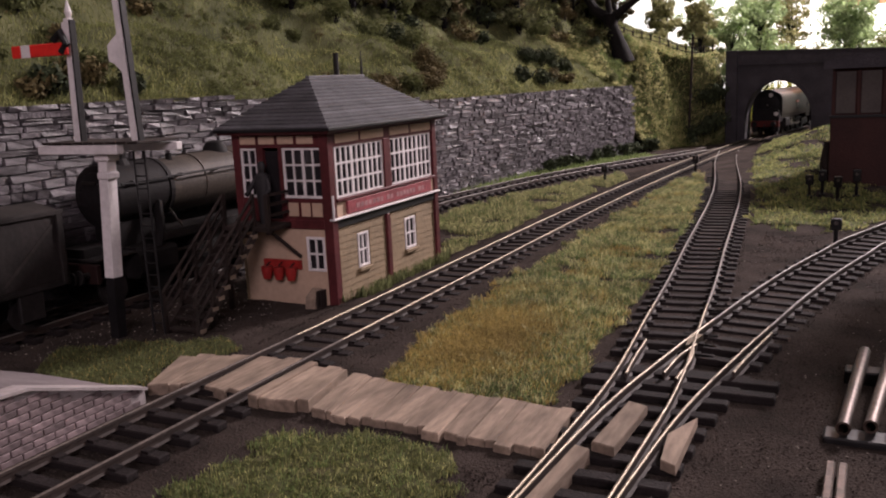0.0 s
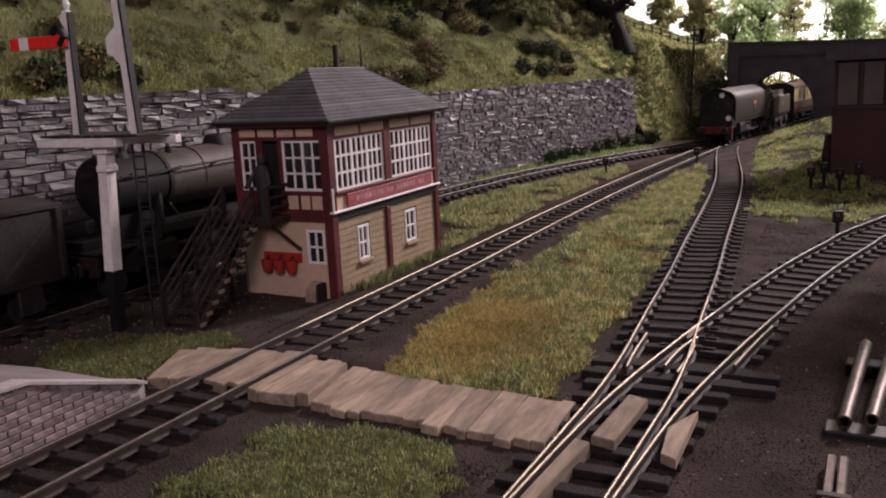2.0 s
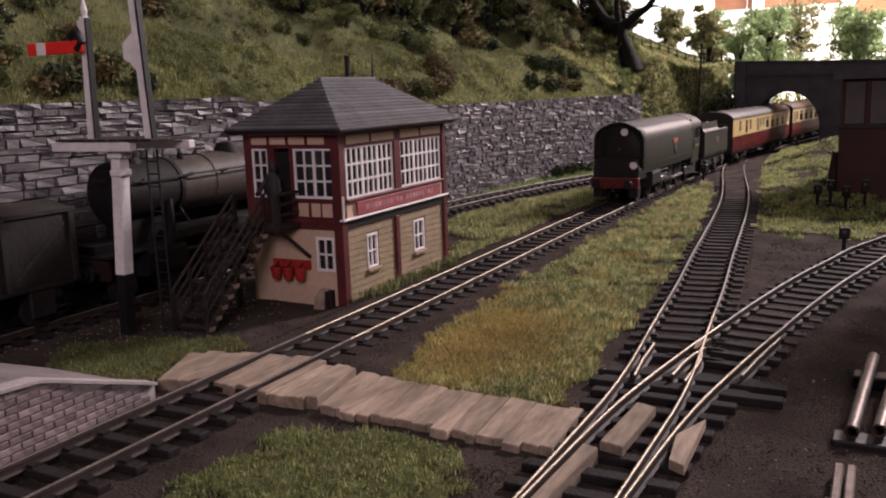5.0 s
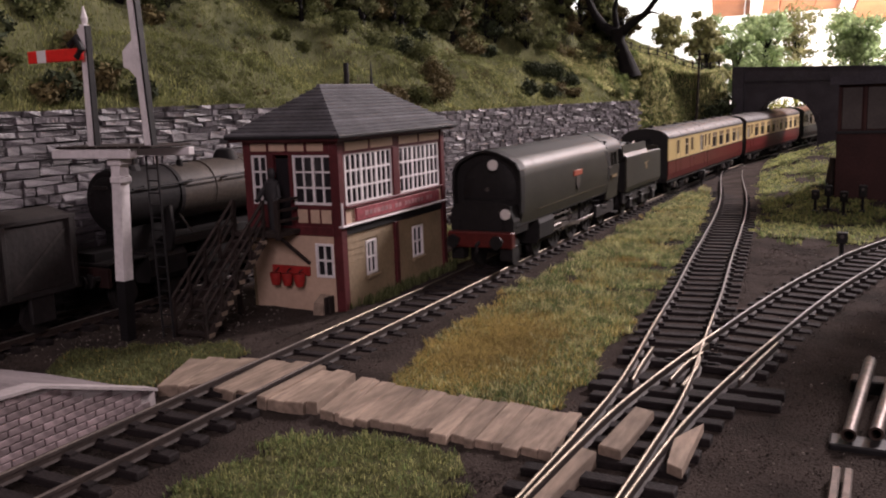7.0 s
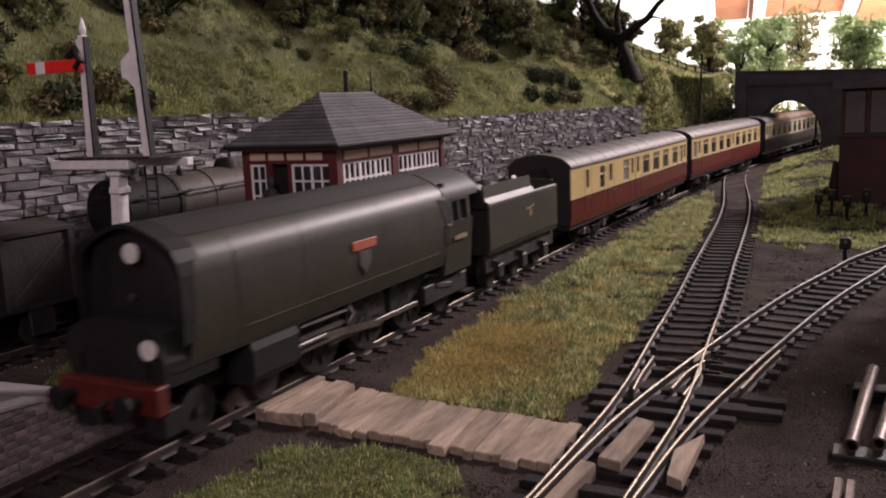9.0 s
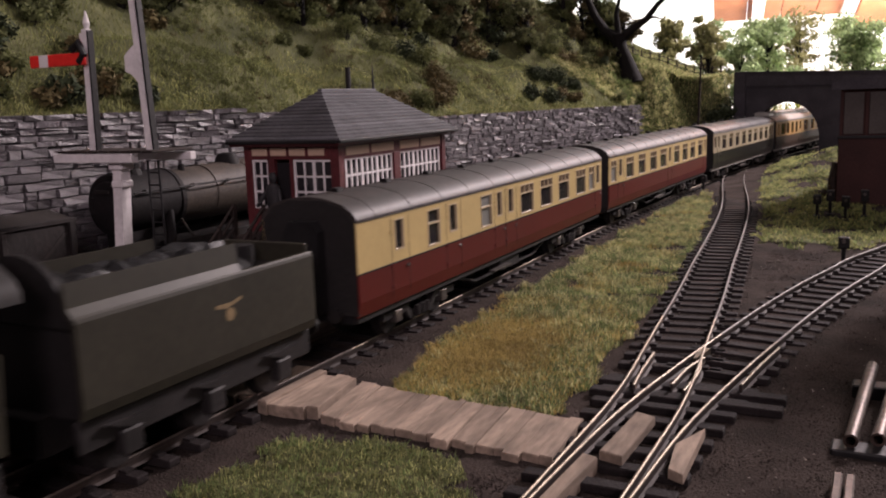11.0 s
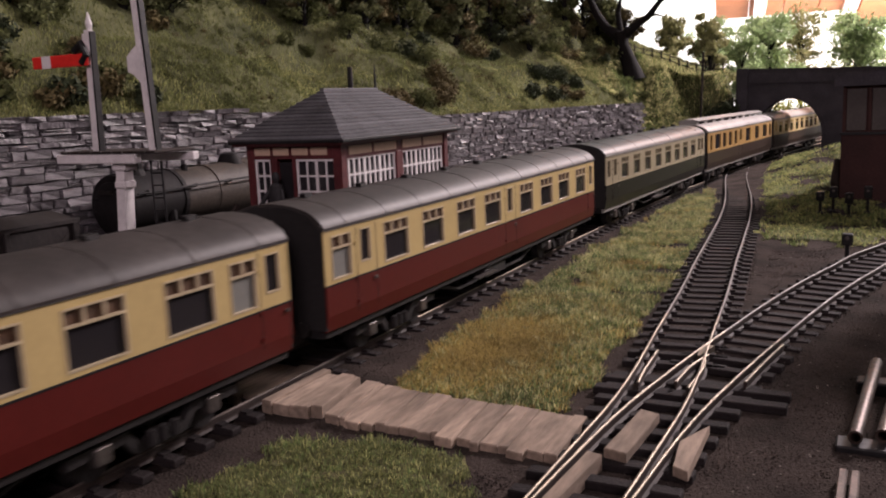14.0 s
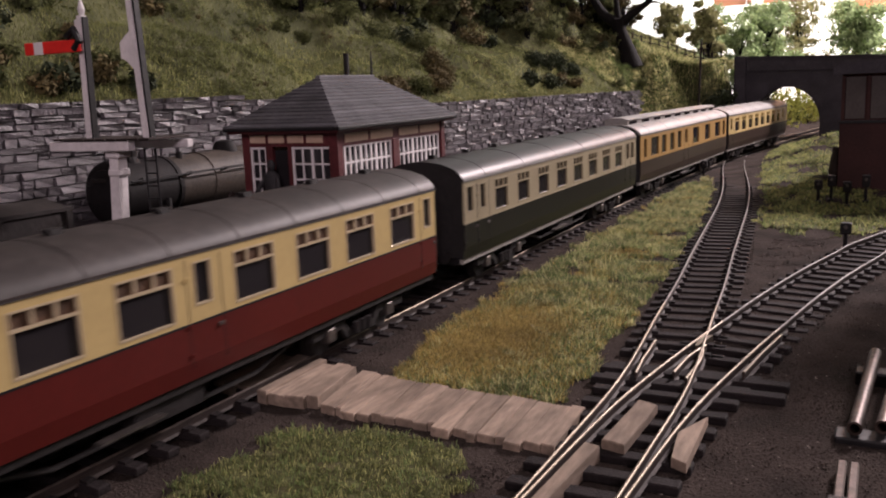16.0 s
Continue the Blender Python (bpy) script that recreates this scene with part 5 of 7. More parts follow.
    for sx in (1, -1):
        part("cylinder", Mesh().loft([[(sx * x, S(q), z) for x, z in ((0.7, 0.75), (1.4, 0.75), (1.62, 1.0), (1.62, 1.7), (1.5, 2.0), (0.7, 2.0))] for q in (3.9, 5.9)]), M_LOCOBLACK, e)
        part("slide_bar", Mesh().box(min(sx * 1.35, sx * 1.48), S(5.9), 1.35, max(sx * 1.35, sx * 1.48), S(8.3), 1.45), M_STEEL, e)
        part("slide_bar", Mesh().box(min(sx * 1.35, sx * 1.48), S(5.9), 1.0, max(sx * 1.35, sx * 1.48), S(8.3), 1.08), M_STEEL, e)
        part("piston_rod", Mesh().tube([(sx * 1.42, S(5.9), 1.22), (sx * 1.42, S(7.4), 1.22)], 0.07, 8), M_STEEL, e)
        part("connecting_rod", Mesh().loft([[(sx * x, S(q), z + dz) for x, dz in ((1.36, -0.1), (1.46, -0.1), (1.46, 0.1), (1.36, 0.1))] for q, z in ((7.3, 1.22), (10.4, 0.85))]), M_STEEL, e)
        part("coupling_rod", Mesh().box(min(sx * 1.24, sx * 1.34), S(7.8), 0.78, max(sx * 1.24, sx * 1.34), S(13.2), 0.95, 0.02), M_STEEL, e)
        part("radius_link", Mesh().tube([(sx * 1.4, S(8.6), 1.85), (sx * 1.42, S(8.9), 1.5), (sx * 1.4, S(8.7), 1.1)], 0.09, 6), M_STEEL, e)
        part("radius_rod", Mesh().tube([(sx * 1.4, S(8.7), 1.7), (sx * 1.42, S(6.2), 1.75)], 0.06, 6), M_STEEL, e)
        part("injector", Mesh().tube([(sx * 1.2, S(14.6), 1.2), (sx * 1.2, S(15.8), 1.0)], 0.2, 8), M_GEAR, e)
        part("trailing_frame", Mesh().box(min(sx * 1.15, sx * 1.35), S(13.7), 0.6, max(sx * 1.15, sx * 1.35), S(17.2), 1.3, 0.04), M_GEAR, e)
        part("cab_step", Mesh().box(min(sx * 1.1, sx * 1.6), S(16.6), 0.5, max(sx * 1.1, sx * 1.6), S(17.3), 0.58), M_GEAR, e)
    for s, r in ((2.4, 0.6), (5.0, 0.6)):
        wheelset(e, S(s), r)
    for s in (7.6, 10.3, 13.0):
        wheelset(e, S(s), 1.18, 10, "large spoked driving wheels")
    wheelset(e, S(15.6), 0.7)
    TRAIN.append((e, -2.7, L))

    T = 8.7
    t = thing("tender", Matrix(), "weathered dark green coal tender with open top", "tender")
    Q = lambda s: s - T / 2
    tp = [(1.6, 1.55), (1.68, 1.8), (1.68, 3.6), (1.66, 3.68), (1.62, 3.72)]
    for sx in (1, -1):
        part("side_sheet", Mesh().loft([[(sx * x, Q(q), z) for x, z in tp] + [(sx * (x - 0.12), Q(q), z) for x, z in reversed(tp)] for q in (0.3, T - 0.3)]), M_LOCO, t)
        part("rave", Mesh().loft([[(sx * x, Q(q), z) for x, z in ((1.62, 3.7), (1.46, 3.9), (1.4, 4.4), (1.34, 4.4), (1.38, 3.86), (1.5, 3.66))] for q in (0.3, 5.5)]), M_LOCO, t, "raised coal rave")
        part("crest", Mesh().tube([(sx * 1.675, Q(4.85), 2.75), (sx * 1.692, Q(4.85), 2.75)], 0.17, 14), M_LINE, t, "orange and gold crest")
        part("crest_band", Mesh().loft([[(sx * x, Q(q), z) for q, z in ((4.35, 2.98), (4.75, 2.92), (5.3, 3.05), (5.3, 3.13), (4.9, 3.04), (4.35, 3.06))] for x in (1.675, 1.69)]), M_LINE, t)
        part("side_frame", Mesh().box(min(sx * 1.25, sx * 1.42), Q(0.3), 0.75, max(sx * 1.25, sx * 1.42), Q(T - 0.3), 1.5, 0.05), M_GEAR, t)
        for s in (1.6, 4.3, 7.0):
            part("axlebox", Mesh().box(sx * 1.42 - 0.16, Q(s) - 0.3, 0.4, sx * 1.42 + 0.16, Q(s) + 0.3, 1.0, 0.05), M_GEAR, t)
            part("leaf_spring", Mesh().loft([[(sx * x, Q(s) + dy, z) for dy, z in ((-0.7, 1.25), (0, 1.0), (0.7, 1.25), (0, 1.2))] for x in (1.42, 1.56)]), M_GEAR, t)
    part("front_bulkhead", Mesh().loft([[(1.45 * math.cos(a), Q(q), 3.5 + 1.42 * math.sin(a)) for a in np.linspace(0, math.pi, 18)] for q in (0.32, 0.5)]), M_LOCOBLACK, t, "arched black bulkhead")
    part("tank", Mesh().box(-1.56, Q(0.35), 1.55, 1.56, Q(T - 0.35), 3.4), M_LOCOBLACK, t)
    part("rear_sheet", Mesh().box(-1.5, Q(T - 0.4), 1.55, 1.5, Q(T - 0.28), 3.95, 0.03), M_LOCO, t)
    coal = Mesh()
    coal.v, coal.f = [], []
    g = 22
    for j in range(g):
        for i in range(10):
            x, y = -1.4 + 2.8 * i / 9, Q(0.8) + (T - 3.4) * j / (g - 1)
            coal.v.append((x, y, 3.5 + 0.75 * (1 - (x / 1.5) ** 2) + 0.35 * noise.noise(Vector((x * 3, y * 3, 1)))))
    coal.f = [(j * 10 + i, j * 10 + i + 1, (j + 1) * 10 + i + 1, (j + 1) * 10 + i) for j in range(g - 1) for i in range(9)]
    part("coal", coal, M_COAL, t, "heaped black coal")
    for s in (6.7, 7.4):
        part("water_filler", Mesh().tube([(0, Q(s), 3.4), (0, Q(s), 4.0)], 0.35, 12), M_LOCOBLACK, t)
    part("frames", Mesh().box(-0.6, Q(0), 0.7, 0.6, Q(T), 1.55), M_LOCOBLACK, t)
    for x in (-1.05, 1.05):
        part("buffer", Mesh().tube([(x, Q(T - 0.3), 1.4), (x, Q(T + 0.2), 1.4), (x, Q(T + 0.21), 1.4), (x, Q(T + 0.3), 1.4)], [0.12, 0.12, 0.28, 0.28], 12), M_LOCOBLACK, t)
    for s in (1.6, 4.3, 7.0):
        wheelset(t, Q(s), 0.68)
    TRAIN.append((t, 15.9, T))


M_SOOT = mat("sooty_casing_top", (0.023, 0.021, 0.02), 0.6, vary=0.3, scale=45, fine=500, bump=0.08)
M_FAINT = mat("worn_lining", (0.10, 0.08, 0.045), 0.5, vary=0.4, scale=150)
M_LINE = mat("faint_orange_lining", (0.30, 0.22, 0.12), 0.5, vary=0.3, scale=150)
M_PLATE = mat("nameplate_red", (0.4, 0.11, 0.07), 0.4, vary=0.2, scale=150)
M_BEAM = mat("buffer_beam_red", (0.1, 0.015, 0.012), 0.5, vary=0.3, scale=120)
M_COAL = mat("coal", (0.012, 0.012, 0.013), 0.5, vary=0.3, scale=300, bump=0.8)
build_engine()


# ---- wagons standing on the loop ----
def build_standing_engine():
    w = placed("standing_locomotive", -11.5, 14, 0, "grimy grey-brown steam locomotive standing on the loop with a black smokebox", "locomotive")
    cx = -11.5

    def barrel(secs, sides=30):
        return Mesh().loft([[(cx + r * math.cos(a), y, zc + r * math.sin(a)) for a in np.linspace(0, 2 * math.pi, sides, endpoint=False)] for y, r, zc in secs])
    box = part("smokebox", barrel(((7.5, 1.16, 4.12), (7.55, 1.24, 4.12), (10.3, 1.24, 4.12))), M_ENGB, w, "sooty black smokebox", smooth=True)
    part("smokebox_door", barrel(((7.22, 0.3, 4.1), (7.28, 0.72, 4.1), (7.42, 0.98, 4.1), (7.52, 1.02, 4.1))), M_ENGB, box, smooth=True)
    for z in (3.85, 4.4):
        part("hinge_strap", Mesh().box(cx - 0.85, 7.26, z - 0.05, cx + 0.2, 7.34, z + 0.05), M_ENGB, box)
    part("number_bar", Mesh().box(cx - 0.42, 7.2, 4.62, cx + 0.3, 7.27, 4.76), M_TANK, box)
    part("chimney", Mesh().tube([(cx, 8.7, 5.2), (cx, 8.7, 5.5), (cx, 8.7, 5.85), (cx, 8.7, 5.95)], [0.55, 0.4, 0.42, 0.5], 16), M_ENGB, box)
    boil = part("boiler", barrel(((10.3, 1.15, 4.12), (13.5, 1.2, 4.15), (17.2, 1.3, 4.2), (21.5, 1.34, 4.2))), M_BOILER, w, "weathered grey-brown boiler", smooth=True)
    part("boiler_band", barrel(((10.28, 1.28, 4.12), (10.5, 1.28, 4.12))), M_ENGB, boil)
    for y, r in ((12.6, 1.21), (15.0, 1.26), (17.2, 1.325)):
        part("boiler_band", barrel(((y - 0.05, r, 4.17), (y + 0.05, r, 4.17))), M_BOILER, boil)
    part("dome", Mesh().tube([(cx, 14.6, 5.2), (cx, 14.6, 5.55), (cx, 14.6, 5.72), (cx, 14.6, 5.78)], [0.62, 0.5, 0.38, 0.15], 16), M_ENGB, w, smooth=True)
    part("relief_valve", Mesh().tube([(cx + 0.3, 11.3, 5.15), (cx + 0.3, 11.3, 5.5)], [0.16, 0.12], 8), M_ENGB, w)
    part("handrail", Mesh().tube([(-10.2, 7.6, 4.62), (-10.16, 13, 4.66), (-10.1, 21, 4.72)], 0.045, 6), M_BLACK, w)
    for y in (8.2, 10.9, 13.1, 15.3, 17.5):
        part("rail_knob", Mesh().tube([(-10.14, y, 4.66), (-10.45, y, 4.6)], 0.07, 6), M_BLACK, w)
    part("running_plate", Mesh().box(-13.0, 9.4, 2.35, -10.0, 22.5, 2.47, 0.02), M_GEAR, w)
    part("front_plate", Mesh().box(-12.9, 5.9, 1.85, -10.1, 9.4, 1.95, 0.02), M_GEAR, w)
    part("valance", Mesh().box(-10.06, 9.4, 2.1, -10.0, 22.5, 2.36), M_GEAR, w)
    part("steam_pipe", Mesh().tube([(-10.45, 9.6, 3.7), (-10.2, 9.4, 2.6), (-10.2, 9.2, 1.9)], 0.2, 10), M_ENGB, w)
    part("step_rail", Mesh().tube([(-10.1, 9.9, 3.35), (-10.05, 10.5, 2.5)], 0.04, 6), M_STEEL, w)
    part("saddle", Mesh().box(-12.2, 7.8, 1.9, -10.8, 10.0, 3.1, 0.05), M_ENGB, w)
    part("frames", Mesh().box(-12.15, 6.0, 0.8, -10.85, 22, 2.3), M_ENGB, w)
    part("buffer_beam", Mesh().box(-13.0, 5.75, 1.05, -10.0, 5.98, 1.8, 0.03), M_OLDRED, w, "dull red buffer beam")
    for x in (cx - 1.05, cx + 1.05):
        part("buffer", Mesh().tube([(x, 5.8, 1.4), (x, 5.35, 1.4), (x, 5.34, 1.4), (x, 5.24, 1.4)], [0.12, 0.12, 0.28, 0.28], 14), M_GEAR, w)
    for sx in (-1, 1):
        part("cylinder", Mesh().loft([[(cx + sx * x, y, z) for x, z in ((0.7, 0.8), (1.35, 0.8), (1.52, 1.05), (1.52, 1.75), (1.3, 2.05), (0.7, 2.05))] for y in (7.9, 10.0)]), M_ENGB, w)
        part("slide_bar", Mesh().box(cx + sx * 1.32 - 0.06, 10.0, 1.5, cx + sx * 1.32 + 0.06, 12.2, 1.6), M_STEEL, w)
        part("connecting_rod", Mesh().loft([[(cx + sx * x, y, z + d) for x, d in ((1.28, -0.08), (1.38, -0.08), (1.38, 0.08), (1.28, 0.08))] for y, z in ((11.2, 1.25), (15.4, 0.9))]), M_STEEL, w)
        part("coupling_rod", Mesh().box(cx + sx * 1.22 - 0.05, 12.4, 0.82, cx + sx * 1.22 + 0.05, 18.6, 0.98), M_STEEL, w)
        for y, r in ((7.0, 0.6), (9.4, 0.6), (12.5, 1.12), (15.5, 1.12), (18.5, 1.12)):
            part("wheel", Mesh().tube([(cx + sx * 0.75, y, r), (cx + sx * 0.82, y, r), (cx + sx * 0.821, y, r), (cx + sx * 1.05, y, r)], [r + 0.06, r + 0.06, r - 0.02, r - 0.02], 24), M_GEAR, w)
    part("cab", Mesh().box(-13.0, 20.6, 2.47, -10.0, 23.6, 5.2, 0.06), M_ENGB, w)


M_BOILER = mat("grimy_boiler_cladding", (0.075, 0.06, 0.048), 0.6, vary=0.4, scale=70, bump=0.2)
M_OLDRED = mat("grimy_red", (0.028, 0.009, 0.008), 0.8, vary=0.4, scale=120)
M_ENGB = mat("sooty_black", (0.014, 0.012, 0.0125), 0.7, spec=0.15, vary=0.35, scale=90, bump=0.2)


def build_open_wagon():
    w = placed("open_wagon", -11.5, 0.6, 0, "grimy grey-brown open mineral wagon with a pale diagonal stripe", "wagon")
    y0, y1 = -3.6, 4.6
    part("floor", Mesh().box(-12.95, y0, 1.4, -10.05, y1, 1.6), M_GEAR, w)
    for x in (-12.95, -10.15):
        part("side", Mesh().box(x, y0, 1.6, x + 0.1, y1, 4.05, 0.02), M_WAGON, w)
    for y in (y0, y1 - 0.1):
        part("end", Mesh().box(-12.85, y, 1.6, -10.15, y + 0.1, 4.05, 0.02), M_WAGON, w)
    part("top_rail", Mesh().box(-10.2, y0, 3.95, -9.97, y1, 4.12, 0.02), M_WAGON, w)
    for y in (-3.4, -0.9, 1.6, 4.35):
        part("stanchion", Mesh().box(-10.06, y - 0.1, 1.5, -9.95, y + 0.1, 4.0, 0.02), M_WAGON, w)
    part("stripe", Mesh().loft([[(-10.045, 1.8, 1.8), (-10.03, 1.8, 1.8), (-10.03, 2.0, 1.8), (-10.045, 2.0, 1.8)], [(-10.045, 4.0, 3.6), (-10.03, 4.0, 3.6), (-10.03, 4.2, 3.6), (-10.045, 4.2, 3.6)]]), M_TANK, w)
    part("load_sheet", Mesh().loft([[(-12.9, y0, 4.05), (-11.5, y0, 4.35), (-10.1, y0, 4.05), (-11.5, y0, 3.9)], [(-12.9, y1, 4.05), (-11.5, y1, 4.35), (-10.1, y1, 4.05), (-11.5, y1, 3.9)]]), M_TANK, w)
    for y in (-2.2, 3.0):
        for sx in (-1, 1):
            part("axle_guard", Mesh().box(-11.5 + sx * 1.25 - 0.1, y - 0.5, 0.4, -11.5 + sx * 1.25 + 0.1, y + 0.5, 1.4, 0.04), M_GEAR, w)
            part("wheel", Mesh().tube([(-11.5 + sx * 0.78, y, 0.62), (-11.5 + sx * 1.0, y, 0.62)], 0.62, 20), M_GEAR, w)
    for x in (-12.5, -10.5):
        part("buffer", Mesh().tube([(x, 4.6, 1.4), (x, 4.95, 1.4), (x, 4.96, 1.4), (x, 5.05, 1.4)], [0.1, 0.1, 0.26, 0.26], 12), M_GEAR, w)


build_standing_engine()
build_open_wagon()


# ---- turnout details ----
def build_turnout():
    t = placed("turnout", 11, 2, -0.4, "point with long timbers and bright blades", "turnout", "tracks", "structure")
    n = 0
    for y in np.arange(-9.5, 7.2, 1.0):
        x0 = float(np.interp(y, SIDING[:, 1], SIDING[:, 0])) - 1.55
        x1 = float(np.interp(y, BRANCH[:, 1], BRANCH[:, 0])) + 1.55 if y > -9 else x0 + 3.1
        part("timber", Mesh().box(x0, y - 0.2, -0.42, x1, y + 0.2, -0.22, 0.03), M_SLEEPER, t)
    for y in (5.3, 6.2):
        part("timber", Mesh().box(8.9, y - 0.22, -0.42, 13.9, y + 0.22, -0.2, 0.03), M_SLEEPER, t)
    def bar(pts, name="check_rail"):
        line = spline(pts, 0.4)
        add_rail(t, line, 0.0, -0.006)
    bar([(10.12, 5.2), (10.0, 6.5), (9.9, 8.6)])
    bar([(12.75, 6.2), (13.0, 8.2), (13.3, 10.2)])
    bar([(11.45, 5.2), (11.5, 7.0), (11.35, 8.2)], name="wing_rail")
    bar([(11.05, 5.6), (11.15, 7.2), (11.45, 8.6)], name="wing_rail")
    part("frog_nose", Mesh().loft([[(11.16 - 0.04, 8.2, -0.2), (11.16 + 0.04, 8.2, -0.2), (11.16 + 0.04, 8.2, 0.012), (11.16 - 0.04, 8.2, 0.012)], [(11.22 - 0.16, 9.4, -0.2), (11.22 + 0.2, 9.4, -0.2), (11.22 + 0.2, 9.4, 0.012), (11.22 - 0.16, 9.4, 0.012)]]), M_RAILTOP, t)


build_turnout()


# ---- trackside things ----
def build_ground_signal(x, y, h, label):
    g = placed("ground_signal", x, y, GROUND_Z, label, "ground signal", "ground signals")
    part("base", Mesh().box(x - 0.2, y - 0.2, -0.45, x + 0.2, y + 0.2, -0.2, 0.03), M_BLACK, g)
    part("post", Mesh().tube([(x, y, -0.2), (x, y, h * 0.6)], 0.1, 8), M_BLACK, g)
    part("lamp_case", Mesh().box(x - 0.24, y - 0.2, h * 0.45, x + 0.24, y + 0.2, h, 0.06), M_BLACK, g)
    part("lens", Mesh().tube([(x, y - 0.2, h * 0.8), (x, y - 0.26, h * 0.8)], 0.09, 10), M_STEEL, g)


build_ground_signal(14.4, 26.4, 0.95, "small black ground signal beside the branch track")
for gx, gy, gh in ((12.2, 42.5, 1.1), (12.9, 43.5, 1.3), (13.9, 41.0, 1.2), (14.9, 43.0, 1.4)):
    build_ground_signal(gx, gy, gh, "black point lever with a pale worn top")
build_ground_signal(2.7, 56, 1.1, "small dark marker post between the tracks")
build_ground_signal(-3.2, 50, 0.9, "small dark ground signal beside the loop")


M_HUTLOW = mat("dark_maroon_boarding", (0.045, 0.016, 0.014), 0.7, vary=0.3, scale=60)


def build_hut():
    h = placed("lineside_building", 17.5, 52, GROUND_Z, "dark-roofed building with pale upper panels and maroon lower walls", "building")
    x0, x1, y0, y1 = 13.0, 23, 48.5, 57
    part("lower_wall", Mesh().box(x0, y0, -0.5, x1, y1, 4.4, 0.03), M_HUTLOW, h)
    part("upper_wall", Mesh().box(x0 + 0.1, y0 + 0.1, 4.4, x1 - 0.1, y1 - 0.1, 7.6), M_HUTLOW, h)
    for k in range(6):
        x = x0 + 0.05 + k * 1.55
        part("post", Mesh().box(x, y0 - 0.02, 4.4, x + 0.2, y0 + 0.14, 7.6, 0.02), M_HUTLOW, h)
    for k in range(5):
        x = x0 + 0.3 + k * 1.55
        part("panel", Mesh().box(x, y0 + 0.02, 4.6, x + 1.2, y0 + 0.1, 7.4, 0.02), M_HUTPANEL, h)
    part("sill", Mesh().box(x0 - 0.08, y0 - 0.08, 4.3, x1, y0 + 0.1, 4.5, 0.02), M_BLACK, h)
    part("roof", Mesh().loft([[(x0 - 0.5, y, 7.6), (x0 - 0.45, y, 8.1), ((x0 + x1) / 2, y, 8.9), (x1 + 0.45, y, 8.1), (x1 + 0.5, y, 7.6)] for y in (y0 - 0.5, y1 + 0.5)]), M_BRIDGE, h)
    part("barrel", Mesh().tube([(13.1, 49.5, -0.4), (13.0, 49.5, 1.0), (13.1, 49.5, 2.6)], [0.5, 0.65, 0.5], 14), M_BROWN, h)


build_hut()


def build_pipes():
    p = placed("pipe_stack", 16, 5, GROUND_Z, "steel pipes lying on black bearers beside the siding", "pipes")
    for x, y0, dx, ln in ((15.5, 3.4, 0.35, 5.0), (16.05, 3.7, 0.5, 5.0), (16.6, 3.9, 0.6, 5.0)):
        m = Mesh()
        secs = []
        for r, q in ((0.11, 0.0), (0.16, 0.0), (0.16, 1.0), (0.11, 1.0)):
            secs.append([(x + dx * q + r * math.cos(a), y0 + ln * q, -0.1 + 0.3 * q + r * math.sin(a)) for a in np.linspace(0, 2 * math.pi, 14, endpoint=False)])
        m.loft(secs, cap=False)
        part("pipe", m, M_PIPE, p, smooth=True)
    part("bearer", Mesh().box(15.1, 3.2, -0.45, 17.3, 3.9, -0.27, 0.04), M_BLACK, p)
    part("bearer", Mesh().box(15.4, 7.4, -0.45, 17.6, 8.0, -0.06, 0.04), M_BLACK, p)
    b = placed("steel_bars", 15.4, -1, GROUND_Z, "pair of bright steel bars lying on the ground", "steel bars")
    for x in (15.33, 15.56):
        part("bar", Mesh().box(x - 0.09, -4.5, -0.42, x + 0.09, 1.7, -0.15, 0.03), M_PIPE, b)
    part("clip", Mesh().box(15.15, -0.3, -0.42, 15.75, -0.1, -0.12, 0.02), M_BROWN, b)


M_PIPE = mat("dull_steel_pipe", (0.12, 0.085, 0.07), 0.48, metal=0.7, vary=0.45, scale=150, bump=0.2)
build_pipes()


def build_telegraph_pole(x, y, z0, z1, lean=0.0):
    t = placed("telegraph_pole", x, y, z0, "thin dark wooden telegraph pole on the bank", "telegraph pole", "telegraph poles")
    part("pole", Mesh().tube([(x, y, z0 - 0.4), (x + lean, y, z1)], [0.15, 0.11], 8), M_BROWN, t)
    for z in (z1 - 0.5, z1 - 1.1):
        part("crossarm", Mesh().box(x + lean - 0.5, y - 0.06, z - 0.06, x + lean + 0.5, y + 0.06, z + 0.06), M_BROWN, t)


build_telegraph_pole(-3.0, 83, bank_height(-3.0, 83), 11.9, 0.4)


def build_fence():
    f = placed("post_and_rail_fence", -7, 92, bank_height(-7, 92), "grey post and rail fence along the bank top", "fence")
    pts = []
    for k in range(13):
        q = k / 12
        x, y = -11.5 + 11 * q, 84 + 5 * q
        pts.append((x, y, bank_height(x, y)))
    for x, y, z in pts:
        part("post", Mesh().box(x - 0.07, y - 0.07, z - 0.4, x + 0.07, y + 0.07, z + 1.2), M_BROWN, f)
    for a, b in zip(pts, pts[1:]):
        for h in (0.45, 0.95):
            part("rail", Mesh().tube([(a[0], a[1], a[2] + h), (b[0], b[1], b[2] + h)], 0.05, 5), M_BROWN, f)


build_fence()


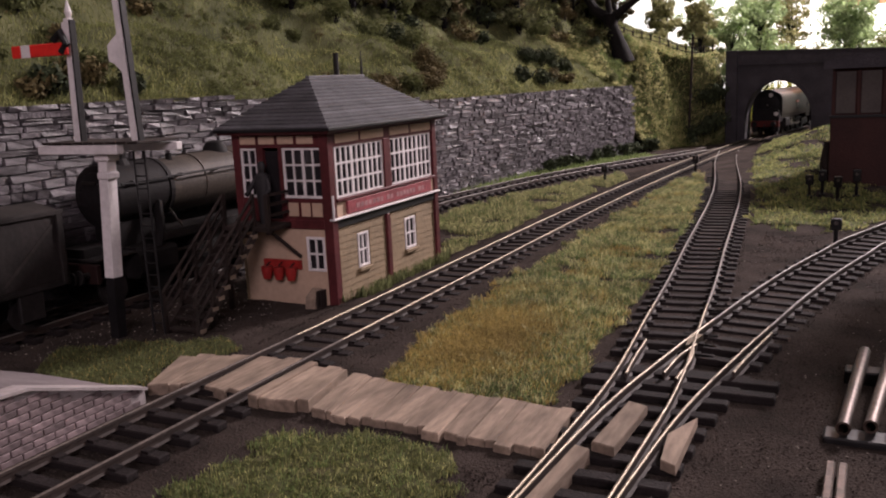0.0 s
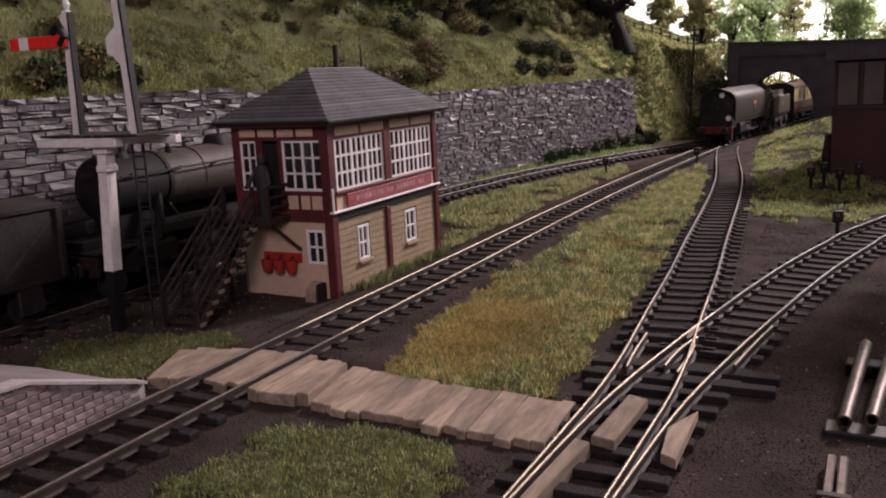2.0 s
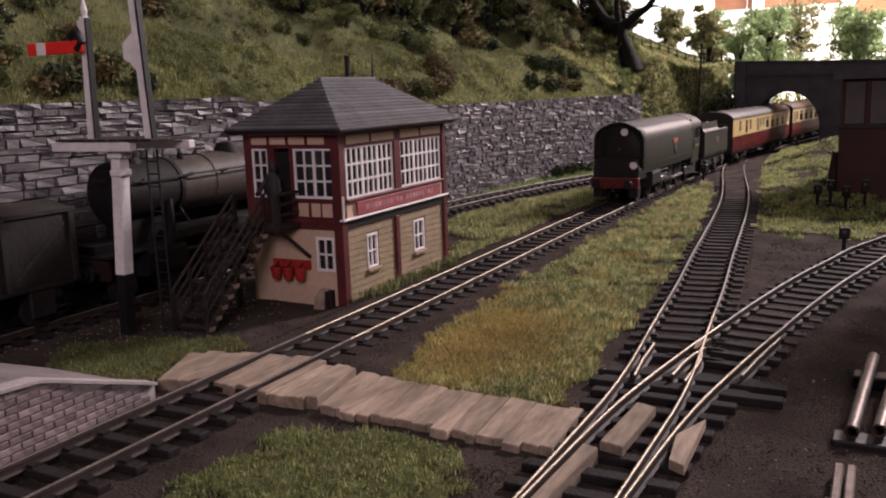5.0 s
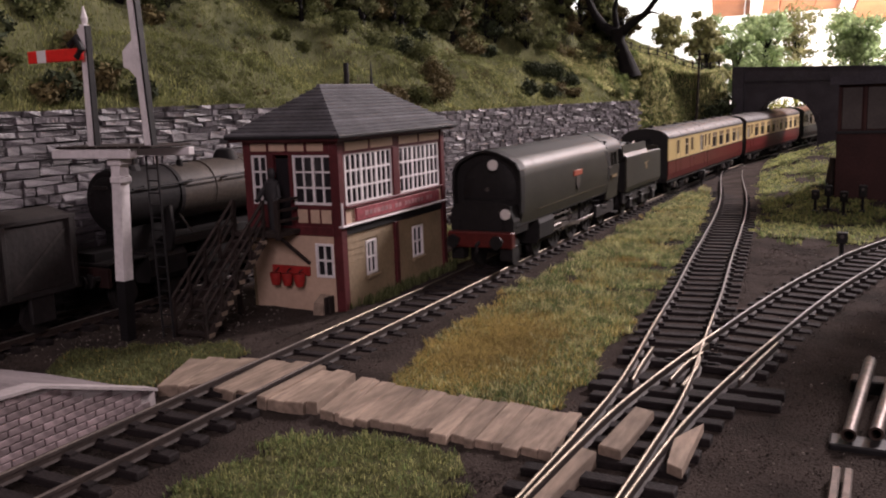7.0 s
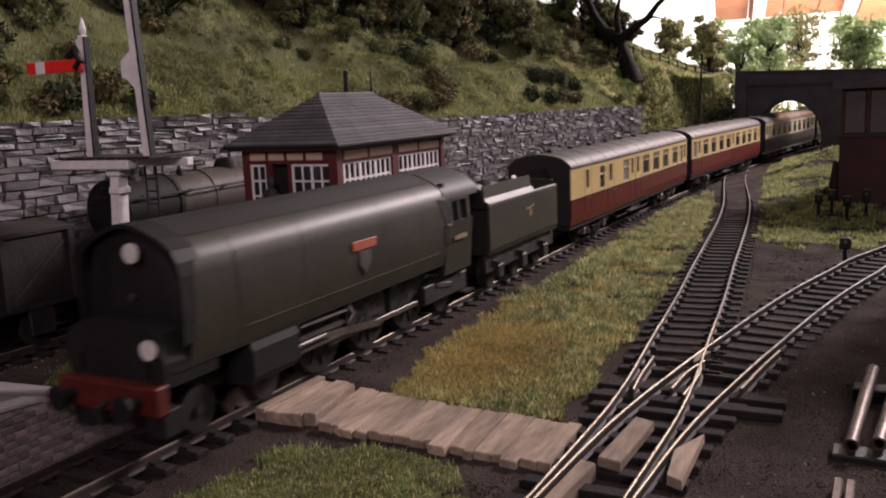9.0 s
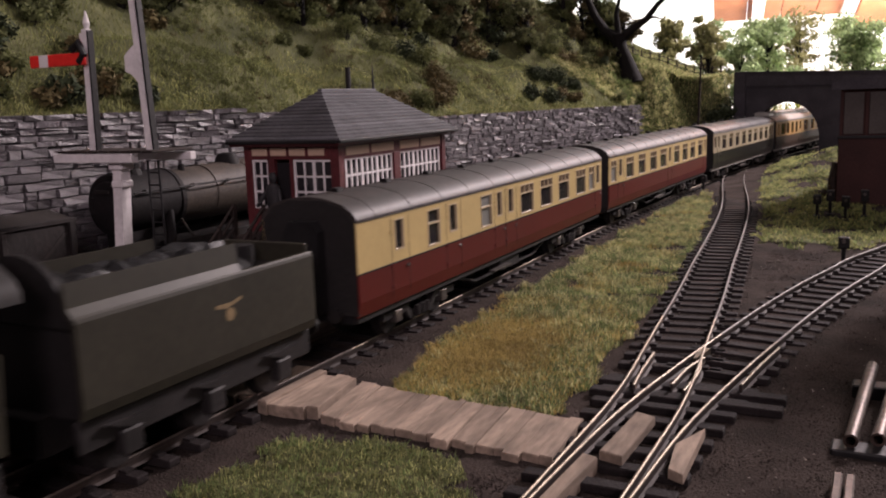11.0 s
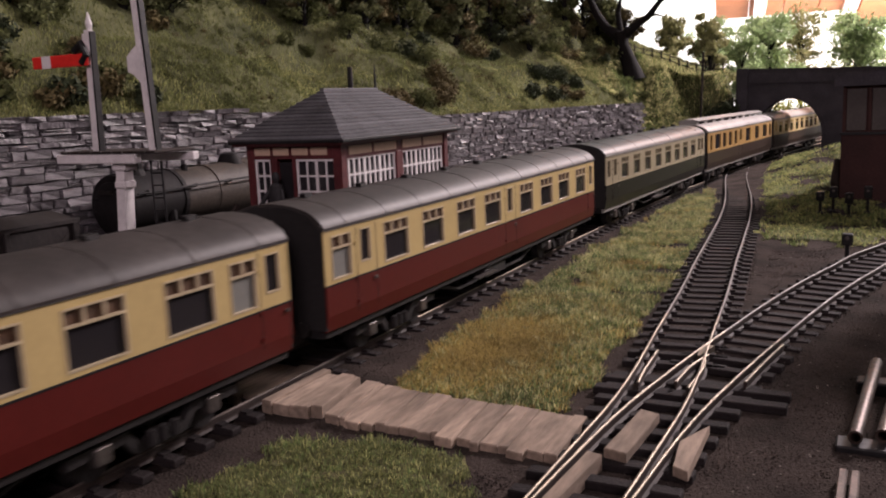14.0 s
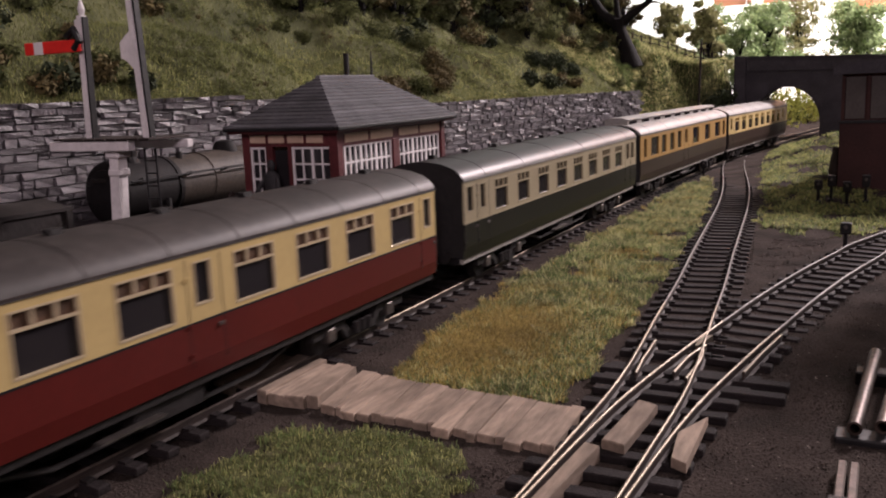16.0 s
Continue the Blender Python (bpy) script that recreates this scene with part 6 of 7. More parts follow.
# ---- plants ----
def blades(name, pts, height, width, material, label, category, seed, lean=0.6, parent=None):
    """Grass fibres: each a narrow folded blade, all in one object of kind stuff."""
    rng = np.random.default_rng(seed)
    p = np.asarray(pts, float)
    n = len(p)
    a = rng.uniform(0, 2 * np.pi, n)
    l = rng.uniform(0.2, 1.0, n) * lean
    h = height * rng.uniform(0.5, 1.3, n)
    ca, sa = np.cos(a), np.sin(a)
    side = np.stack([-sa, ca, 0 * a], 1) * width / 2
    out = np.stack([ca, sa, 0 * a], 1)
    up = np.array([0, 0, 1.0])
    mid = p + out * (l * h * 0.35)[:, None] + up * (h * 0.6)[:, None]
    tip = p + out * (l * h)[:, None] + up * h[:, None]
    base = p - up * 0.06
    v = np.stack([base - side, base + side, mid + side * 0.8, mid - side * 0.8, tip], 1).reshape(-1, 3) * U
    f = []
    for i in range(n):
        k = 5 * i
        f.append((k, k + 1, k + 2, k + 3))
        f.append((k + 3, k + 2, k + 4))
    me = bpy.data.meshes.new(name)
    me.from_pydata(v.tolist(), [], f)
    me.materials.append(material)
    ob = new(name, me)
    return tagged(ob, label, category, kind="stuff")


def inside(x, y, poly):
    c = False
    for (x0, y0), (x1, y1) in zip(poly, poly[1:] + poly[:1]):
        if (y0 > y) != (y1 > y) and x < (x1 - x0) * (y - y0) / (y1 - y0) + x0:
            c = not c
    return c


def scatter(poly, n, fz, seed, keep=None, ragged=0.4):
    rng = random.Random(seed)
    xs, ys = [p[0] for p in poly], [p[1] for p in poly]
    out, tries = [], 0
    while len(out) < n and tries < n * 20:
        tries += 1
        x, y = rng.uniform(min(xs) - 0.5, max(xs) + 0.5), rng.uniform(min(ys) - 0.5, max(ys) + 0.5)
        jx, jy = x + ragged * vnoise(x, y, 1.1, 11) * 1.6, y + ragged * vnoise(x, y, 1.1, 17) * 1.6
        if inside(jx, jy, poly) and (keep is None or keep(x, y, rng)):
            out.append((x, y, fz(x, y)))
    return out


MID = [(3.6, 3.3), (2.7, 7.4), (2.3, 14), (2.3, 21), (2.2, 34), (2.4, 48), (3.2, 56), (5.0, 46), (6.2, 38), (7.0, 30), (7.6, 22), (8.2, 14), (8.3, 9), (8.9, 4.6), (8.4, 2.9), (6.5, 3.1)]
FRONT = [(3.3, -7.5), (2.7, -2.4), (3.4, -0.3), (5.8, 0.0), (7.9, -0.6), (8.5, -2.8), (8.4, -8), (6.0, -12)]
BEHIND = [(-2.5, 20), (-2.2, 28), (-2.3, 40), (-2.0, 52), (-3.6, 56), (-5.6, 49), (-8.0, 40), (-9.0, 30), (-8.5, 21), (-5, 19.8)]
SIGNALG = [(-8.5, 2.6), (-7.2, 0.6), (-5.2, -0.2), (-2.6, 0.4), (-3.5, 2.8), (-2.4, 4.4), (-3.6, 5.3), (-6.5, 3.9)]
RIGHT = [(9.5, 36), (8.9, 43), (7.6, 52), (6.6, 60), (6.0, 70), (7.5, 84), (13, 86), (22, 80), (24, 60), (21, 46), (17.5, 36), (15, 31), (12.5, 30), (10.2, 31.5)]
WALLFOOT = [(-11.6, 40), (-8.3, 55), (-5.2, 64), (-3.0, 70), (-5.5, 73), (-9, 67), (-11.5, 56), (-12.6, 44)]
BOXFOOT = [(-2.35, 10.4), (-1.85, 12), (-1.9, 19.5), (-2.4, 19.6), (-2.5, 14)]


def zone_straw(x, y, rng):
    k = math.exp(-((x - 4.6) / 2.3) ** 2 - ((y - 8.0) / 4.0) ** 2) * 1.25 + 0.35 * vnoise(x, y, 0.5, 4)
    return rng.random() < 0.04 + 0.9 * k


gz = lambda x, y: ground_height(x, y)


def covered(x, y, r=None):
    """Worn ground shows through the grass away from the crossing."""
    worn = min(1.0, max(0.0, (y - 9) / 12.0)) if x < 9 else 1.0
    return vnoise(x, y, 0.33, 14) + 0.5 * vnoise(x, y, 0.9, 15) > 0.42 * worn - 0.65


def turf_mat(name, poly, label, seed, material, rise=0.12):
    """A low bumpy mat of scatter under the grass fibres."""
    xs, ys = [p[0] for p in poly], [p[1] for p in poly]
    st = 0.22 if max(ys) - min(ys) < 30 else 0.34
    gx, gy = np.arange(min(xs) - 0.6, max(xs) + 0.6, st), np.arange(min(ys) - 0.6, max(ys) + 0.6, st)
    m, idx = Mesh(), {}
    for j, y in enumerate(gy):
        for i, x in enumerate(gx):
            jx, jy = x + 0.64 * vnoise(x, y, 1.1, 11), y + 0.64 * vnoise(x, y, 1.1, 17)
            if inside(jx, jy, poly) and covered(x, y):
                idx[i, j] = len(m.v)
                m.v.append((x, y, ground_height(x, y) + rise * (0.35 + 0.9 * abs(vnoise(x, y, 1.6, seed)) + 0.5 * vnoise(x, y, 4.0, seed))))
    for (i, j) in list(idx):
        q = [(i, j), (i + 1, j), (i + 1, j + 1), (i, j + 1)]
        if all(k in idx for k in q):
            m.f.append(tuple(idx[k] for k in q))
    o = part(name, m, material, kind="stuff", smooth=True)
    tagged(o, label, "grass")


for name, poly, seed, lab in (("turf_between_tracks", MID, 1, "olive scatter turf between the tracks"), ("turf_front", FRONT, 2, "dull green scatter turf before the crossing"),
                              ("turf_verge", BEHIND, 3, "olive scatter turf beside the loop"), ("turf_signal", SIGNALG, 4, "olive scatter turf round the signal"),
                              ("turf_mound", RIGHT, 5, "yellow-green scatter turf on the mound"), ("turf_wall_foot", WALLFOOT, 6, "olive scatter turf at the wall foot")):
    turf_mat(name, poly, lab, seed, M_TURF)
gz = lambda x, y: ground_height(x, y) + 0.06
blades("green_grass", scatter(MID, 24000, gz, 1, lambda x, y, r: covered(x, y) and not zone_straw(x, y, r)), 0.15, 0.024, M_GRASS, "short green static grass between the tracks", "grass", 1, 2.1)
blades("straw_grass", scatter(MID, 26000, gz, 2, zone_straw), 0.16, 0.024, M_STRAW, "golden dry grass between the tracks", "grass", 2, 2.1)
# pale blades are light tips and also put glints into the colour
blades("pale_grass", scatter(MID, 7000, gz, 21, lambda x, y, r: covered(x, y) and not zone_straw(x, y, r)), 0.21, 0.022, M_PALE, "pale dry grass tips and painted glints between the tracks", "grass", 3, 2.0)
blades("front_grass", scatter(FRONT, 10000, gz, 3), 0.1, 0.022, M_GRASS2, "dull green low grass in front of the crossing", "grass", 4, 1.2)
blades("front_grass_light", scatter(FRONT, 5000, gz, 33), 0.12, 0.02, M_DRY, "lighter green low grass in front of the crossing", "grass", 44, 1.2)
blades("verge_grass", scatter(BEHIND, 12000, gz, 5, covered), 0.22, 0.035, M_GRASS2, "green verge grass between main and loop", "grass", 5, 1.0)
blades("verge_straw", scatter(BEHIND, 7000, gz, 6, covered), 0.25, 0.03, M_PALE, "yellowed verge grass between main and loop", "grass", 6, 1.2)
blades("signal_foot_grass", scatter(SIGNALG, 7000, gz, 7), 0.13, 0.024, M_GRASS2, "olive weeds round the signal foot", "grass", 7, 1.1)
blades("signal_foot_weeds", scatter(SIGNALG, 500, gz, 71), 0.16, 0.022, M_STRAW, "dry weeds round the signal foot", "grass", 71, 1.2)
blades("mound_grass", scatter(RIGHT, 13000, gz, 8, covered), 0.18, 0.04, M_GRASS, "bright green grass on the low mound", "grass", 8, 1.1)
blades("mound_straw", scatter(RIGHT, 14000, gz, 9, covered), 0.19, 0.036, M_DRY, "yellow-green grass on the low mound", "grass", 9, 1.2)
blades("box_foot_weeds", scatter(BOXFOOT, 900, gz, 10, ragged=0.15), 0.35, 0.04, M_GRASS2, "weeds along the foot of the signal box", "grass", 10)
blades("wall_foot_grass", scatter(WALLFOOT, 3500, gz, 12), 0.35, 0.05, M_GRASS, "rough grass at the wall foot", "grass", 12)


def tufts(poly, n, seed, spread, each):
    """Little clusters of points for clumps of longer grass."""
    rng = random.Random(seed)
    return [(x + rng.gauss(0, spread), y + rng.gauss(0, spread), z) for x, y, z in scatter(poly, n, gz, seed, lambda x, y, r: covered(x, y) and not (poly is MID and zone_straw(x, y, r))) for _ in range(each)]


blades("grass_tufts", tufts(MID, 420, 61, 0.09, 16), 0.24, 0.022, M_PALE, "pale tufts of longer grass between the tracks", "grass", 61, 1.5)
blades("green_tufts", tufts(MID, 420, 62, 0.1, 16), 0.22, 0.024, M_GRASS2, "dark green tufts between the tracks", "grass", 62, 1.4)
blades("verge_tufts", tufts(BEHIND, 160, 63, 0.12, 14), 0.26, 0.03, M_GRASS, "green tufts on the verge", "grass", 63, 1.4)
blades("front_tufts", tufts(FRONT, 200, 64, 0.12, 14), 0.15, 0.022, M_GRASS, "green low tufts before the crossing", "grass", 64, 1.6)


def loose_stones(name, poly, n, size, seed, label, material=M_STONES):
    """Chips of ballast, joined; each has its own facets."""
    rng = np.random.default_rng(seed)
    pts = np.array(scatter(poly, n, ground_height, seed, ragged=0.0))
    n = len(pts)
    octa = np.array([(1, 0, 0), (-1, 0, 0), (0, 1, 0), (0, -1, 0), (0, 0, 1), (0, 0, -1)], float)
    v = pts[:, None, :] + octa[None] * (size * rng.uniform(0.4, 1.3, (n, 6, 1))) * np.array([1, 1, 0.7])
    ang = rng.uniform(0, 6.28, n)
    d = v - pts[:, None, :]
    v = pts[:, None, :] + np.stack([d[..., 0] * np.cos(ang)[:, None] - d[..., 1] * np.sin(ang)[:, None], d[..., 0] * np.sin(ang)[:, None] + d[..., 1] * np.cos(ang)[:, None], d[..., 2]], -1)
    tri = [(0, 2, 4), (2, 1, 4), (1, 3, 4), (3, 0, 4), (2, 0, 5), (1, 2, 5), (3, 1, 5), (0, 3, 5)]
    me = bpy.data.meshes.new(name)
    me.from_pydata((v.reshape(-1, 3) * U).tolist(), [], [tuple(6 * i + k for k in t) for i in range(n) for t in tri])
    me.materials.append(material)
    tagged(new(name, me), label, "ballast", kind="stuff")


loose_stones("ballast_yard", [(8.5, -10), (8.5, 30), (20, 32), (24, 10), (18, -12)], 34000, 0.03, 41, "fine dark ash and chippings of the yard")
loose_stones("ballast_main", [(-2.6, -12), (-2.6, 60), (2.9, 60), (3.0, -12)], 22000, 0.03, 42, "fine dark ballast of the main track")
loose_stones("ballast_box", [(-13, -4), (-13, 34), (-2, 34), (-2, -1)], 22000, 0.045, 43, "dark ash ground round the signal box")
loose_stones("ballast_front", [(2.5, -12), (2.5, 1), (9, 1), (9, -12)], 8000, 0.04, 44, "dark ash ground before the crossing")

M_CHIP = mat("pale_chippings", (0.3, 0.26, 0.23), 0.9, vary=0.4, scale=200, island="island")
loose_stones("pale_chips", [(-12, 0), (-12, 16), (-8, 20), (-4.5, 9), (-4.5, 3)], 700, 0.05, 45, "scattered pale chippings beside the loop", M_CHIP)
loose_stones("pale_yard_chips", [(8.5, -8), (8.5, 28), (15, 30), (18, 8), (16, -8)], 500, 0.035, 46, "scattered pale specks in the yard ash", M_CHIP)


def bank_points(n, seed, ymin, ymax, umax, keep):
    rng = random.Random(seed)
    out = []
    while len(out) < n:
        y = rng.uniform(ymin, ymax)
        u = umax * rng.random() ** 1.3
        x = edge_x(y) - 0.1 - u
        if keep(x, y, u, rng):
            out.append((x, y, bank_height(x, y)))
    return out


def scrub(x, y, u):
    """How overgrown the bank is: 0 turf, 1 thicket."""
    return vnoise(x, y, 0.07, 21) + 0.5 * vnoise(x, y, 0.2, 9) + 0.055 * (u - 9)


blades("bank_turf", bank_points(75000, 31, -8, 92, 24, lambda x, y, u, r: scrub(x, y, u) < 0.3 or y > 62), 0.28, 0.036, M_BANKG, "short green turf on the embankment", "grass", 31, 1.4)
blades("bank_dry_turf", bank_points(26000, 32, -8, 92, 24, lambda x, y, u, r: (scrub(x, y, u) < 0.2 or y > 62) and vnoise(x, y, 0.12, 33) + 0.5 * vnoise(x, y, 0.4, 3) > 0.05), 0.26, 0.033, M_DRY, "yellowed turf on the embankment", "grass", 32, 1.5)

blades("spoil_turf", bank_points(26000, 34, 73, 89, 9, lambda x, y, u, r: True), 0.3, 0.05, M_GRASS, "rough green turf on the bank beside the bridge", "grass", 34, 1.5)
# pale colour also makes up for light that misses this slope
blades("spoil_dry_turf", bank_points(22000, 35, 73, 89, 9, lambda x, y, u, r: vnoise(x, y, 0.3, 5) > -0.15), 0.32, 0.05, M_PALE, "yellowed rough turf, lightened as if lit, on the bank beside the bridge", "grass", 35, 1.5)


def leaf_clump(m, cx, cy, cz, r, n, rng, size, flat=1.0):
    """Many small leaves about a middle, denser to the outside."""
    for _ in range(n):
        d = Vector((rng.gauss(0, 1), rng.gauss(0, 1), rng.gauss(0, 1)))
        if d.length < 0.01:
            continue
        d.normalize()
        q = r * (rng.random() ** 0.45)
        p = Vector((cx, cy, cz)) + Vector((d.x * q, d.y * q, d.z * q * flat))
        a = Vector((rng.uniform(-1, 1), rng.uniform(-1, 1), rng.uniform(-1, 1))).normalized()
        b = a.cross(d)
        if b.length < 0.05:
            continue
        b.normalize()
        s = size * rng.uniform(0.5, 1.3)
        m.add([p - a * s, p + b * s * 0.6, p + a * s, p - b * s * 0.6], [(0, 1, 2, 3)])


def bush(x, y, z, r, material, label, seed, size=0.16, name="bush", dens=90):
    rng = random.Random(seed)
    b = placed(name, x, y, z, label, name, "bushes on the layout")
    stem = Mesh()
    crown = Mesh()
    for k in range(6):
        a = rng.uniform(0, 6.28)
        q = r * rng.uniform(0.2, 0.7)
        px, py, pz = x + q * math.cos(a), y + q * math.sin(a), z + r * rng.uniform(0.25, 0.95)
        stem.tube([(x, y, z - 0.2), ((x + px) / 2, (y + py) / 2, z + 0.3 * r), (px, py, pz)], [0.08, 0.06, 0.02], 5)
        leaf_clump(crown, px, py, pz, r * rng.uniform(0.4, 0.65), dens, rng, size, 0.85)
    part("stem", stem, M_BARK, b)
    part("crown", crown, material, b)


rng0 = random.Random(77)
k = 0
while k < 190:
    y = rng0.uniform(-6, 84)
    u = rng0.uniform(0.5, 20)
    x = edge_x(y) - u
    if scrub(x, y, u) > 0.0 + rng0.random() * 0.3:
        bush(x, y, bank_height(x, y) - 0.1, rng0.uniform(0.6, 1.7), rng0.choice((M_LEAF, M_LEAF2, M_LEAF2, M_LEAFB, M_GRASS2)), "small shrub growing on the embankment", 1000 + k, 0.15)
        k += 1
# thickets in the folds of the bank
for i, (x, y, r, m) in enumerate(((-24.0, 36.0, 0.9, M_LEAF2), (-23.6, 38.5, 0.9, M_LEAF2), (-23.0, 43.0, 1.6, M_LEAF2), (-21.8, 46.5, 2.0, M_LEAF2), (-20.4, 48.2, 1.9, M_LEAF), (-18.8, 47.6, 1.7, M_LEAF2),
                                  (-17.2, 46.6, 1.6, M_LEAFB), (-15.7, 45.2, 1.4, M_LEAFB), (-14.6, 43.2, 1.4, M_LEAFB), (-14.1, 40.6, 1.4, M_LEAFB), (-14.0, 38.2, 1.3, M_LEAF2), (-14.2, 36.0, 1.1, M_LEAFB),
                                  (-14.2, 62.5, 1.4, M_LEAF), (-13.9, 65.2, 1.6, M_LEAF), (-13.7, 68.0, 1.6, M_LEAF), (-13.2, 70.2, 1.2, M_LEAF), (-15.4, 75.5, 1.6, M_LEAFB), (-13.4, 76.6, 1.5, M_LEAF2), (-17.0, 74.0, 1.6, M_LEAF2))):
    bush(x, y, bank_height(x, y) - 0.35, r, m, "rough low thicket in a fold of the bank", 1400 + i, 0.11, dens=230)


def foam(name, pts, r, n, size, material, label, seed):
    """Clumps of crumbled foam scatter, many small flakes each, all in one object of kind stuff."""
    rng = np.random.default_rng(seed)
    p = np.repeat(np.asarray(pts, float), n, axis=0)
    k = len(p)
    d = rng.normal(0, 1, (k, 3))
    d /= np.linalg.norm(d, axis=1)[:, None]
    rr = np.repeat(rng.uniform(0.5, 1.4, len(pts)) * r, n)[:, None]
    c = p + d * rr * rng.random((k, 1)) ** 0.4 * np.array([1, 1, 0.7])
    a = rng.normal(0, 1, (k, 3))
    a /= np.linalg.norm(a, axis=1)[:, None]
    b = np.cross(a, d)
    s = size * rng.uniform(0.5, 1.3, (k, 1))
    v = np.stack([c - a * s, c + b * s * 0.7, c + a * s, c - b * s * 0.7], 1).reshape(-1, 3) * U
    me = bpy.data.meshes.new(name)
    me.from_pydata(v.tolist(), [], [(4 * i, 4 * i + 1, 4 * i + 2, 4 * i + 3) for i in range(k)])
    me.materials.append(material)
    tagged(new(name, me), label, "grass", kind="stuff")


patch = lambda x, y, f, o: vnoise(x, y, f, o) + 0.5 * vnoise(x, y, f * 2.3, o + 3)
foam("bank_scrub_dark", bank_points(900, 131, 5, 90, 22, lambda x, y, u, r: patch(x, y, 0.14, 41) > 0.16), 0.5, 90, 0.07, M_LEAF2, "dark green scatter in the hollows of the bank", 131)
foam("bank_scrub_green", bank_points(1100, 132, 5, 90, 22, lambda x, y, u, r: patch(x, y, 0.17, 47) > 0.0), 0.4, 70, 0.06, M_BANKG, "lumpy green scatter on the bank", 132)
foam("bank_scrub_brown", bank_points(350, 133, 20, 90, 16, lambda x, y, u, r: patch(x, y, 0.2, 53) > 0.2), 0.4, 70, 0.06, M_LEAFB, "brown scatter on the bank", 133)
# same pale colour, again in place of light on the slope
foam("spoil_scrub", bank_points(420, 134, 73, 89, 9, lambda x, y, u, r: patch(x, y, 0.35, 5) > -0.05), 0.55, 90, 0.08, M_PALE, "lumpy yellow-green scatter, lightened as if lit, beside the bridge", 134)
foam("spoil_scrub_dark", bank_points(110, 135, 73, 89, 9, lambda x, y, u, r: patch(x, y, 0.3, 15) > 0.1), 0.55, 90, 0.08, M_LEAF2, "dark green scatter beside the bridge", 135)
foam("meadow_scatter", scatter(MID, 800, gz, 141, lambda x, y, r: covered(x, y) and not zone_straw(x, y, r)), 0.16, 40, 0.035, M_GRASS2, "crumbled green scatter between the tracks", 141)
foam("meadow_straw_scatter", scatter(MID, 420, gz, 142, zone_straw), 0.16, 40, 0.035, M_STRAW, "crumbled golden scatter between the tracks", 142)
foam("front_scatter", scatter(FRONT, 420, gz, 143), 0.16, 40, 0.035, M_BANKG, "crumbled green scatter before the crossing", 143)
foam("front_scatter_dark", scatter(FRONT, 260, gz, 144), 0.16, 40, 0.035, M_LEAF2, "dark crumbled scatter before the crossing", 144)
foam("mound_scatter", scatter(RIGHT, 800, gz, 145, covered), 0.34, 50, 0.06, M_DRY, "lumpy yellow-green scatter on the mound", 145)
foam("mound_scatter_dark", scatter(RIGHT, 420, gz, 146, lambda x, y, r: patch(x, y, 0.3, 25) > 0.05), 0.34, 50, 0.06, M_LEAF2, "dark green scatter on the mound", 146)
foam("verge_scatter", scatter(BEHIND, 500, gz, 147, covered), 0.26, 45, 0.05, M_BANKG, "lumpy green scatter on the verge", 147)
foam("signal_foot_scatter", scatter(SIGNALG, 260, gz, 148), 0.2, 45, 0.04, M_LEAF2, "dark crumbled weeds round the signal foot", 148)
foam("box_foot_scatter", scatter(BOXFOOT, 60, gz, 149, ragged=0.1), 0.2, 45, 0.04, M_LEAF2, "crumbled weeds along the foot of the signal box", 149)

# shrubs along the wall top and foot
for i, (y, u, r) in enumerate(((-1, 1.0, 1.0), (1.5, 1.2, 1.1), (4, 0.9, 1.0), (8.5, 1.0, 1.0), (10.5, 1.2, 1.2), (12.5, 0.9, 1.0), (27, 1.0, 1.1), (30, 1.3, 1.3), (33, 0.9, 1.2), (36, 1.4, 1.2), (39, 1.0, 1.0), (58, 1.6, 1.2), (61, 1.2, 1.3), (64, 1.5, 1.2))):
    x = edge_x(y) - u
    bush(x, y, bank_height(x, y) - 0.2, r, (M_LEAF, M_LEAFB, M_LEAF)[i % 3] if i < 6 or i > 10 else M_LEAFB, "low dark shrub along the top of the wall", 300 + i, 0.15)
for i, (y, d, r) in enumerate(((57, 0.9, 0.9), (60, 1.0, 1.0), (62.5, 1.2, 0.8), (66, 1.0, 1.0), (69, 1.2, 1.1), (72, 1.3, 1.1), (75, 0.6, 1.2), (77, 0.6, 1.1))):
    x = (wall_x(y) if y < 75 else edge_x(y)) + d
    bush(x, y, GROUND_Z, r, M_LEAF, "dark bush at the foot of the wall", 340 + i, 0.16)
for i, (y, u, r) in enumerate(((83.5, 0.4, 1.5), (84.6, 0.5, 1.8), (85.8, 0.4, 2.0), (86.6, 0.9, 2.1), (85.2, 1.2, 1.6))):
    x = edge_x(y) - u
    bush(x, y, bank_height(x, y) - 0.3, r, M_LEAF, "dark green bush beside the bridge", 360 + i, 0.2, dens=150)
for i, (x, y, z, r) in enumerate(((-1.5, 113, 0, 3.4), (-2.0, 121, 0, 4.0), (1.5, 128, 0, 4.6), (4.0, 142, 0, 5.5), (13.5, 104, 0, 3.2), (15.5, 112, 0, 3.6))):
    bush(x, y, z - 0.4, r, M_LEAFL, "bright yellow-green bush behind the bridge", 380 + i, 0.28, dens=260)


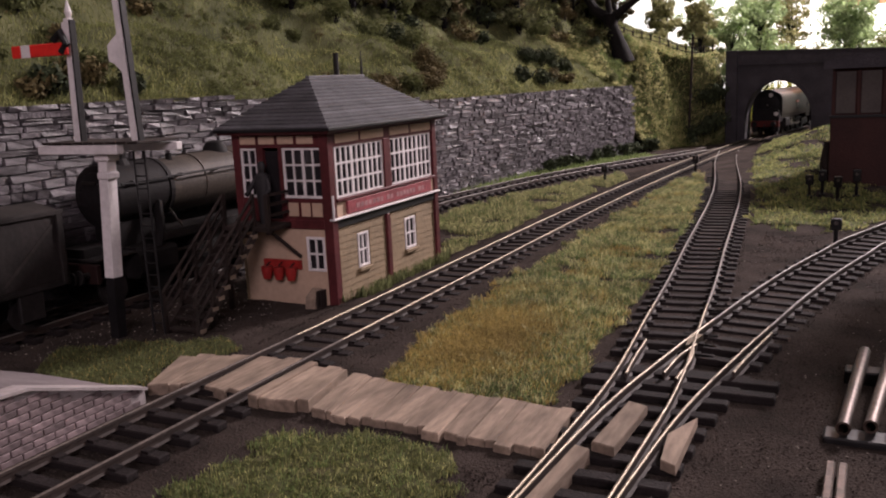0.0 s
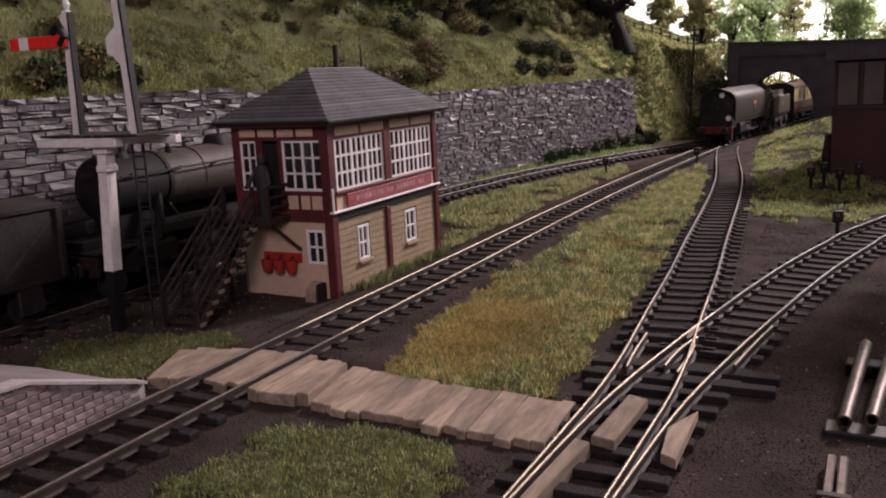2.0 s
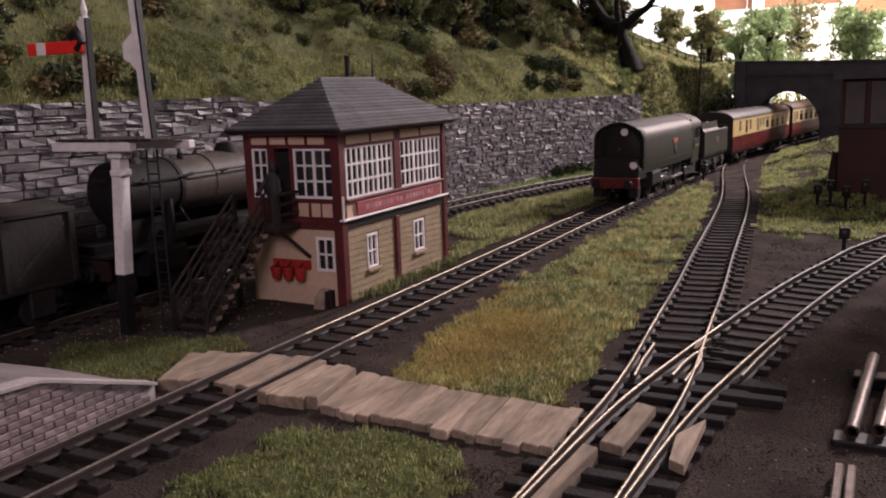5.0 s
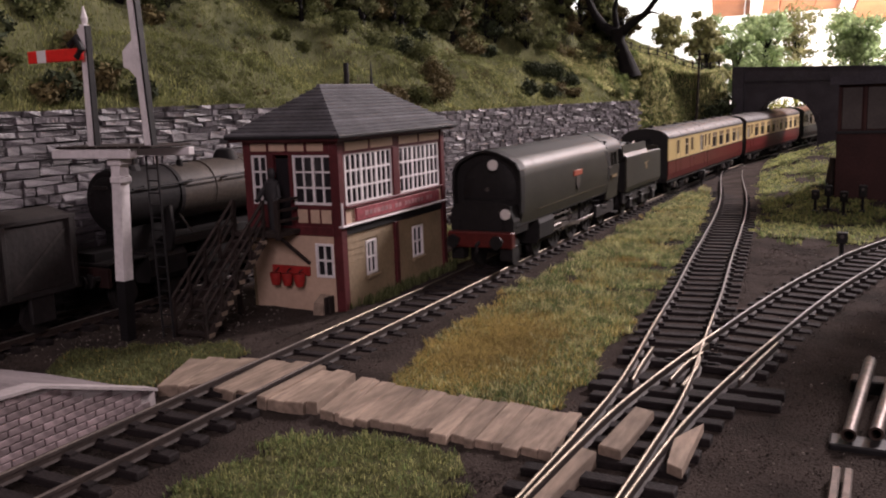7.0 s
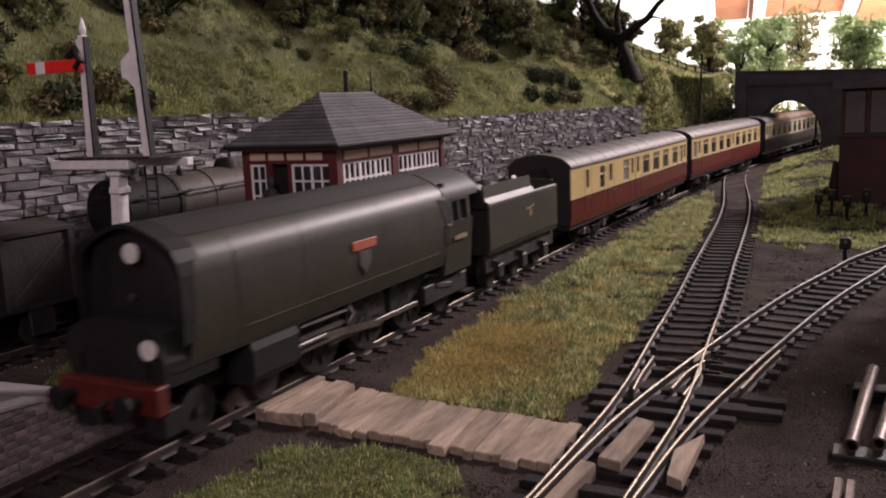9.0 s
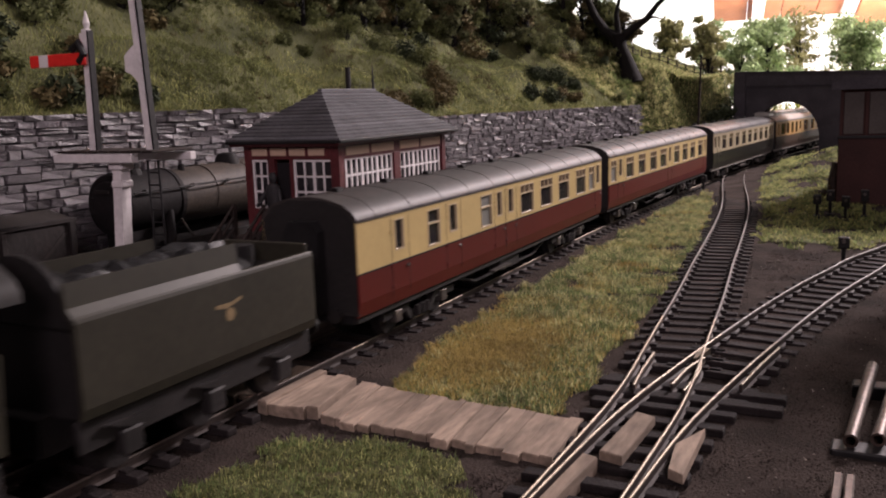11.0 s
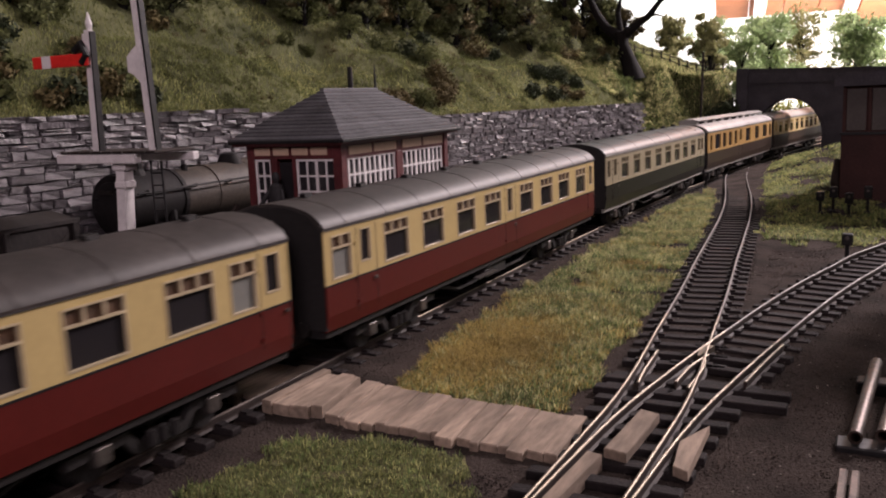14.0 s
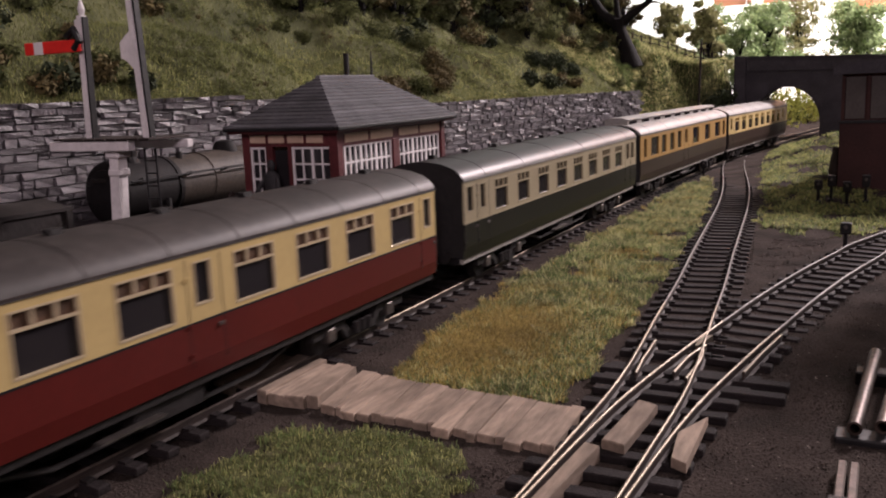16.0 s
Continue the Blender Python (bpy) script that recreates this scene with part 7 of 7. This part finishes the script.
def tree(x, y, z, height, spread, material, label, seed, size=0.45, clumps=26, dens=70, low=0.45):
    rng = random.Random(seed)
    t = placed("tree", x, y, z, label, "tree", "trees behind the bank")
    trunk = Mesh()
    trunk.tube([(x, y, z - 0.5), (x + 0.1, y, z + height * 0.35), (x, y, z + height * 0.8)], [0.35, 0.25, 0.08], 8)
    crown = Mesh()
    for k in range(clumps):
        h = rng.uniform(low, 1.0)
        w = spread * (1 - (h - 0.5) ** 2 * 1.8) * rng.uniform(0.25, 1.0)
        a = rng.uniform(0, 6.28)
        p = (x + w * math.cos(a), y + w * math.sin(a), z + height * h)
        trunk.tube([(x, y, z + height * max(0.02, h - 0.22)), p], [0.09, 0.02], 5)
        leaf_clump(crown, *p, spread * rng.uniform(0.25, 0.42), dens, rng, size, 0.75)
    part("trunk", trunk, M_BARK, t)
    part("crown", crown, material, t)


rng1 = random.Random(5)
for i in range(84):
    y = -4 + i * 0.92 + rng1.uniform(-0.8, 0.8)
    u = 12.5 + rng1.uniform(-1.5, 6.5) - (2.0 if y > 60 else 0)
    x = edge_x(y) - u
    tree(x, y, bank_height(x, y) - 0.3, rng1.uniform(4.0, 7.0), rng1.uniform(1.8, 2.8), (M_LEAFT, M_LEAF2, M_LEAFT, M_LEAFB)[i % 4], "dark bushy tree on the upper embankment", 700 + i, 0.22, 24, 70, 0.08)
for i, (x, y, h) in enumerate(((-17.5, 80, 6.0), (-16.0, 82, 5.6), (-14.8, 83.5, 5.2), (-13.4, 84.5, 4.6), (-12.2, 86, 4.0), (-15.4, 86, 6.0), (-18.5, 84, 7.0))):
    tree(x, y, bank_height(x, y) - 0.3, h, 2.1, (M_LEAF2, M_LEAFB, M_LEAFT)[i % 3], "bushy tree beside the fence on the bank top", 800 + i, 0.22, 26, 90, 0.08)
# trees over the bridge and on the bank top
for i, (x, y, z, h, s, m) in enumerate(((-5, 152, -0.4, 20.5, 5.5, M_LEAFG), (2, 148, -0.4, 21, 5.5, M_OLIVE), (9, 152, -0.4, 19.5, 5.5, M_LEAFG), (21, 122, -0.4, 15, 4.6, M_LEAFG), (-12, 140, -0.4, 20, 5.0, M_LEAFG), (-4.5, 98, -0.4, 17.5, 2.6, M_OLIVE), (1.0, 112, -0.4, 17.5, 4.4, M_LEAFG), (-1.5, 104, -0.4, 14.5, 3.0, M_LEAFG), (13.5, 108, -0.4, 16, 4.6, M_LEAFG), (19, 112, -0.4, 13.5, 4.0, M_OLIVE), (24, 110, -0.4, 14.5, 4.0, M_LEAFG), (30, 112, -0.4, 12.5, 4, M_LEAFG), (-9.5, 100, -0.4, 17.5, 2.6, M_OLIVE))):
    tree(x, y, z, h, s, m, "feathery model tree with light green foliage", 500 + i, 0.3, 36, 120)


# a made-up tree out of view beside the branch, added to shade the pipes
tree(19.5, 22.8, -0.4, 10.2, 1.9, M_LEAF, "unseen dark leafy tree added to shade the pipes", 540, 0.3, 70, 170, 0.5)
# thicket on the bank above the open wagon
rng2 = random.Random(88)
for i in range(46):
    y, u = rng2.uniform(-8, 12), rng2.uniform(0.6, 4.0)
    x = edge_x(y) - u
    if vnoise(x, y, 0.16, 51) > -0.45:
        bush(x, y, bank_height(x, y) - 0.1, rng2.uniform(0.5, 1.1), rng2.choice((M_LEAF, M_LEAF2, M_LEAF2, M_LEAFB)), "low dark shrub in a thicket on the embankment", 2000 + i, 0.13)


def build_bare_tree():
    x, y = -10.2, 80
    k = 1.35
    z = bank_height(x, y)
    t = placed("bare_tree", x, y, z, "dark gnarled bare tree with spreading limbs", "tree")
    part("trunk", Mesh().tube([(x + 0.5 * k, y, z - 0.5), (x + 0.1 * k, y, z + 1.2 * k), (x - 0.5 * k, y, z + 2.6 * k), (x - 0.6 * k, y, z + 3.6 * k)], [1.3, 0.85, 0.72, 0.95], 12), M_BARK, t, smooth=True)
    part("limb", Mesh().tube([(x - 0.6 * k, y, z + 3.2 * k), (x - 1.8 * k, y, z + 4.0 * k), (x - 2.6 * k, y, z + 5.2 * k), (x - 3.3 * k, y, z + 6.8 * k), (x - 4.4 * k, y, z + 8.2 * k)], [0.72, 0.52, 0.44, 0.3, 0.16], 10), M_BARK, t, smooth=True)
    part("limb", Mesh().tube([(x - 0.5 * k, y, z + 3.2 * k), (x + 0.6 * k, y, z + 4.0 * k), (x + 1.7 * k, y, z + 4.7 * k), (x + 2.6 * k, y, z + 5.8 * k), (x + 4.2 * k, y, z + 7.0 * k)], [0.6, 0.42, 0.34, 0.27, 0.15], 10), M_BARK, t, smooth=True)
    part("limb", Mesh().tube([(x - 0.6 * k, y, z + 3.4 * k), (x - 0.9 * k, y + 0.4, z + 5.2 * k), (x - 0.5 * k, y + 0.5, z + 7.2 * k)], [0.4, 0.3, 0.1], 10), M_BARK, t)
    for a, b in (((-2.6, 5.2), (-3.8, 5.5)), ((1.7, 4.7), (2.9, 4.6)), ((-3.3, 6.8), (-2.5, 8.0))):
        part("twig", Mesh().tube([(x + a[0] * k, y, z + a[1] * k), (x + (a[0] + b[0]) / 2 * k, y, z + (a[1] + b[1]) / 2 * k + 0.2), (x + b[0] * k, y, z + b[1] * k)], [0.18, 0.12, 0.05], 7), M_BARK, t)


build_bare_tree()


# ---- what moves ----
LOCO_ROWS = [(0, 94.3), (3.5, 56.2), (6.5, 25.2), (7, 20), (7.5, 14.6), (8, 9.2), (8.5, 3.8), (9, -1.5), (11.5, -26.4), (12.5, -36.5), (13, -41.1), (14, -50.9), (15, -60.2), (15.5, -64.6), (16, -69.1)]


def on_main(s):
    """Pose of a bogie pivot at s along the main line."""
    return Vector((main_x(s), s, 0))


def vehicle_rows(behind, length):
    """Rows for a vehicle whose front lies behind the engine's front."""
    ts = [i * 0.5 for i in range(33)]
    # a smooth run through the positions
    t0, s0 = [r[0] for r in LOCO_ROWS], [r[1] for r in LOCO_ROWS]
    c = np.polyfit(t0, s0, 5)
    rows = []
    for t in ts:
        s = float(np.polyval(c, t)) + behind
        a, b = on_main(s + 0.18 * length), on_main(s + 0.82 * length)
        mid, d = (a + b) / 2, b - a
        rows.append((t, cm(mid.x, mid.y, 0, 0, 0, math.degrees(math.atan2(d.y, d.x)) - 90)))
    return rows


def travel(t):
    c = np.polyfit([r[0] for r in LOCO_ROWS], [r[1] for r in LOCO_ROWS], 5)
    return float(np.polyval(c, t))


def wheel_rows(y, r):
    """A wheelset rolls: its turn follows the way that the train has gone."""
    step = 0.08 if r < 0.9 else 0.16
    n = int(round(16 / step))
    s0 = travel(0)
    return [(16 * i / n, cm(0, y, r, math.degrees((s0 - travel(16 * i / n)) / r))) for i in range(n + 1)]


def motions():
    for ob, y, r in WHEELS:
        walk(ob, wheel_rows(y, r))
    for ob, behind, length in TRAIN:
        walk(ob, vehicle_rows(behind, length))


motions()
